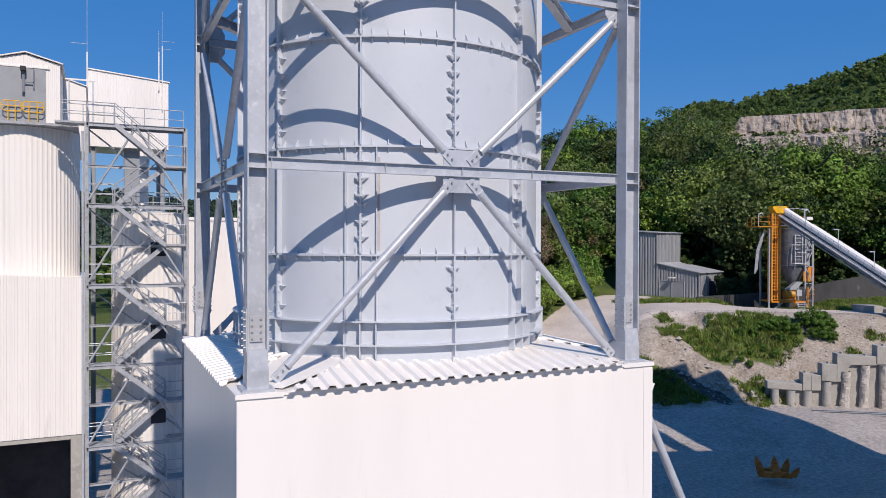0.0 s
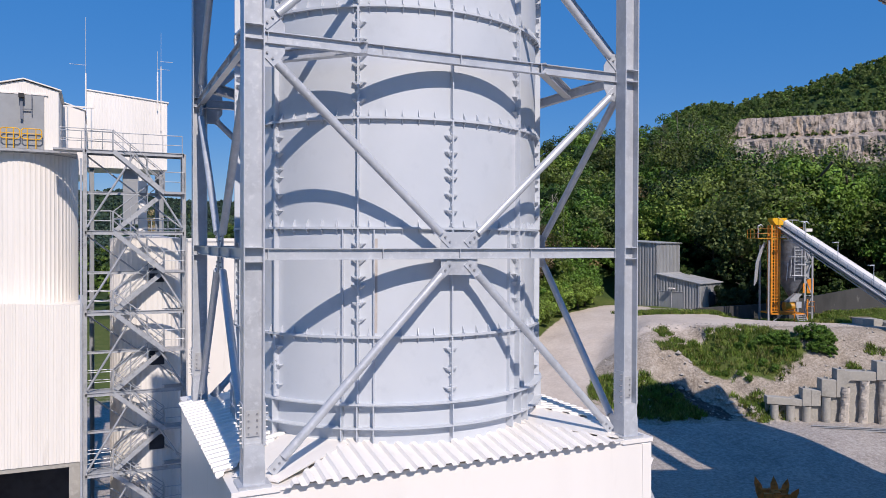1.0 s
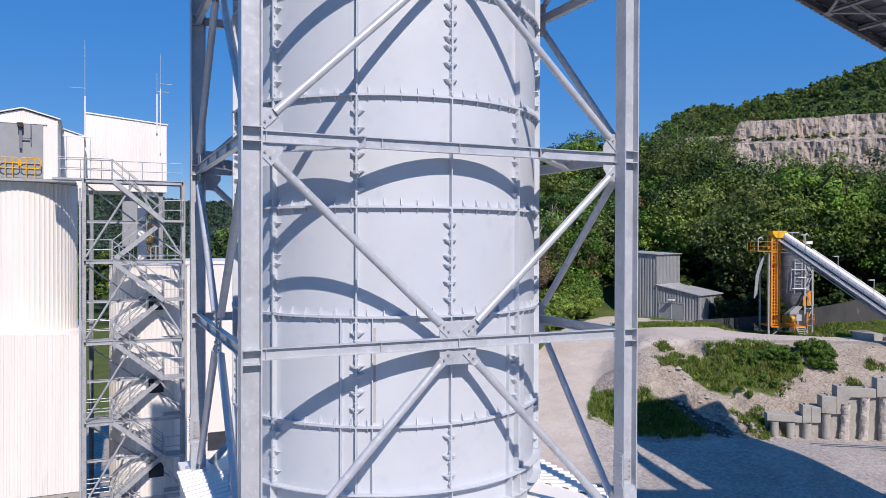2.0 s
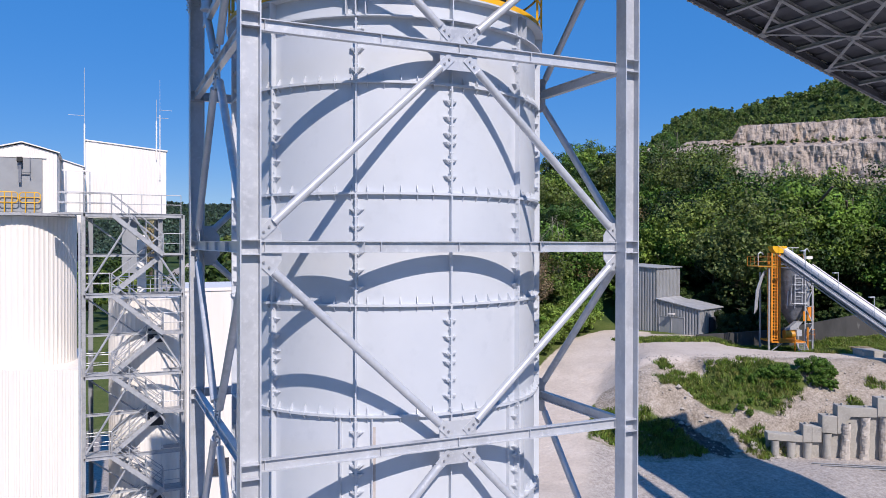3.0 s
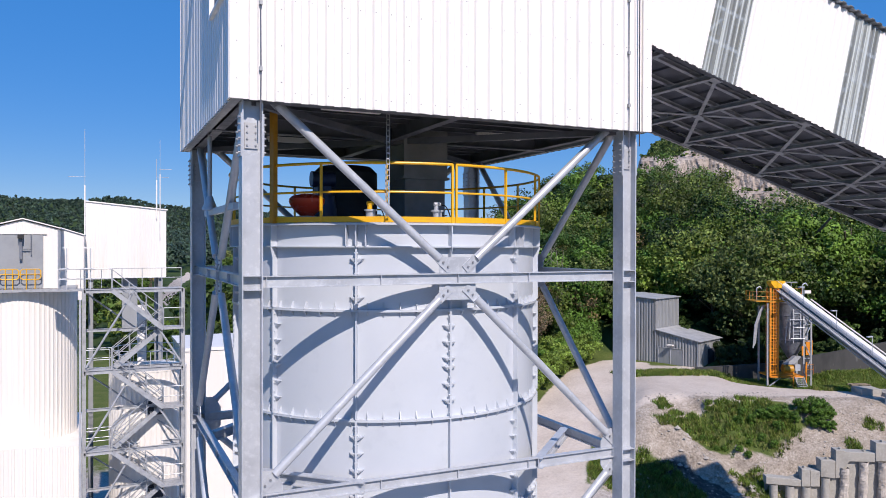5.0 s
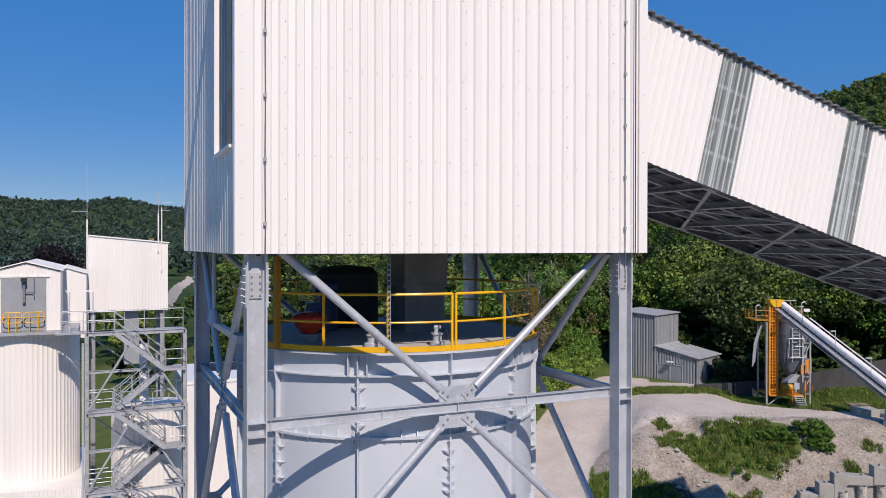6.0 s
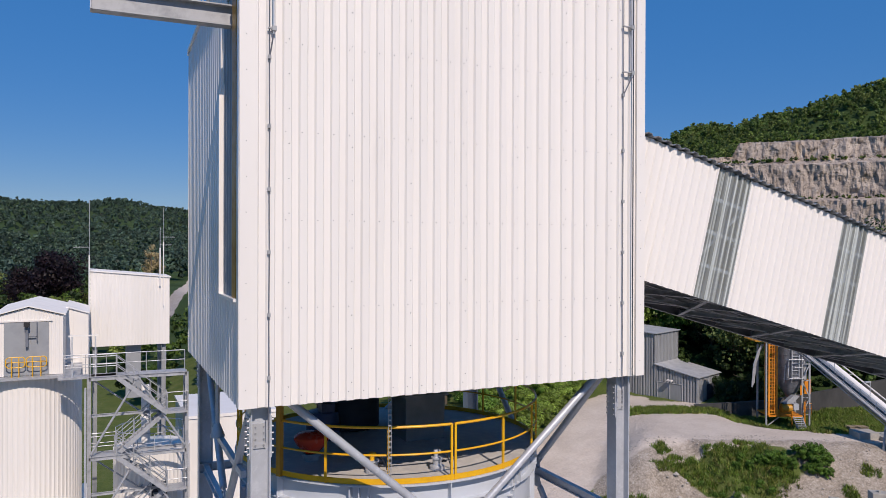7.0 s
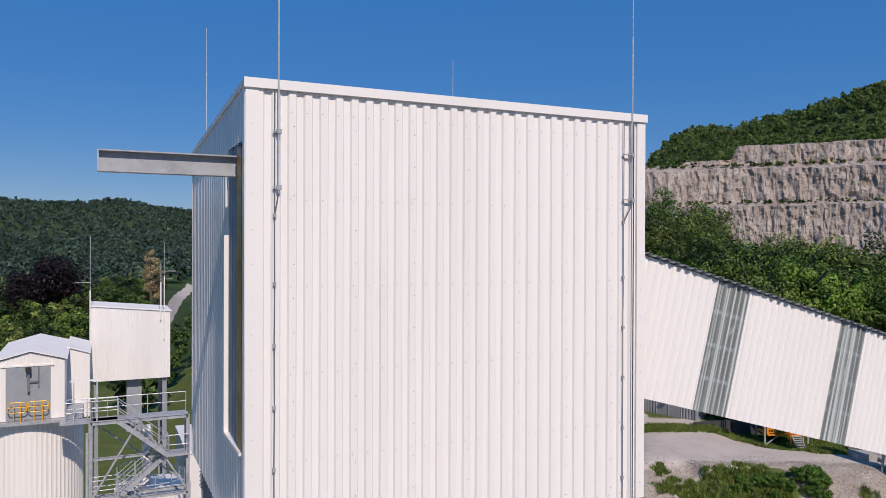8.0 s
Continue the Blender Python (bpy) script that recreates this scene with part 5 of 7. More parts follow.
# goose-neck vents, floodlights and hoses
for u, z in ((4.7, 12.0), (-0.6, 11.6)):
    part("vent_pipe", Geo().tube(pl(u, 1.2, 10.2), pl(u, 1.2, z), 0.06, 8).tube(pl(u, 1.2, z), pl(u + 0.35, 1.2, z + 0.2), 0.07, 8).tube(pl(u + 0.35, 1.2, z + 0.2), pl(u + 0.6, 1.2, z - 0.1), 0.07, 8), "galv", plant)
part("lamp_bar", Geo().tube(pl(3.2, 0.8, 10.4), pl(3.2, 0.8, 12.3), 0.05, 6).tube(pl(2.3, 0.8, 12.3), pl(3.9, 0.8, 12.3), 0.06, 6), "galv2", plant)
part("floodlight", pbox(4.9, 5.6, 1.0, 1.2, 11.0, 11.35), "white", plant)
for k in range(3):
    o = 0.2 * k
    part("hose", Geo().tube(pl(-0.3 + o, 0.2 + o, 9.7), pl(-0.75 + o, 0.2 + o, 8.8), 0.085, 8).tube(pl(-0.75 + o, 0.2 + o, 8.8), pl(-1.2 + o, 0.2 + o, 7.4), 0.085, 8).tube(pl(-1.2 + o, 0.2 + o, 7.4), pl(-1.4 + o, 0.2 + o, 4.8 + 0.2 * k), 0.085, 8), "galv2", plant)

conv = thing("belt_conveyor", (66, 46, 12), "long covered belt conveyor feeding the loading plant", "conveyor")
CA, CB = pl(1.75, -0.2, 12.05), Vector((75.1, 44.6, 8.9))
CD = (CB - CA).normalized()
CS = CD.cross(Vector((0, 0, 1))).normalized()
CUP = CS.cross(CD)
LC = (CB - CA).length
part("cover_tube", Geo().tube(CA, CB, 0.42, 14), "white", conv, "pale half-round cover")
for side in (-0.5, 0.5):
    for h in (-0.55, -1.25):
        part("chord", Geo().bar(CA + CS * side + CUP * h, CB + CS * side + CUP * h, 0.1, 0.12), "galv2", conv)
for k in range(int(LC / 1.1)):
    a, b = CA + CD * (1.1 * k), CA + CD * (1.1 * (k + 1))
    part("lacing", Geo().bar(a - CS * 0.5 + CUP * (-0.55 if k % 2 else -1.25), b - CS * 0.5 + CUP * (-1.25 if k % 2 else -0.55), 0.06, 0.06), "galv2", conv)
    part("rail_post", Geo().bar(a + CS * 0.95 - CUP * 0.55, a + CS * 0.95 + Vector((0, 0, 0.55)), 0.04, 0.04), "galv", conv)
part("belt_trough", Geo().bar(CA - CUP * 0.8, CB - CUP * 0.8, 0.9, 0.6), "hopper", conv, "dark belt trough under the cover")
part("walkway", Geo().bar(CA + CS * 0.75 - CUP * 0.6, CB + CS * 0.75 - CUP * 0.6, 0.5, 0.06), "galv2", conv)
part("hand_rail", Geo().tube(CA + CS * 0.95 + Vector((0, 0, 0.55)), CB + CS * 0.95 + Vector((0, 0, 0.55)), 0.03, 6), "galv", conv)
for k in (4.5, 9.5, 14.5):
    q = CA + CD * k + CS * 0.95
    lampost = part("lamp_post", Geo().tube(q, q + Vector((0, 0, 2.1)), 0.04, 6), "galv", conv)
    part("lamp_head", Geo().obox(Matrix.Translation(q + Vector((-0.3, 0.1, 2.15))), 0.8, 0.25, 0.12), "galv", lampost)
part("return_pipe", Geo().tube(CA + CD * 2.2 + CS * -2.6 + Vector((0, 0, -0.65)), CB + CS * -2.6 + Vector((0, 0, -0.65)), 0.09, 8), "white", conv, "thin pale pipe beside the belt")
for k in (4.0, 9.0, 15.0):
    q = CA + CD * k - CUP * 0.6
    part("pipe_arm", Geo().bar(q, CA + CD * k + CS * -2.6 + Vector((0, 0, -0.73)), 0.08, 0.08), "galv2", conv)
for k in (17.0, 22.0):
    q = CA + CD * k - CUP * 1.25
    zg = float(height(q.x, q.y))
    for side in (-0.6, 0.6):
        part("trestle_leg", Geo().bar(q + CS * side, Vector((q.x, q.y, zg - 0.2)) + CS * side * 1.6, 0.18, 0.18, up=CD), "galv2", conv)
found = thing("conveyor_footing", (76, 54, 8.5), "grey concrete footing under the belt conveyor", "footing")
FU, FV = Vector((0.9, -0.42, 0)), Vector((0.42, 0.9, 0))
FO = Vector((74.8, 54.8, 0))
fb = part("block", Geo().plate([FO + Vector((0, 0, 8.0)), FO + FU * 2.2 + Vector((0, 0, 8.0)), FO + FU * 2.2 + FV * 2.2 + Vector((0, 0, 8.0)), FO + FV * 2.2 + Vector((0, 0, 8.0))], (0, 0, 1.9)), "concrete", found, smooth=False)
part("block", Geo().plate([FO + FU * 2.25 - FV * 0.8 + Vector((0, 0, 7.5)), FO + FU * 6 - FV * 0.8 + Vector((0, 0, 7.5)), FO + FU * 6 + FV * 2 + Vector((0, 0, 7.5)), FO + FU * 2.25 + FV * 2 + Vector((0, 0, 7.5))], (0, 0, 2.1)), "concrete", found, smooth=False)
pal = thing("pallet_stack", (78.2, 57.6, 9.2), "weathered wooden pallets stacked on the grass", "pallets")
for k in range(4):
    for v in (-0.45, -0.15, 0.15, 0.45):
        o = Vector((78.2, 57.6, 9.28 + 0.16 * k))
        part("plank", Geo().bar(o - FU * 1.1 + FV * v, o + FU * 1.1 + FV * v, 0.12, 0.03), "plank", pal)
    for u in (-1.0, 0, 1.0):
        part("bearer", Geo().bar(o + FU * u - FV * 0.5 - Vector((0, 0, 0.07)) - FV * 0.45 * 0, o + FU * u + FV * 0.2 - Vector((0, 0, 0.07)), 0.1, 0.1), "plank", pal)
rw = single("retaining_wall", Geo().plate([(69.6, 74.3, 7.4), (99.2, 60.3, 7.4), (99.2, 60.3, 14.6), (83.8, 67.6, 11.4), (78.2, 70.3, 10.3), (69.6, 74.3, 9.7)], (0.25, 0.5, 0)), "stained", "stained concrete retaining wall behind the loading plant", "wall", smooth=False)

# side arm and hanger under the upper house
arm = part("side_arm", Geo().bar((XL, 16.6, 26.2), (XL, 12.9, 26.2), 0.1, 0.12), "galv", tower)
part("hanger", Geo().tube((XL - 0.06, 15.66, 26.3), (XL - 0.06, 15.66, 28.1), 0.045, 10), "galv", arm)
part("hanger_foot", Geo().lathe((XL - 0.06, 15.66, 0), [(0.02, 26.55), (0.06, 26.52), (0.15, 26.28), (0.15, 26.24), (0.02, 26.24)], 14), "galv", arm)

# ---- silo top: railing and fittings ----
guard = thing("guard_rail", (*SC, 25.93), "yellow curved guard rail round the silo top", "railing")
RG = R + 0.13
part("toe_board", Geo().ring(cz, RG - 0.008, RG + 0.008, 25.935, 26.035, 96), "yellow", guard)
for z, r in ((26.98, 0.026), (26.47, 0.02)):
    prof = [(RG + r * math.cos(2 * math.pi * i / 8), z + r * math.sin(2 * math.pi * i / 8)) for i in range(9)]
    for a0, a1 in ((-74, 0.15), (1.5, 286)):
        part("top_rail" if z > 26.6 else "knee_rail", Geo().lathe(cz, prof, 96, a0, a1), "yellow", guard)
for a in (-74, -41, -20.6, 0.15, 1.5, 22, 45, 56, 90, 112, 135, 157, 180, 203, 225, 247, 268):
    w = 0.06 if a in (-74, 34, 247) else 0.04
    part("rail_post", Geo().obox(turned(a, RG, 26.46), w, w, 1.06), "yellow", guard)
part("corner_post", Geo().obox(turned(-58.5, RG + 0.03, 27.0), 0.1, 0.1, 2.14), "ochre", guard)

valve = thing("relief_valve", (2.56, 14.17, 25.97), "red domed pressure relief valve on a grey neck", "valve")
vc = (2.56, 14.17, 0)
part("neck", Geo().lathe(vc, [(0.15, 25.95), (0.15, 26.04), (0.19, 26.04), (0.19, 26.1)], 24), "galv2", valve)
part("dome", Geo().lathe(vc, [(0.13, 26.1), (0.2, 26.16), (0.3, 26.27), (0.35, 26.36), (0.35, 26.43), (0.29, 26.49), (0.12, 26.53), (0.01, 26.53)], 28), "red", valve, "red enamel dome")
for x, y in ((3.42, 12.86), (4.64, 12.56)):
    v = thing("level_gauge", (x, y, 25.97), "small flanged gauge on the silo lid", "gauge", "gauges on the silo lid")
    part("flange", Geo().lathe((x, y, 0), [(0.02, 25.95), (0.15, 25.95), (0.15, 26.02), (0.09, 26.04), (0.09, 26.16), (0.12, 26.16), (0.12, 26.19), (0.01, 26.19)], 18), "galv", v)
    part("head", Geo().tube((x - 0.02, y, 26.19), (x - 0.02, y, 26.34), 0.05, 10).tube((x - 0.08, y - 0.02, 26.3), (x + 0.05, y - 0.02, 26.3), 0.035, 8), "galv" if x > 4 else "yellow", v)
    part("handwheel", Geo().ring((x + 0.13, y, 0), 0.05, 0.07, 26.08, 26.1, 14), "black", v)
    cab = Geo()
    for i in range(7):
        p, q = (i / 7, (i + 1) / 7)
        cab.tube((x + 0.05 + 0.2 * p, y - 0.1, 26.28 - 0.3 * p + 0.1 * math.sin(3 * p)), (x + 0.05 + 0.2 * q, y - 0.1, 26.28 - 0.3 * q + 0.1 * math.sin(3 * q)), 0.012, 5)
    part("cable", cab, "black", v)

chute = thing("feed_chute", (5.25, 15.0, 26.0), "grey square feed chute from the house to the silo", "chute")
part("lower_duct", Geo().box(4.78, 5.72, 14.55, 15.45, 25.98, 26.95), "duct", chute)
part("joint_flange", Geo().box(4.7, 5.8, 14.47, 15.53, 26.95, 27.0), "duct", chute)
part("upper_duct", Geo().box(4.74, 5.76, 14.5, 15.5, 27.0, 28.15), "duct", chute)
filt = thing("dust_filter", (4.2, 16.6, 25.97), "dark drum-shaped dust filter with blue fan motor", "filter")
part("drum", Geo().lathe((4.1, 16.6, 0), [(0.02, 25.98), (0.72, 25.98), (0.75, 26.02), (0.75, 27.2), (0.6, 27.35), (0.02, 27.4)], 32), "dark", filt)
part("fan_casing", Geo().lathe((3.2, 15.6, 0), [(0.02, 26.0), (0.36, 26.0), (0.38, 26.3), (0.34, 26.6), (0.02, 26.62)], 24), "blue", filt)
part("motor", Geo().tube((3.0, 15.5, 26.95), (3.5, 15.5, 26.95), 0.17, 14), "blue", filt)
part("motor_bracket", Geo().box(3.1, 3.4, 15.35, 15.65, 26.6, 26.8), "blue", filt)
LAD = (3.43, 11.98)
hl = thing("hanging_ladder", (*LAD, 26.0), "thin chain ladder hanging from the house floor", "ladder")
for dx in (-0.026, 0.026):
    part("chain", Geo().tube((LAD[0] + dx, LAD[1], 26.02), (LAD[0] + dx, LAD[1], 28.1), 0.007, 5), "galv2", hl)
for i in range(21):
    part("rung", Geo().bar((LAD[0] - 0.03, LAD[1], 26.06 + i * 0.098), (LAD[0] + 0.03, LAD[1], 26.06 + i * 0.098), 0.018, 0.024), "galv2", hl)

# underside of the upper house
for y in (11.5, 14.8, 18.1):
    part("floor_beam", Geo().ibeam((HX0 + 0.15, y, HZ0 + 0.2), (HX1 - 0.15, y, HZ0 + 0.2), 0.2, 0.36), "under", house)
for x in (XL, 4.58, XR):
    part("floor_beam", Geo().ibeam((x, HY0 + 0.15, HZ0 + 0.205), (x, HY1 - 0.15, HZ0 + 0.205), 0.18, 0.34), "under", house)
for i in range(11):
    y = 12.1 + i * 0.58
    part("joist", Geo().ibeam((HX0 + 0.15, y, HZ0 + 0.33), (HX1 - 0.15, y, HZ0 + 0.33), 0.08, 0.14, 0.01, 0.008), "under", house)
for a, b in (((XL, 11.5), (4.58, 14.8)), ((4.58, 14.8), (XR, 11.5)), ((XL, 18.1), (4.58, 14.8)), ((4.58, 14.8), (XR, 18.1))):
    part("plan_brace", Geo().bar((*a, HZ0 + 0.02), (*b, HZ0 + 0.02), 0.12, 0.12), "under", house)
for a, b in (((2.2, 11.95), (3.3, 11.95)), ((6.05, 13.7), (7.15, 13.7)), ((2.2, 16.2), (3.3, 16.2))):
    lamp = thing("strip_light", (a[0], a[1], HZ0 + 0.1), "unlit white strip light under the house floor", "lamp", "strip lights under the floor")
    part("housing", Geo().box(a[0], b[0], a[1] - 0.06, a[1] + 0.06, HZ0 + 0.12, HZ0 + 0.18), "white", lamp)
    part("diffuser", Geo().box(a[0] + 0.03, b[0] - 0.03, a[1] - 0.05, a[1] + 0.05, HZ0 + 0.07, HZ0 + 0.12), "white", lamp)

# ---- upper house: opening, hoist beam, conductors, screws ----
# stops at 33.0, the edge of the sunlight on the reveal
part("jamb", Geo().box(HX0 - 0.05, HX0 + 0.04, OP1 - 0.06, OP1 + 0.02, OPZ0, 33.0), "white", house, "white door jamb cut to its sunlit length")
part("sill", Geo().box(HX0 - 0.05, HX0 + 0.2, OP0, OP1 + 0.05, OPZ0 - 0.05, OPZ0), "white", house)
part("inner_post", Geo().box(HX0 - 0.004, HX0 + 0.1, OP0 + 0.06, OP0 + 0.44, OPZ0, OPZ1 - 0.1), "ochre", house, "ochre painted post inside the opening")
part("shutter", Geo().sheet((HX0 + 0.05, OP0 + 0.45, 0), (0, 1, 0), (0, 0, 1), (-1, 0, 0), OP1 - OP0 - 0.52, OPZ0, OPZ1 - 0.02, 0.3, 0.02), "grey_panel", house, "grey ribbed shutter in the opening", smooth=False)
part("inner_floor", Geo().box(HX0 + 0.2, HX1 - 0.2, HY0 + 0.2, HY1 - 0.2, OPZ0 - 0.2, OPZ0 - 0.1), "concrete", house)
hb = thing("hoist_beam", (-0.4, 12.2, 34.0), "grey steel hoist beam jutting from the house opening", "beam")
part("beam", Geo().ibeam((-1.5, 12.2, 34.155), (2.6, 12.2, 34.155), 0.24, 0.35, 0.022, 0.014), "galv2", hb)
part("end_stop", Geo().box(-1.52, -1.5, 12.07, 12.33, 33.985, 34.325), "galv", hb)
for x, y, top, side in ((1.12, 11.22, 40.5, -0.055), (8.2, 11.22, 40.5, -0.185), (0.89, 18.0, 38.06, 0), (7.5, 18.0, 38.0, 0)):
    rod = thing("lightning_rod", (x, y, HZ1), "slender metal lightning rod on the roof edge", "rod", "lightning rods")
    yr = y - 0.09 if side else y
    part("mast", Geo().tube((x, yr, 33.66 if side else eave(y) - 0.05), (x, yr, 37.0), 0.014, 8).tube((x, yr, 37.0), (x, yr, top), 0.009, 6), "galv", rod)
    if side:
        for z in (34.64, 33.74):
            part("bracket", Geo().box(x + side - 0.03, x + 0.04, y - 0.10, y - 0.06, z, z + 0.022).box(x - 0.025, x + 0.045, y - 0.12, y - 0.0, z - 0.03, z + 0.045), "galv2", rod)
        g = Geo().tube((x + side, y - 0.06, HZ1 - 0.15), (x + side, y - 0.06, 33.3), 0.009, 5).tube((x, yr, 33.66), (x + side, y - 0.06, 33.3), 0.012, 5)
        zs = [33.3, 32.2, 31.2, 30.2, 29.2, 28.2, HZ0 - 0.35]
        for k, (za, zb) in enumerate(zip(zs[:-1], zs[1:])):
            g.tube((x + side + 0.006 * (k % 2), y - 0.05, za), (x + side + 0.006 * ((k + 1) % 2), y - 0.05, zb), 0.009, 5)
        part("down_conductor", g, "under", rod, "thin dark conductor cable")
        for z in zs[:-1]:
            part("clip", Geo().box(x + side - 0.022, x + side + 0.025, y - 0.075, y - 0.01, z - 0.03, z + 0.03), "galv2", rod)
part("edge_conductor", Geo().tube((8.24, 11.14, HZ0 - 0.3), (8.24, 11.14, HZ1 - 0.17), 0.012, 5), "dark", house)
sc = Geo()
for i in range(30):
    x = HX0 + 0.04 + PITCH * (i + 0.58)
    if HX0 + 0.25 < x < HX1 - 0.25:
        for k in range(6):
            z = HZ0 + 0.15 + 1.42 * k
            sc.box(x - 0.0055, x + 0.0055, HY0 - 0.0055, HY0 + 0.002, z - 0.0055, z + 0.0055)
        if i % 4 == 2:
            for k in range(13):
                z = HZ0 + 0.3 + 0.56 * k
                sc.box(x + 0.045, x + 0.06, HY0 - 0.0055, HY0 + 0.002, z - 0.0055, z + 0.0055)
for x in (HX0 + 0.1, HX1 - 0.1):
    for k in range(13):
        z = HZ0 + 0.3 + 0.56 * k
        sc.box(x - 0.0055, x + 0.0055, HY0 - 0.016, HY0 - 0.01, z - 0.0055, z + 0.0055)
part("screws", sc, "under", house, kind="stuff", smooth=False)

# ---- unseen shadow caster beside the gallery ----
# added out of view, sized so its shadow falls across yard and bank
tt = thing("transfer_tower", (48.5, 26, 0), "unseen white block placed to shade the yard beside the conveyor", "building")
part("body", Geo().box(42.9, 51.4, 18.0, 26.0, -0.1, 33.8), "oldwhite", tt)
part("stair_shaft", Geo().box(51.44, 54.1, 20.0, 26.0, -0.1, 31.4), "oldwhite", tt)
# sloped unseen block for the shadow's lower edge on the yard
part("annex", Geo().plate([(33.0, 16.4, -0.1), (42.86, 16.4, -0.1), (42.86, 16.4, 23.4), (33.0, 16.4, 27.0)], (0, 3.1, 0)), "oldwhite", tt, smooth=False)
part("duct_post", Geo().box(40.0, 41.4, 18.2, 19.4, 22.0, 32.5), "oldwhite", tt)
# ---- antennas and portal on the left-hand plant ----
for x, z0, z1, t in ((-1.86, 22.6, 33.4, 0.05), (2.72, 27.4, 31.6, 0.05), (2.95, 26.0, 33.0, 0.035)):
    an = thing("antenna_mast", (x, 56.35, z0), "thin white antenna mast on the head house wall", "antenna", "antenna masts")
    part("mast", Geo().tube((x, 56.35, z0), (x, 56.35, z0 + (z1 - z0) * 0.65), t, 8), "white", an)
    part("whip", Geo().tube((x, 56.35, z0 + (z1 - z0) * 0.65), (x, 56.35, z1), t * 0.4, 6), "galv", an)
    part("cross_arm", Geo().tube((x - (1.0 if x < 0 else 0.05), 56.35, z0 + (z1 - z0) * 0.7), (x + (0.05 if x < 0 else 0.8), 56.35, z0 + (z1 - z0) * 0.7), 0.018, 6), "galv", an)
portal = thing("portal_frame", (-1.9, 44.3, 23.15), "pale steel portal frame over the stair platform", "frame")
for x in (-2.6, -1.45):
    part("post", Geo().bar((x, 44.35, 23.1), (x, 44.35, 25.35), 0.07, 0.07, up=(1, 0, 0)), "galv", portal)
part("lintel", Geo().bar((-2.8, 44.35, 25.38), (-1.3, 44.35, 25.38), 0.09, 0.08), "white", portal)
dp = single("downpipe", Geo().tube((-1.95, 43.95, 0), (-1.95, 43.95, 22.6), 0.06, 8), "galv", "grey downpipe beside the stair tower", "pipe")
pipes = thing("roof_pipework", (1.6, 47.3, 18.5), "pale pipes and railing on the round silo top", "pipework")
for i in range(14):
    a, b = radians(360 / 14 * i), radians(360 / 14 * (i + 1))
    for h in (0.55, 1.1):
        part("rail", Geo().tube((1.63 + 2.05 * math.sin(a), 47.3 - 2.05 * math.cos(a), 18.4 + h), (1.63 + 2.05 * math.sin(b), 47.3 - 2.05 * math.cos(b), 18.4 + h), 0.025, 6), "galv", pipes)
    piece("rail_post", POSTS["galv"], Matrix.Translation((1.63 + 2.05 * math.sin(a), 47.3 - 2.05 * math.cos(a), 18.38)), pipes)
part("filter_box", Geo().box(1.02, 1.48, 46.9, 47.4, 18.5, 22.0).box(0.96, 1.54, 46.84, 47.46, 20.0, 20.08), "white", pipes)

# ---- block wall below the terrace ----
WA, WU = Vector((57.0, 51.3, 0)), Vector((0.853, -0.522, 0))
WN = Vector((-0.522, -0.853, 0))
retain = thing("block_wall", (61, 48.5, 0.8), "stepped wall of grey concrete blocks on rough pillars", "wall")
rng = random.Random(4)


def wall_at(s, n, z):
    return WA + WU * s + WN * n + Vector((0, 0, z))


def block(outline, depth, n=0.0):
    """A cast block: its outline (s, z) on the wall's face, carried back into the bank."""
    b = part("block", Geo().plate([wall_at(a, n, z) for a, z in outline], -WN * depth), "concrete", retain, smooth=False)
    md = b.modifiers.new("edge", "BEVEL")
    md.width, md.segments = 0.045, 2
    return b


def nub(b, a, z):
    part("lifting_nub", Geo().obox(Matrix.Translation(wall_at(a, -0.45, z + 0.09)), 0.22, 0.22, 0.2), "concrete", b)


block([(-0.32, 2.9), (2.86, 2.76), (2.86, 3.4), (-0.34, 3.62)], 1.0)
nub(block([(2.88, 2.78), (3.66, 2.8), (3.66, 4.4), (2.88, 4.46)], 1.1, 0.06), 3.25, 4.42)
block([(3.69, 2.8), (4.56, 2.82), (4.56, 4.26), (3.69, 4.34)], 1.1)
nub(block([(4.59, 3.76), (5.93, 3.66), (5.93, 5.33), (4.59, 5.38)], 1.2, 0.05), 5.3, 5.35)
b = block([(5.96, 3.68), (6.7, 3.72), (6.7, 4.68), (7.2, 5.3), (9.46, 5.3), (9.46, 6.16), (6.75, 6.2), (6.72, 6.3), (5.96, 6.34)], 1.2)
nub(b, 6.5, 6.3)
nub(b, 8.6, 6.15)
nub(block([(9.49, 5.4), (10.9, 5.4), (10.9, 7.1), (9.49, 7.16)], 1.2, 0.05), 10.2, 7.12)
block([(10.93, 5.4), (13.4, 5.4), (13.4, 7.0), (10.93, 7.05)], 1.2)
for s0, s1, z1 in ((2.2, 2.95, 2.78), (3.75, 4.6, 2.82), (5.46, 6.25, 3.66), (7.08, 7.95, 5.28), (8.9, 10.1, 5.4), (10.9, 13.4, 5.4)):
    part("wall_panel", Geo().plate([wall_at(s0 - 0.3, -0.32, 1.0), wall_at(s1 + 0.3, -0.32, 1.0), wall_at(s1 + 0.3, -0.32, z1), wall_at(s0 - 0.3, -0.32, z1)], -WN * 0.25), "concrete", retain, smooth=False)
part("backing", Geo().plate([wall_at(-0.2, -0.75, 0.5), wall_at(13.4, -0.75, 0.5), wall_at(13.4, -0.75, 6.7), wall_at(9.5, -0.75, 6.0), wall_at(6.0, -0.75, 5.2), wall_at(4.6, -0.75, 4.2), wall_at(-0.2, -0.75, 2.8)], -WN * 0.3), "concrete", retain, smooth=False)
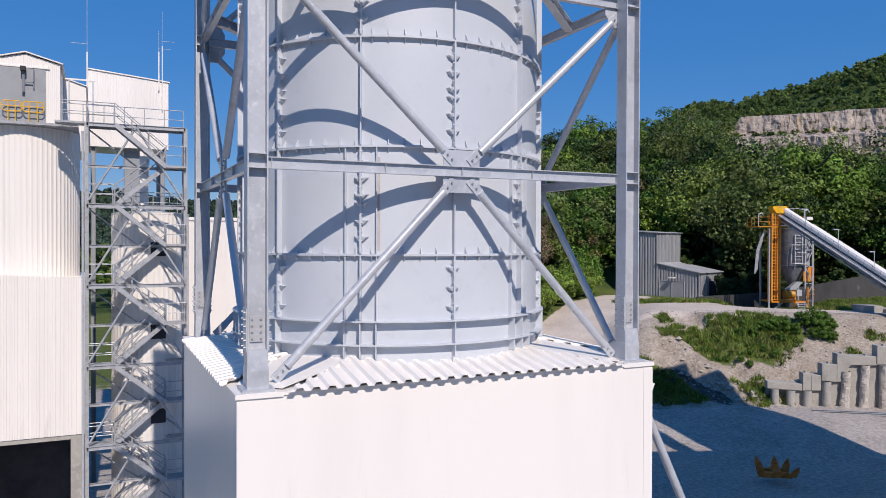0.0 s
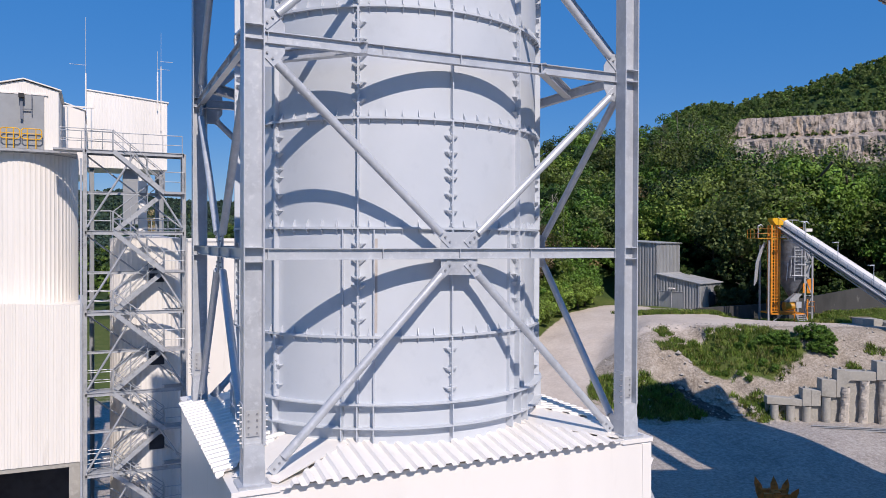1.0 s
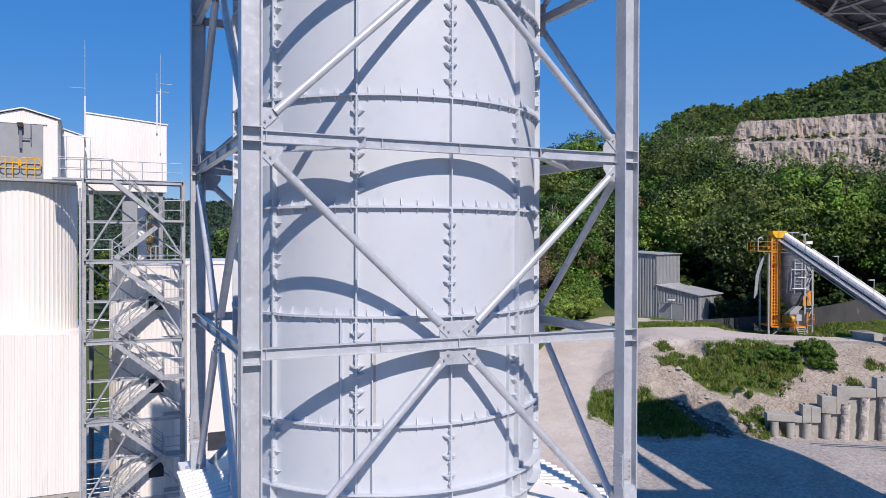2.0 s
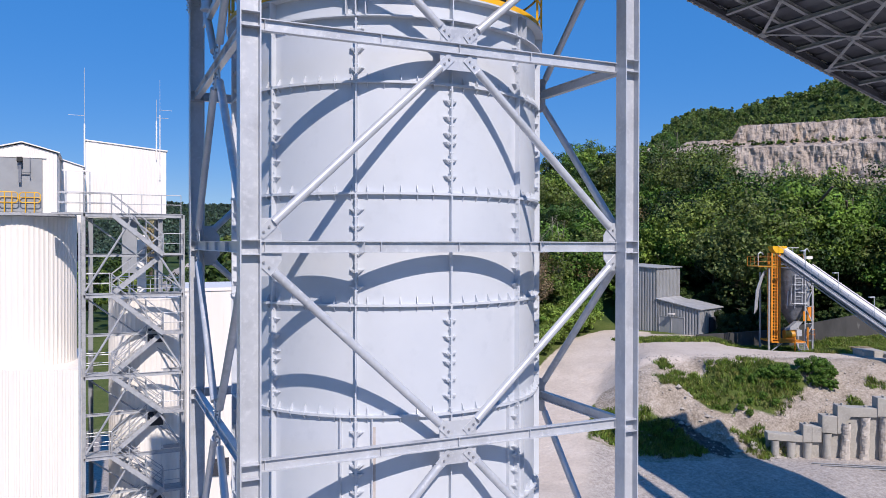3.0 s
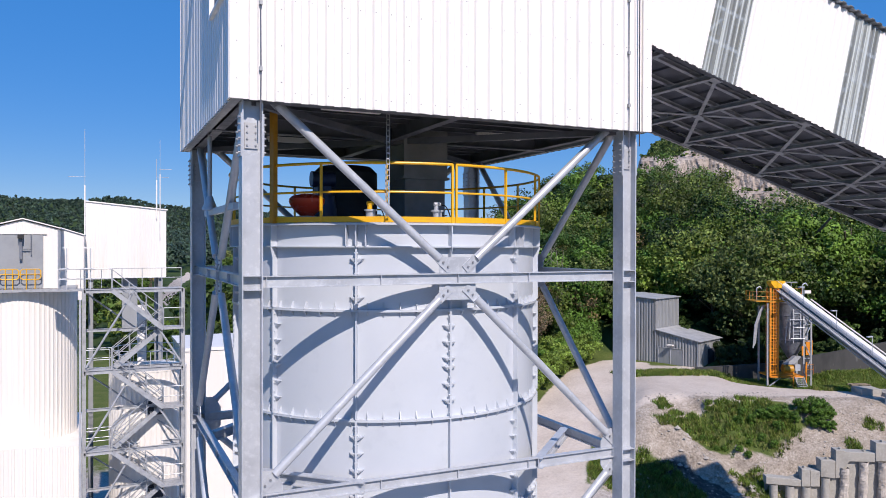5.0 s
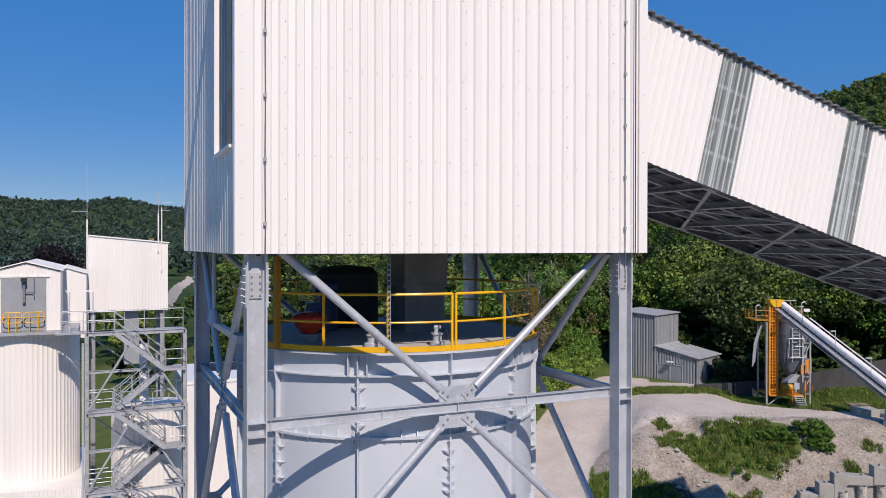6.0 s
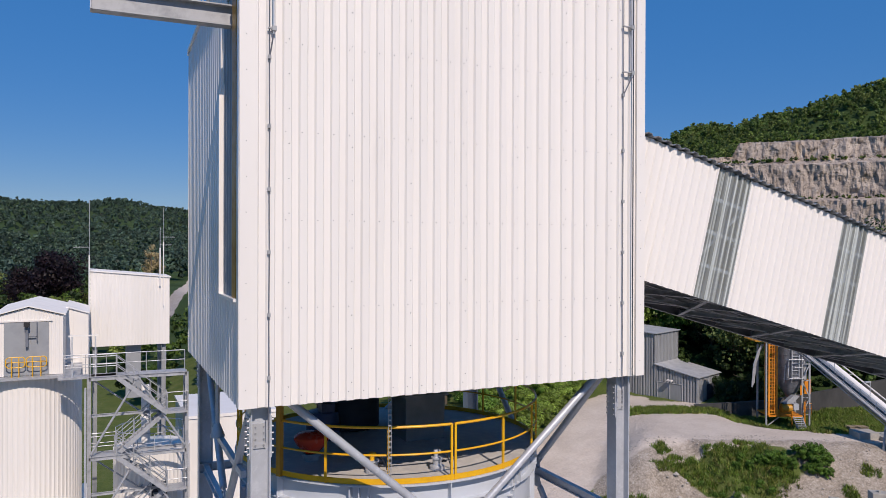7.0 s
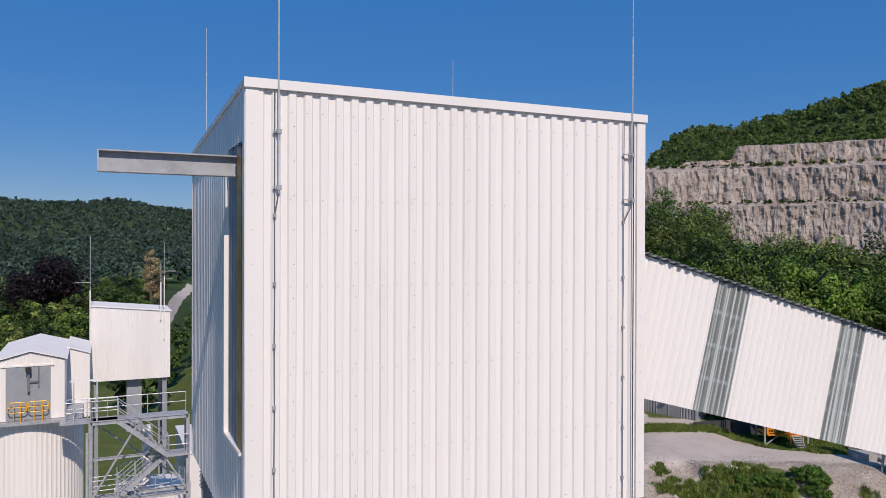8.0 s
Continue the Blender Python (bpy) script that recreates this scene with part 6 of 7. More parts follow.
for s, zt, rough in ((0.35, 2.9, 0.2), (1.82, 2.82, 0.3), (3.3, 2.8, 0.3), (5.04, 3.72, 0.35), (6.68, 4.7, 1.2), (8.4, 5.32, 1.2), (10.1, 5.42, 1.0), (11.6, 5.42, 1.0), (12.9, 5.42, 1.0)):
    g = Geo()
    lean = rng.uniform(-0.08, 0.1) * rough
    tall = int((zt - 0.8) / 0.14)
    for k in range(tall + 1):
        c = wall_at(s + lean * (k / tall - 0.5) * 2, -0.02, 0)
        for q in range(16):
            a = 2 * math.pi * q / 16
            bulge = noise.noise(Vector((math.cos(a) * 1.1 + s * 3, math.sin(a) * 1.1, k * 0.16))) * 0.10
            r = 0.385 + rough * (bulge + rng.uniform(-0.035, 0.035))
            g.v.append((c.x + r * math.cos(a), c.y + r * math.sin(a), 0.8 + (zt - 0.8) * k / tall))
    g.f = [(k * 16 + q, k * 16 + (q + 1) % 16, (k + 1) * 16 + (q + 1) % 16, (k + 1) * 16 + q) for k in range(tall) for q in range(16)]
    part("pillar", g, "stone" if rough > 0.5 else "concrete", retain, "rough cast pillar" if rough > 0.5 else "smooth round pillar", smooth=rough < 0.5)

for k, (s0, n0, L) in enumerate(((3.0, 2.0, 6.5), (3.6, 2.6, 7.5))):
    single("steel_beam", Geo().ibeam(wall_at(s0, n0, 1.35), wall_at(s0 + L, n0 + 0.2, 1.3), 0.2, 0.2), "galv2", "grey steel beam lying on the yard by the wall", "beam", "beams lying by the wall")

# ---- orange grab on the yard ----
grab = thing("orange_grab", (41.8, 37.4, 0.35), "rusty orange steel grab lying on the yard", "grab")


def gp(x, y, z):
    return Vector((41.8, 37.4, 0.4)) + Vector((0.75, -0.40, 0)) * x + Vector((0.40, 0.75, 0)) * y + Vector((0, 0, z))


part("frame", Geo().bar(gp(-1.1, -0.5, 0.3), gp(1.1, -0.5, 0.25), 0.3, 0.35).bar(gp(-1.0, 0.6, 0.3), gp(1.0, 0.6, 0.3), 0.3, 0.35).bar(gp(0, -0.6, 0.4), gp(0, 0.7, 0.4), 0.5, 0.3), "rust", grab)
for x, y, tx, ty, h in ((-1.2, -0.5, -1.75, -0.7, 1.15), (-0.9, 0.6, -1.3, 0.9, 1.3), (0.1, 0.2, 0.0, 0.3, 1.5), (1.0, 0.6, 1.35, 0.8, 1.2), (1.2, -0.5, 1.7, -0.6, 0.9), (0.5, -0.6, 0.6, -1.0, 0.6)):
    g = Geo().add([gp(x - 0.3, y, 0.1), gp(x + 0.3, y, 0.1), gp(x + 0.3, y + 0.12, 0.1), gp(x - 0.3, y + 0.12, 0.1), gp((x + tx) / 2 - 0.28, (y + ty) / 2, h * 0.6), gp((x + tx) / 2 + 0.28, (y + ty) / 2, h * 0.6), gp((x + tx) / 2 + 0.28, (y + ty) / 2 + 0.1, h * 0.6), gp((x + tx) / 2 - 0.28, (y + ty) / 2 + 0.1, h * 0.6), gp(tx, ty, h)],
                 [(0, 1, 2, 3), (0, 1, 5, 4), (1, 2, 6, 5), (2, 3, 7, 6), (3, 0, 4, 7), (4, 5, 8), (5, 6, 8), (6, 7, 8), (7, 4, 8)])
    part("claw", g, "rust", grab, smooth=False)

# ---- quarry cliff ----
def cliff():
    az = np.arange(38.6, 63, 0.065)
    rows = []
    key = [(476, 24), (479, 36), (483, 57), (492, 59.5), (496, 80), (506, 84), (509, 96), (519, 97.5), (530, 78)]
    for (r0, z0), (r1, z1) in zip(key[:-1], key[1:]):
        n = max(3, int(math.hypot(r1 - r0, z1 - z0) / 0.8))
        rows += [(r0 + (r1 - r0) * k / n, z0 + (z1 - z0) * k / n) for k in range(n)]
    g = Geo()
    for a in az:
        w = float(smooth(45.7, 46.3, a))
        lo = float(smooth(38.6, 39.6, a))
        for r, z in rows:
            zz = z if z < 84 or r > 525 else 84 + (z - 84) * (w + (1 - w) * 0.3 * float(smooth(42, 42.8, a)))
            q = Vector((r * math.sin(radians(a)), r * math.cos(radians(a)), zz))
            big = noise.fractal(Vector((q.x * 0.035, q.y * 0.035, zz * 0.02)), 1.0, 2.0, 3)
            fine = noise.fractal(Vector((q.x * 0.16, q.y * 0.16, zz * 0.09 + 5)), 0.9, 2.0, 4)
            face = noise.noise(Vector((q.x * 0.5, q.y * 0.5, zz * 0.3)))
            crag = 1 - abs(noise.noise(Vector((q.x * 0.22, q.y * 0.22, zz * 0.12 + 9)))) * 2
            slab = noise.cell(Vector((q.x * 0.13 + 0.4 * big, q.y * 0.13, zz * 0.22))) * 1.6 + noise.cell(Vector((q.x * 0.34, q.y * 0.34 + fine, zz * 0.5))) * 1.1 + noise.cell(Vector((q.x * 0.8 + face, q.y * 0.8, zz * 0.9))) * 0.6
            gully = noise.fractal(Vector((q.x * 0.28, q.y * 0.28, zz * 0.035)), 0.8, 2.0, 4)
            rr = r + 3.4 * big + 1.5 * fine + 0.7 * face + 0.7 * crag + 0.16 * slab + 1.3 * gully
            zz = 30 + (zz - 30) * (0.35 + 0.65 * lo) + 1.1 * big + 0.9 * fine
            g.v.append((rr * math.sin(radians(a)), rr * math.cos(radians(a)), zz))
    n = len(rows)
    g.f = [(i * n + j, i * n + j + 1, (i + 1) * n + j + 1, (i + 1) * n + j) for i in range(len(az) - 1) for j in range(n - 1)]
    return single("quarry_cliff", g, "rock", "stepped grey-brown quarry rock face with benches", "cliff", kind="structure", angle=24)


cliff()

# ---- vegetation ----
rs = np.random.RandomState(11)


def leaf_mesh(name, centres, radii, per, size, tints, flat=0.62, soft=False):
    """Small leaf-clump faces strewn over the outer shells of lobes. centres (n, 3), radii (n,), per faces each. soft: shaded as one rounded crown."""
    n = len(centres)
    d = rs.normal(size=(n, per, 3))
    d /= np.linalg.norm(d, axis=2, keepdims=True)
    rad = radii[:, None, None] * rs.uniform(0.62, 1.08, size=(n, per, 1))
    p = centres[:, None, :] + d * rad * np.array([1, 1, flat])
    nr = d + rs.normal(scale=0.42, size=d.shape) + np.array([0, 0, 0.2])
    nr /= np.linalg.norm(nr, axis=2, keepdims=True)
    t = np.cross(nr, rs.normal(size=d.shape))
    t /= np.linalg.norm(t, axis=2, keepdims=True)
    b = np.cross(nr, t)
    s = np.broadcast_to(np.asarray(size, float).reshape(-1, 1, 1), (n, 1, 1)) * rs.uniform(0.55, 1.25, size=(n, per, 1))
    q = np.stack([p - t * s * 0.62, p + t * s * 0.45 - b * s * 0.5, p + t * s * 0.45 + b * s * 0.5], axis=2).reshape(-1, 3)
    k = n * per
    me = bpy.data.meshes.new(name)
    me.vertices.add(3 * k)
    me.vertices.foreach_set("co", q.astype(np.float32).ravel())
    me.loops.add(3 * k)
    me.loops.foreach_set("vertex_index", np.arange(3 * k, dtype=np.int32))
    me.polygons.add(k)
    me.polygons.foreach_set("loop_start", np.arange(0, 3 * k, 3, dtype=np.int32))
    me.update(calc_edges=True)
    col = np.ones((n, per * 3, 4), np.float32)
    col[..., :3] = (tints * rs.uniform(0.8, 1.2, size=(n, 1)))[:, None, :]
    me.color_attributes.new("tint", "FLOAT_COLOR", "POINT").data.foreach_set("color", col.ravel())
    me.materials.append(M["leaf"])
    if soft:
        crown = d + 0.35 * nr + np.array([0, 0, 0.45])
        crown /= np.linalg.norm(crown, axis=2, keepdims=True)
        me.normals_split_custom_set_from_vertices(np.repeat(crown.reshape(-1, 3), 3, axis=0).tolist())
    return me


def tint_of(kind, n, each=1):
    """One green for each of n plants, repeated for its lobes."""
    p = np.array(GREENS[kind])
    c = p[rs.randint(0, len(p), n)] * rs.uniform(0.58, 1.36, size=(n, 1))
    return np.repeat(c, each, axis=0)


def lobes(pos, h, r, count, base=0.35):
    """Lobes of the crowns of trees at pos (n, 3) with heights h and crown radii r."""
    n = len(pos)
    d = rs.normal(size=(n, count, 3))
    d /= np.linalg.norm(d, axis=2, keepdims=True)
    d *= rs.uniform(0.3, 0.9, size=(n, count, 1))
    cz_ = (h * (1 + base) / 2)[:, None]
    half = (h * (1 - base) / 2)[:, None]
    c = np.stack([pos[:, None, 0] + d[..., 0] * r[:, None], pos[:, None, 1] + d[..., 1] * r[:, None], pos[:, None, 2] + cz_ + d[..., 2] * half], -1)
    rad = r[:, None] * rs.uniform(0.24, 0.44, size=(n, count))
    return c.reshape(-1, 3), rad.reshape(-1)


def strewn(n, r0, r1, a0, a1):
    r = np.sqrt(rs.uniform(r0 ** 2, r1 ** 2, n))
    a = np.radians(rs.uniform(a0, a1, n))
    return r * np.sin(a), r * np.cos(a)


def woods(name, label, n, r0, r1, a0, a1, hh, count, per, size, kind="mixed", keep=None, slim=(0.24, 0.38), soft=False):
    """Many trees as one mesh: spread over a sector round the plant, standing on the ground."""
    x, y = strewn(n, r0, r1, a0, a1)
    ok = np.ones(n, bool) if keep is None else keep(x, y)
    x, y = x[ok], y[ok]
    h = rs.uniform(*hh, size=len(x))
    r = h * rs.uniform(*slim, size=len(x))
    pos = np.stack([x, y, height(x, y)], -1)
    c, rad = lobes(pos, h, r, count, 0.15)
    ob = new(name, leaf_mesh(name, c, rad, per, size, tint_of(kind, len(x), count), soft=soft))
    return tagged(ob, label, "trees", kind="stuff")


def free(x, y):
    """Kept clear of the terrace, its buildings, the road and the cliff."""
    s = (y - toe(x)) * 0.84
    d, _ = road_at(x, y)
    r, a = np.hypot(x, y), np.degrees(np.arctan2(x, y))
    clear = (d > 8) & (s > 29) & ~((np.abs(x - 71) < 11) & (np.abs(y - 81) < 12)) & ~((np.abs(x - 80) < 18) & (y < 74)) & ~((r > 468) & (r < 522) & (a > 39))
    return clear


def valley(x, y):
    a, r = np.degrees(np.arctan2(x, y)), np.hypot(x, y)
    return (np.hypot(x - 2, y - 50) > 62) & ~((a > 4.0) & (a < 8.2) & (r > 190) & (r < 460)) & ~((x > -12) & (x < 3) & (r < 190))


def verge(x, y):
    """The scrubby strip behind the shed and the loading plant."""
    s = (y - toe(x)) * 0.84
    d, _ = road_at(x, y)
    return (s > 22.5) & (s < 46) & (d > 6.5) & (np.hypot(x - 67, y - 84) > 8.5) & (np.hypot(x - 72, y - 77) > 7.5) & (np.hypot(x - 76, y - 67) > 7) & ~((y < 72.2 - 0.47 * (x - 76.5)) & (x > 72))


def roadside(x, y):
    d, _ = road_at(x, y)
    left = y > np.interp(x, ROAD[:, 0], ROAD[:, 1])
    return (d > 3.7) & left & ((y - toe(x)) * 0.84 > 12) & (np.hypot(x - 69, y - 86) > 7)


# scrub whose dark greens stand in for the shade under the trees
woods("terrace_scrub", "dense scrub in dark greens for the shade behind shed and plant", 620, 80, 135, 30, 60, (2, 5.5), 6, 90, 0.34, "dark", verge)
woods("hillside_trees", "dense mixed broadleaf trees on the lower hillside", 205, 104, 172, 29, 42.3, (8, 15), 24, 80, 0.40, "mixed", free)
woods("hillside_trees", "tall leafy trees below the quarry", 165, 100, 150, 42.5, 60, (15, 21.5), 26, 84, 0.40, "mixed", free)
woods("roadside_scrub", "light green scrub and young trees along the gravel road", 430, 80, 138, 26, 39, (1.8, 5.5), 7, 60, 0.35, "fresh", roadside)
woods("airy_trees", "thin-crowned tall trees on the knoll", 40, 140, 172, 37.5, 45.5, (13, 17), 20, 60, 0.35, "mixed", free, (0.2, 0.27))
# dark leaf colour gives the gaps between crowns their shade
woods("hillside_underwood", "underwood in dark greens for the shade between hillside trees", 330, 98, 190, 29, 60, (4, 7), 7, 40, 0.55, "dark", free)
woods("bare_trees", "half-bare brownish trees among the green ones", 46, 104, 175, 29, 60, (8, 14), 14, 60, 0.3, "dry", free)
woods("upper_trees", "mixed trees on the slope below the quarry", 430, 180, 462, 28, 60, (4, 8.5), 10, 36, 0.84, "mixed", free)
woods("ridge_scrub", "low scrub on the slope above the quarry", 2400, 520, 660, 38, 58, (2.5, 5.5), 4, 14, 1.0, "ridge", None)
woods("ridge_trees", "mixed wood above the quarry", 900, 540, 680, 29, 58, (3.5, 7), 10, 22, 0.95, "ridge", None)
woods("ridge_trees", "mixed wood along the hill ridge", 560, 590, 710, 29, 58, (6, 9.5), 11, 22, 1.05, "ridge", None)
woods("valley_trees", "mixed broadleaf trees on the valley floor", 300, 110, 460, -10, 26, (9, 17), 14, 44, 0.82, "valley", valley)
woods("valley_trees", "dark broadleaf trees on the valley floor", 400, 110, 460, -10, 26, (9, 18), 11, 30, 1.1, "dark", valley)
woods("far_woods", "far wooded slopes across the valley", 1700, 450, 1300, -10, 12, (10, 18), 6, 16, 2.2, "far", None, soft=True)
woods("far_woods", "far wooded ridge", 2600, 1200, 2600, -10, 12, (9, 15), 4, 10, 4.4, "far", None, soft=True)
woods("far_woods", "far wooded slopes behind the plant", 700, 450, 1500, 12, 30, (9, 16), 4, 16, 4.0, "dark", None)


def pale_stems():
    """Bare pale stems with a few branches, standing among the airy trees on the knoll and by the road."""
    g = Geo()
    x1, y1 = strewn(46, 142, 182, 37.5, 45.5)
    x2, y2 = strewn(16, 100, 116, 30.2, 33.5)
    for x, y in zip(np.concatenate([x1, x2]), np.concatenate([y1, y2])):
        z, h = float(height(x, y)), rs.uniform(9, 16)
        p = Vector((x, y, z - 0.3))
        top = p + Vector((rs.uniform(-1.2, 1.2), rs.uniform(-1, 1), h))
        mid_ = p.lerp(top, 0.5) + Vector((rs.uniform(-0.4, 0.4), 0, 0))
        g.tube(p, mid_, 0.07, 5).tube(mid_, top, 0.045, 4)
        for _ in range(7):
            q = p.lerp(top, rs.uniform(0.35, 0.95))
            a = rs.uniform(0, 6.28)
            g.tube(q, q + Vector((math.cos(a), math.sin(a), 1.1)) * rs.uniform(0.8, 2.0), 0.03, 3)
    single("bare_stems", g, "pale_bark", "pale bare tree stems on the knoll", "trees", kind="stuff")


pale_stems()


def bench_scrub():
    """Low scrub on the quarry's benches."""
    a = rs.uniform(39.5, 63, 500)
    k = rs.randint(0, 3, 500)
    r = np.array([489.0, 502.5, 515.0])[k] + rs.uniform(-2.5, 2.5, 500)
    z = np.array([58.5, 82.5, 97.0])[k] - np.where((k == 2) & (a < 44), 13, 0)
    pos = np.stack([r * np.sin(np.radians(a)), r * np.cos(np.radians(a)), z], -1)
    h = rs.uniform(1.2, 4.0, 500) * np.where(rs.uniform(size=500) < 0.6, 0.6, 1)
    c, rad = lobes(pos, h, h * 0.6, 4, 0.1)
    tagged(new("bench_scrub", leaf_mesh("bench_scrub", c, rad, 22, 0.7, tint_of("mixed", 500, 4))), "low scrub growing on the quarry benches", "shrubs", kind="stuff")


bench_scrub()

# single trees and bushes beside the road and on the bank
def tree(name, h, r, count, per, size, mat, label, category, limbs=5, base=0.3, clump=1.0):
    """A tree at the origin: tapered trunk with limbs, and a crown of leaf clumps."""
    t = thing(name, (0, 0, 0), label, category)
    g = Geo()
    lean = Vector((rs.uniform(-0.05, 0.05) * h, rs.uniform(-0.05, 0.05) * h, 0))
    n = 6
    rad = [0.028 * h * (1 - 0.8 * k / n) for k in range(n + 1)]
    for k in range(n + 1):
        for q in range(8):
            a = 2 * math.pi * q / 8
            c = lean * (k / n) ** 2
            g.v.append((c.x + rad[k] * math.cos(a), c.y + rad[k] * math.sin(a), h * 0.8 * k / n - 0.3))
    g.f = [(k * 8 + q, k * 8 + (q + 1) % 8, (k + 1) * 8 + (q + 1) % 8, (k + 1) * 8 + q) for k in range(n) for q in range(8)]
    part("trunk", g, "bark", t)
    for i in range(limbs):
        a, z = rs.uniform(0, 6.28), h * rs.uniform(0.25, 0.6)
        o = Vector((0, 0, z))
        part("limb", Geo().tube(o, o + Vector((math.cos(a) * r * 0.8, math.sin(a) * r * 0.8, h * 0.18)), 0.008 * h, 6), "bark", t)
    c, rd = lobes(np.zeros((1, 3)), np.array([h]), np.array([r]), count, base)
    cr = new("crown", leaf_mesh("crown", c, rd * clump * rs.uniform(0.7, 1.3, size=len(rd)), per, size, tint_of(mat, 1, count) * rs.uniform(0.75, 1.25, size=(count, 1)), 0.9))
    cr.parent = t
    return t


def planted(first, spots):
    for i, (x, y, s) in enumerate(spots):
        m = Matrix.Translation((x, y, float(height(x, y)) - 0.1)) @ Matrix.Rotation(rs.uniform(0, 6.28), 4, "Z")
        ob = first if i == 0 else copy_thing(first, Matrix())
        ob.location = m.translation
        ob.rotation_euler = (0, 0, rs.uniform(0, 6.28))
        ob.scale = (s, s, s * rs.uniform(0.9, 1.1))


big = tree("broadleaf_tree", 9.0, 3.4, 22, 270, 0.31, "fresh", "leafy green broadleaf tree beside the gravel road", "tree")
planted(big, [(49, 88, 1.0), (43, 81, 0.85), (46, 95, 1.2), (38, 76, 0.7), (41, 90, 1.0), (35, 84, 1.1), (55, 96, 1.0), (52, 104, 1.3), (60, 101, 1.1), (33, 72, 0.7), (66, 102, 1.2), (74, 100, 1.1), (81, 94, 1.2), (59.5, 88, 0.55), (62, 91, 0.65), (56.5, 86, 0.45), (63.6, 89.6, 0.6), (53.5, 83.5, 0.4), (88, 88, 1.3), (95, 80, 1.2), (90, 96, 1.3)])
young = tree("young_tree", 4.2, 2.0, 26, 190, 0.2, "fresh", "bushy young tree at the edge of the gravel road", "tree", limbs=4, base=0.03, clump=0.8)
planted(young, [(40, 70.8, 0.8), (42, 73, 0.85), (44, 75.2, 0.9), (46, 77, 0.9), (48, 78.6, 0.95), (50.2, 80.2, 1.0), (52.4, 81.8, 1.0), (54.6, 83.2, 1.0), (57, 84.6, 1.0), (59.2, 86, 1.05), (61.4, 87.4, 1.1), (45, 79.8, 1.1), (47.6, 81.6, 1.1), (50.2, 83.2, 1.2), (53, 85, 1.2), (55.8, 87, 1.2), (58.4, 89, 1.2), (41.5, 76.5, 1.0)])
dk = tree("dark_tree", 10.0, 3.6, 22, 270, 0.31, "dark", "dark green broadleaf tree at the foot of the hill", "tree")
planted(dk, [(84, 86, 1.0), (91, 80, 1.0), (98, 74, 1.1), (86, 98, 1.2), (79, 103, 1.2), (68, 108, 1.2), (58, 108, 1.1), (45, 102, 1.1), (103, 66, 1.0), (100, 88, 1.2)])
ash = tree("ash_tree", 21.0, 5.2, 34, 330, 0.4, "fresh", "tall bright green ash tree below the quarry", "tree", base=0.2)
planted(ash, [(92, 76.5, 1.12), (97.5, 74, 0.95)])
beech = tree("copper_beech", 14.0, 7.5, 30, 300, 0.45, "purple", "broad dark purple copper beech tree in the valley", "tree")
planted(beech, [(-17, 322, 1.9), (-25, 330, 1.4)])
thicket = tree("dry_thicket", 11.0, 3.6, 34, 170, 0.17, "dry", "half-bare brown thicket of tall thin trees beside the road", "tree", limbs=9, base=0.1, clump=0.9)
planted(thicket, [(50.5, 85.5, 1.0), (54, 90, 1.15), (47.5, 84, 0.8)])
bare = tree("dry_tree", 17.0, 2.4, 34, 160, 0.22, "dry", "tall half-dead brown tree in the valley", "tree", base=0.1)
planted(bare, [(19.0, 325, 1.65), (22, 329, 1.3)])
bush = tree("bush", 2.9, 1.5, 44, 110, 0.15, "fresh", "dense green bush on the stony bank", "bush", limbs=3, base=0.02, clump=0.62)
planted(bush, [(66.4, 54.0, 0.95), (67.1, 53.4, 0.8), (65.6, 54.8, 0.7), (66.0, 53.0, 0.62), (67.6, 54.4, 0.55), (65.4, 53.6, 0.5), (62.6, 56.0, 0.6), (63.4, 55.4, 0.66), (61.8, 56.6, 0.52), (62.4, 55.0, 0.45), (64.2, 54.6, 0.5), (60.6, 56.8, 0.4), (60.4, 55.4, 0.36), (58.4, 55.2, 0.32), (59.4, 57.4, 0.38), (61.0, 54.4, 0.34), (57.2, 57.2, 0.28), (55.6, 58.6, 0.24), (56.4, 57.4, 0.24), (45.8, 59.2, 0.26), (48.4, 57.4, 0.36), (49.0, 56.4, 0.4), (49.4, 55.2, 0.34), (44.4, 59.6, 0.24), (57.6, 52.6, 0.28), (68.0, 53.4, 0.45), (66.8, 52.4, 0.5), (58.0, 56.0, 0.3), (59.2, 55.8, 0.3), (60.2, 57.8, 0.35), (54.4, 59.4, 0.22)])


# added shrubs; their dark green stands in for shade on the ground
shrub = tree("dark_shrub", 3.4, 1.9, 14, 380, 0.17, "dark", "dark green shrub filling the shade behind shed and loading plant", "bush", limbs=3, base=0.05)
planted(shrub, [(76.2, 75.6, 0.8), (75.2, 74.6, 0.6), (76.8, 74.2, 1.0), (78.6, 73.8, 1.1), (80.2, 72.6, 1.0), (81.6, 71.4, 0.9), (79.8, 75.2, 1.2), (77.0, 76.8, 1.1), (83.0, 71.4, 1.0), (72.4, 71.6, 0.3), (84.6, 69.4, 0.8)])


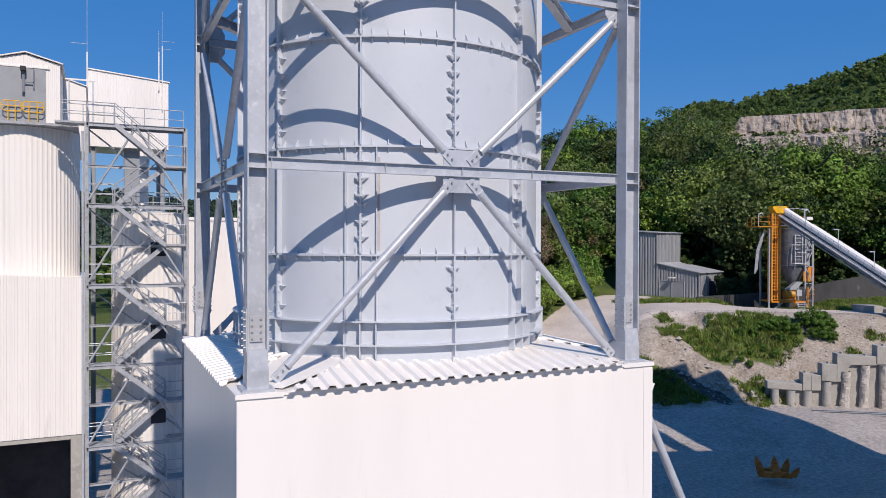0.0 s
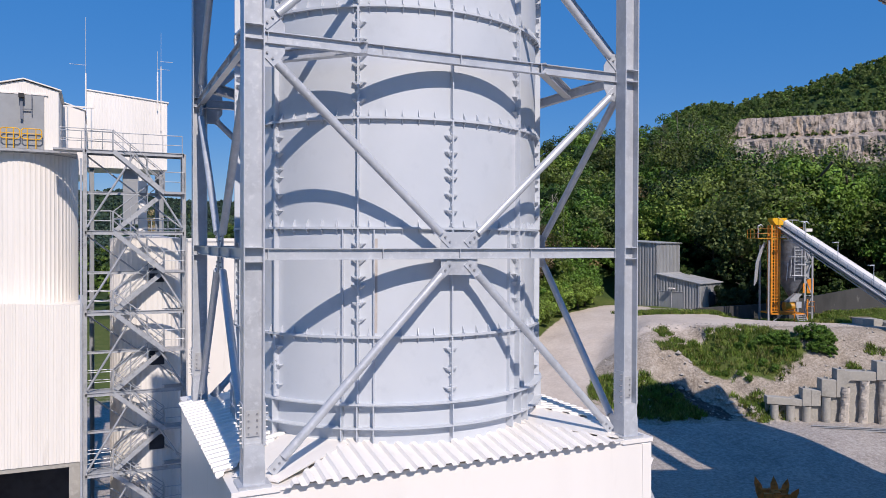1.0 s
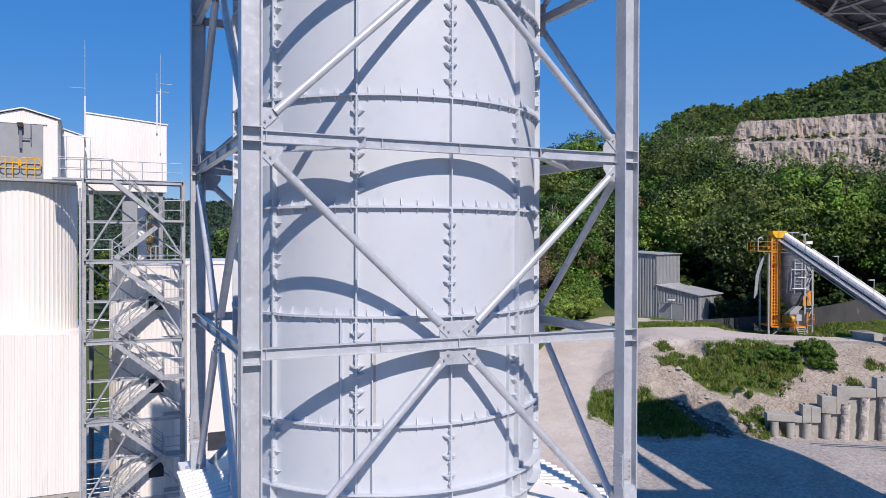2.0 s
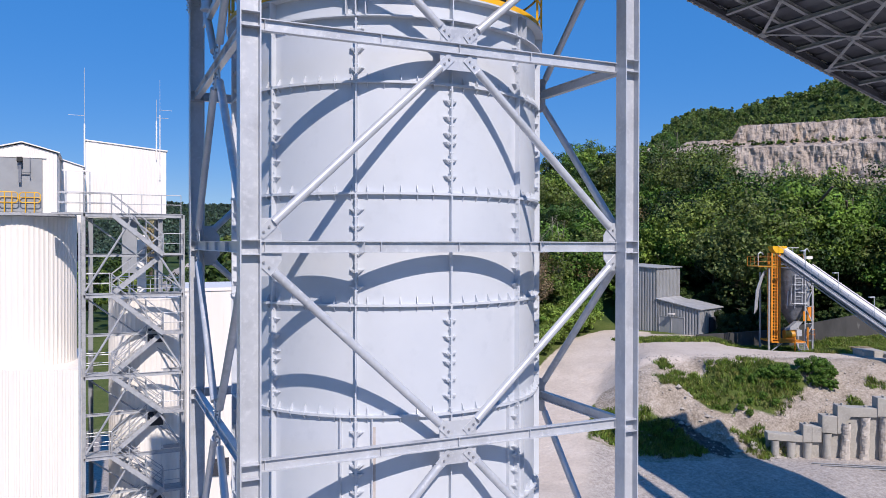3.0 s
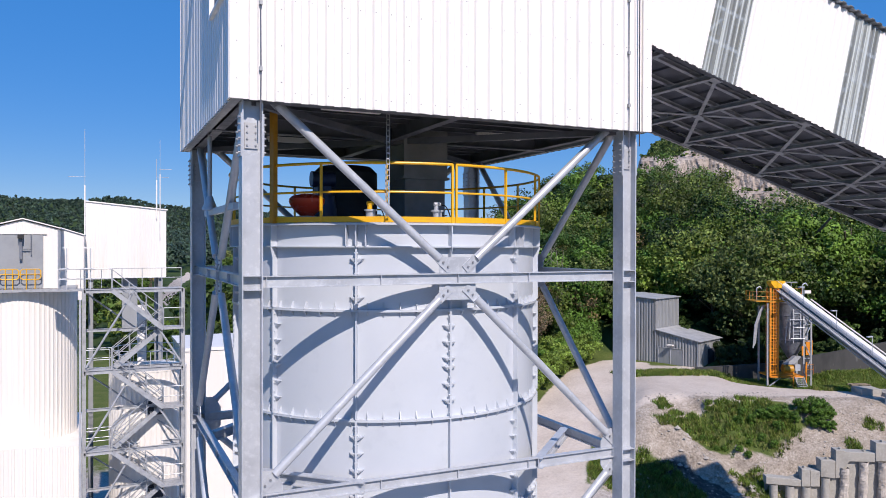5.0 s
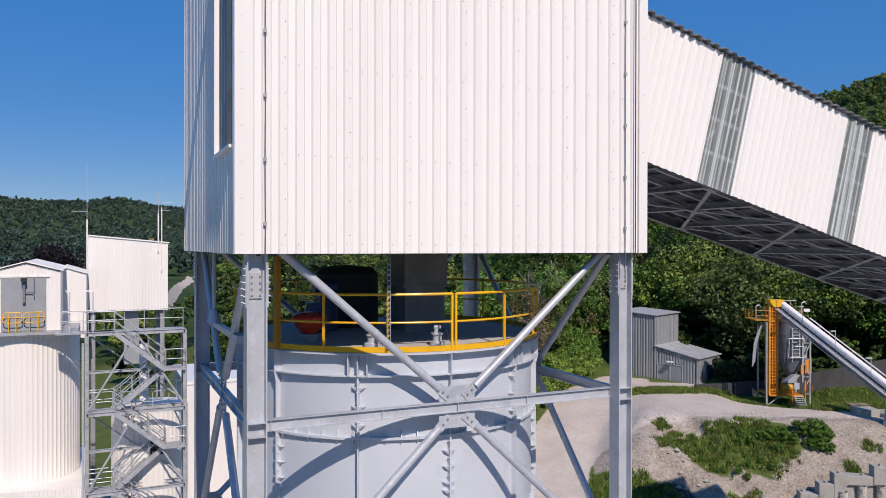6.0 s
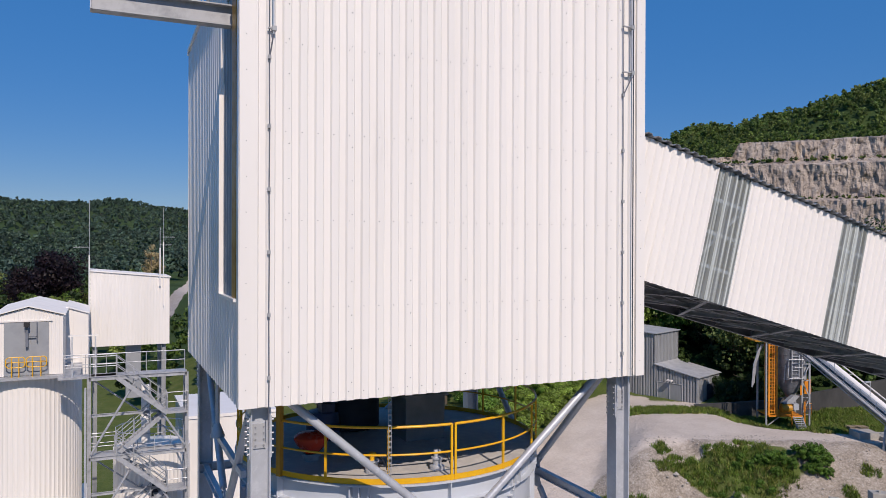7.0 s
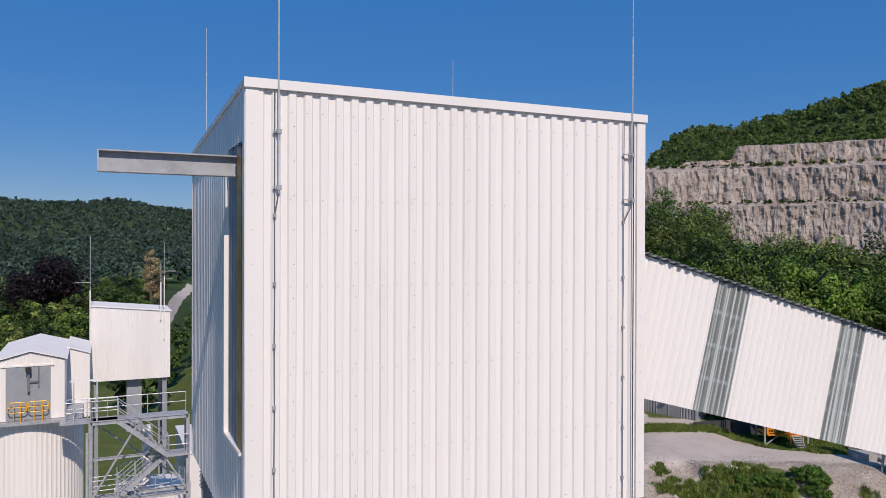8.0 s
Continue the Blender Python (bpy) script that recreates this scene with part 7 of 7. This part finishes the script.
def grass_tufts():
    """Grass on the bank, along the terrace and round the shed."""
    n = 42000
    x, y = rs.uniform(36, 90, n), rs.uniform(44, 92, n)
    s = (y - toe(x)) * 0.84
    d, _ = road_at(x, y)
    patch = wave(x, y, 2.6, 5) + 0.3 * wave(x, y, 0.9, 1)
    bank = (s > grass_foot(x) + 1.1 * wave(x, y, 1.9, 4) + rs.normal(scale=0.35, size=n)) & (s < 8.2 + 0.5 * wave(x, y, 1.2, 2)) & (x > 51.5) & (x < 64) & (patch > -0.6)
    low, along = scarp(x, y)
    bank |= (np.abs(low + 0.9) < 0.8) & (along > 0.1) & (along < 1.0) & (patch > 0.15)
    low = (s > 0.8 + 0.6 * wave(x, y, 1.3, 2)) & (s < 5.6 + 0.7 * wave(x, y, 1.6, 7)) & (x > 41) & (x < 51) & (d > 3.9) & (patch > -0.6)
    foot = (s > -0.2) & (s < 3.0) & (x > 55.6) & (x < 58.8) & (patch > -0.4)
    edge_ = (s > 21.5) & (s < 25) & (x > 60) & (patch > -0.9)
    slope_ = (x > 73) & (s > 13) & (s < 26)
    ok = bank | slope_ | low | foot | edge_ | ((s > 2) & (s < 11) & (patch > 0.62) & (d > 4.5))
    x, y = x[ok], y[ok]
    k, per = len(x), 16
    c = np.stack([x, y, height(x, y) - 0.03], -1)[:, None, :] + rs.normal(scale=(0.16, 0.16, 0.0), size=(k, per, 3))
    a = rs.uniform(0, 2 * np.pi, (k, per))
    w = 0.05 * np.stack([np.cos(a), np.sin(a), 0 * a], -1)
    h = np.stack([rs.normal(scale=0.16, size=(k, per)), rs.normal(scale=0.16, size=(k, per)), rs.uniform(0.2, 0.55, (k, per))], -1)
    q = np.stack([c - w, c + w, c + h], axis=2).reshape(-1, 3)
    m = k * per
    me = bpy.data.meshes.new("grass_tufts")
    me.vertices.add(3 * m)
    me.vertices.foreach_set("co", q.astype(np.float32).ravel())
    me.loops.add(3 * m)
    me.loops.foreach_set("vertex_index", np.arange(3 * m, dtype=np.int32))
    me.polygons.add(m)
    me.polygons.foreach_set("loop_start", np.arange(0, 3 * m, 3, dtype=np.int32))
    me.update(calc_edges=True)
    col = np.ones((k, per * 3, 4), np.float32)
    col[..., :3] = tint_of("grass", k)[:, None, :]
    me.color_attributes.new("tint", "FLOAT_COLOR", "POINT").data.foreach_set("color", col.ravel())
    me.materials.append(M["leaf"])
    tagged(new("grass_tufts", me), "rough green grass on the bank and verges", "grass", kind="stuff")


grass_tufts()


def rubble():
    """Loose stones on the bank and along the terrace edge."""
    x, y = rs.uniform(36, 74, 9000), rs.uniform(40, 70, 9000)
    s = (y - toe(x)) * 0.84
    d, _ = road_at(x, y)
    low, along = scarp(x, y)
    crest = (np.abs(low - 0.4) < 1.3) & (along > -0.1) & (along < 1.05)
    ok = (s > -6) & (s < 11.5) & (d > 3.9) & ((wave(x, y, 2.1, 8) > np.where(s < -0.5, 0.35, -0.1)) | crest) & (crest | ~((s > grass_foot(x) - 0.6) & (s < 8.6) & (x > 51) & (x < 65)))
    g = Geo()
    ico = [Vector(v) for v in ((0, 0, 1), (0.9, 0, 0.1), (0.2, 0.9, 0), (-0.8, 0.4, 0.1), (-0.6, -0.7, 0), (0.4, -0.9, 0.1), (0, 0, -0.8))]
    for a, b, big_ in zip(x[ok], y[ok], crest[ok]):
        k = 0.05 + (0.36 if big_ else 0.15) * rs.uniform() ** 4
        z = float(height(a, b))
        g.add([Vector((a, b, z + k * 0.05)) + Vector((v.x * k * rs.uniform(0.7, 1.3), v.y * k * rs.uniform(0.7, 1.3), v.z * k * rs.uniform(0.5, 0.9))) for v in ico],
              [(0, 1, 2), (0, 2, 3), (0, 3, 4), (0, 4, 5), (0, 5, 1), (6, 2, 1), (6, 3, 2), (6, 4, 3), (6, 5, 4), (6, 1, 5)])
    single("rubble", g, "stone", "loose pale stones on the bank", "stones", kind="stuff", smooth=False)


rubble()
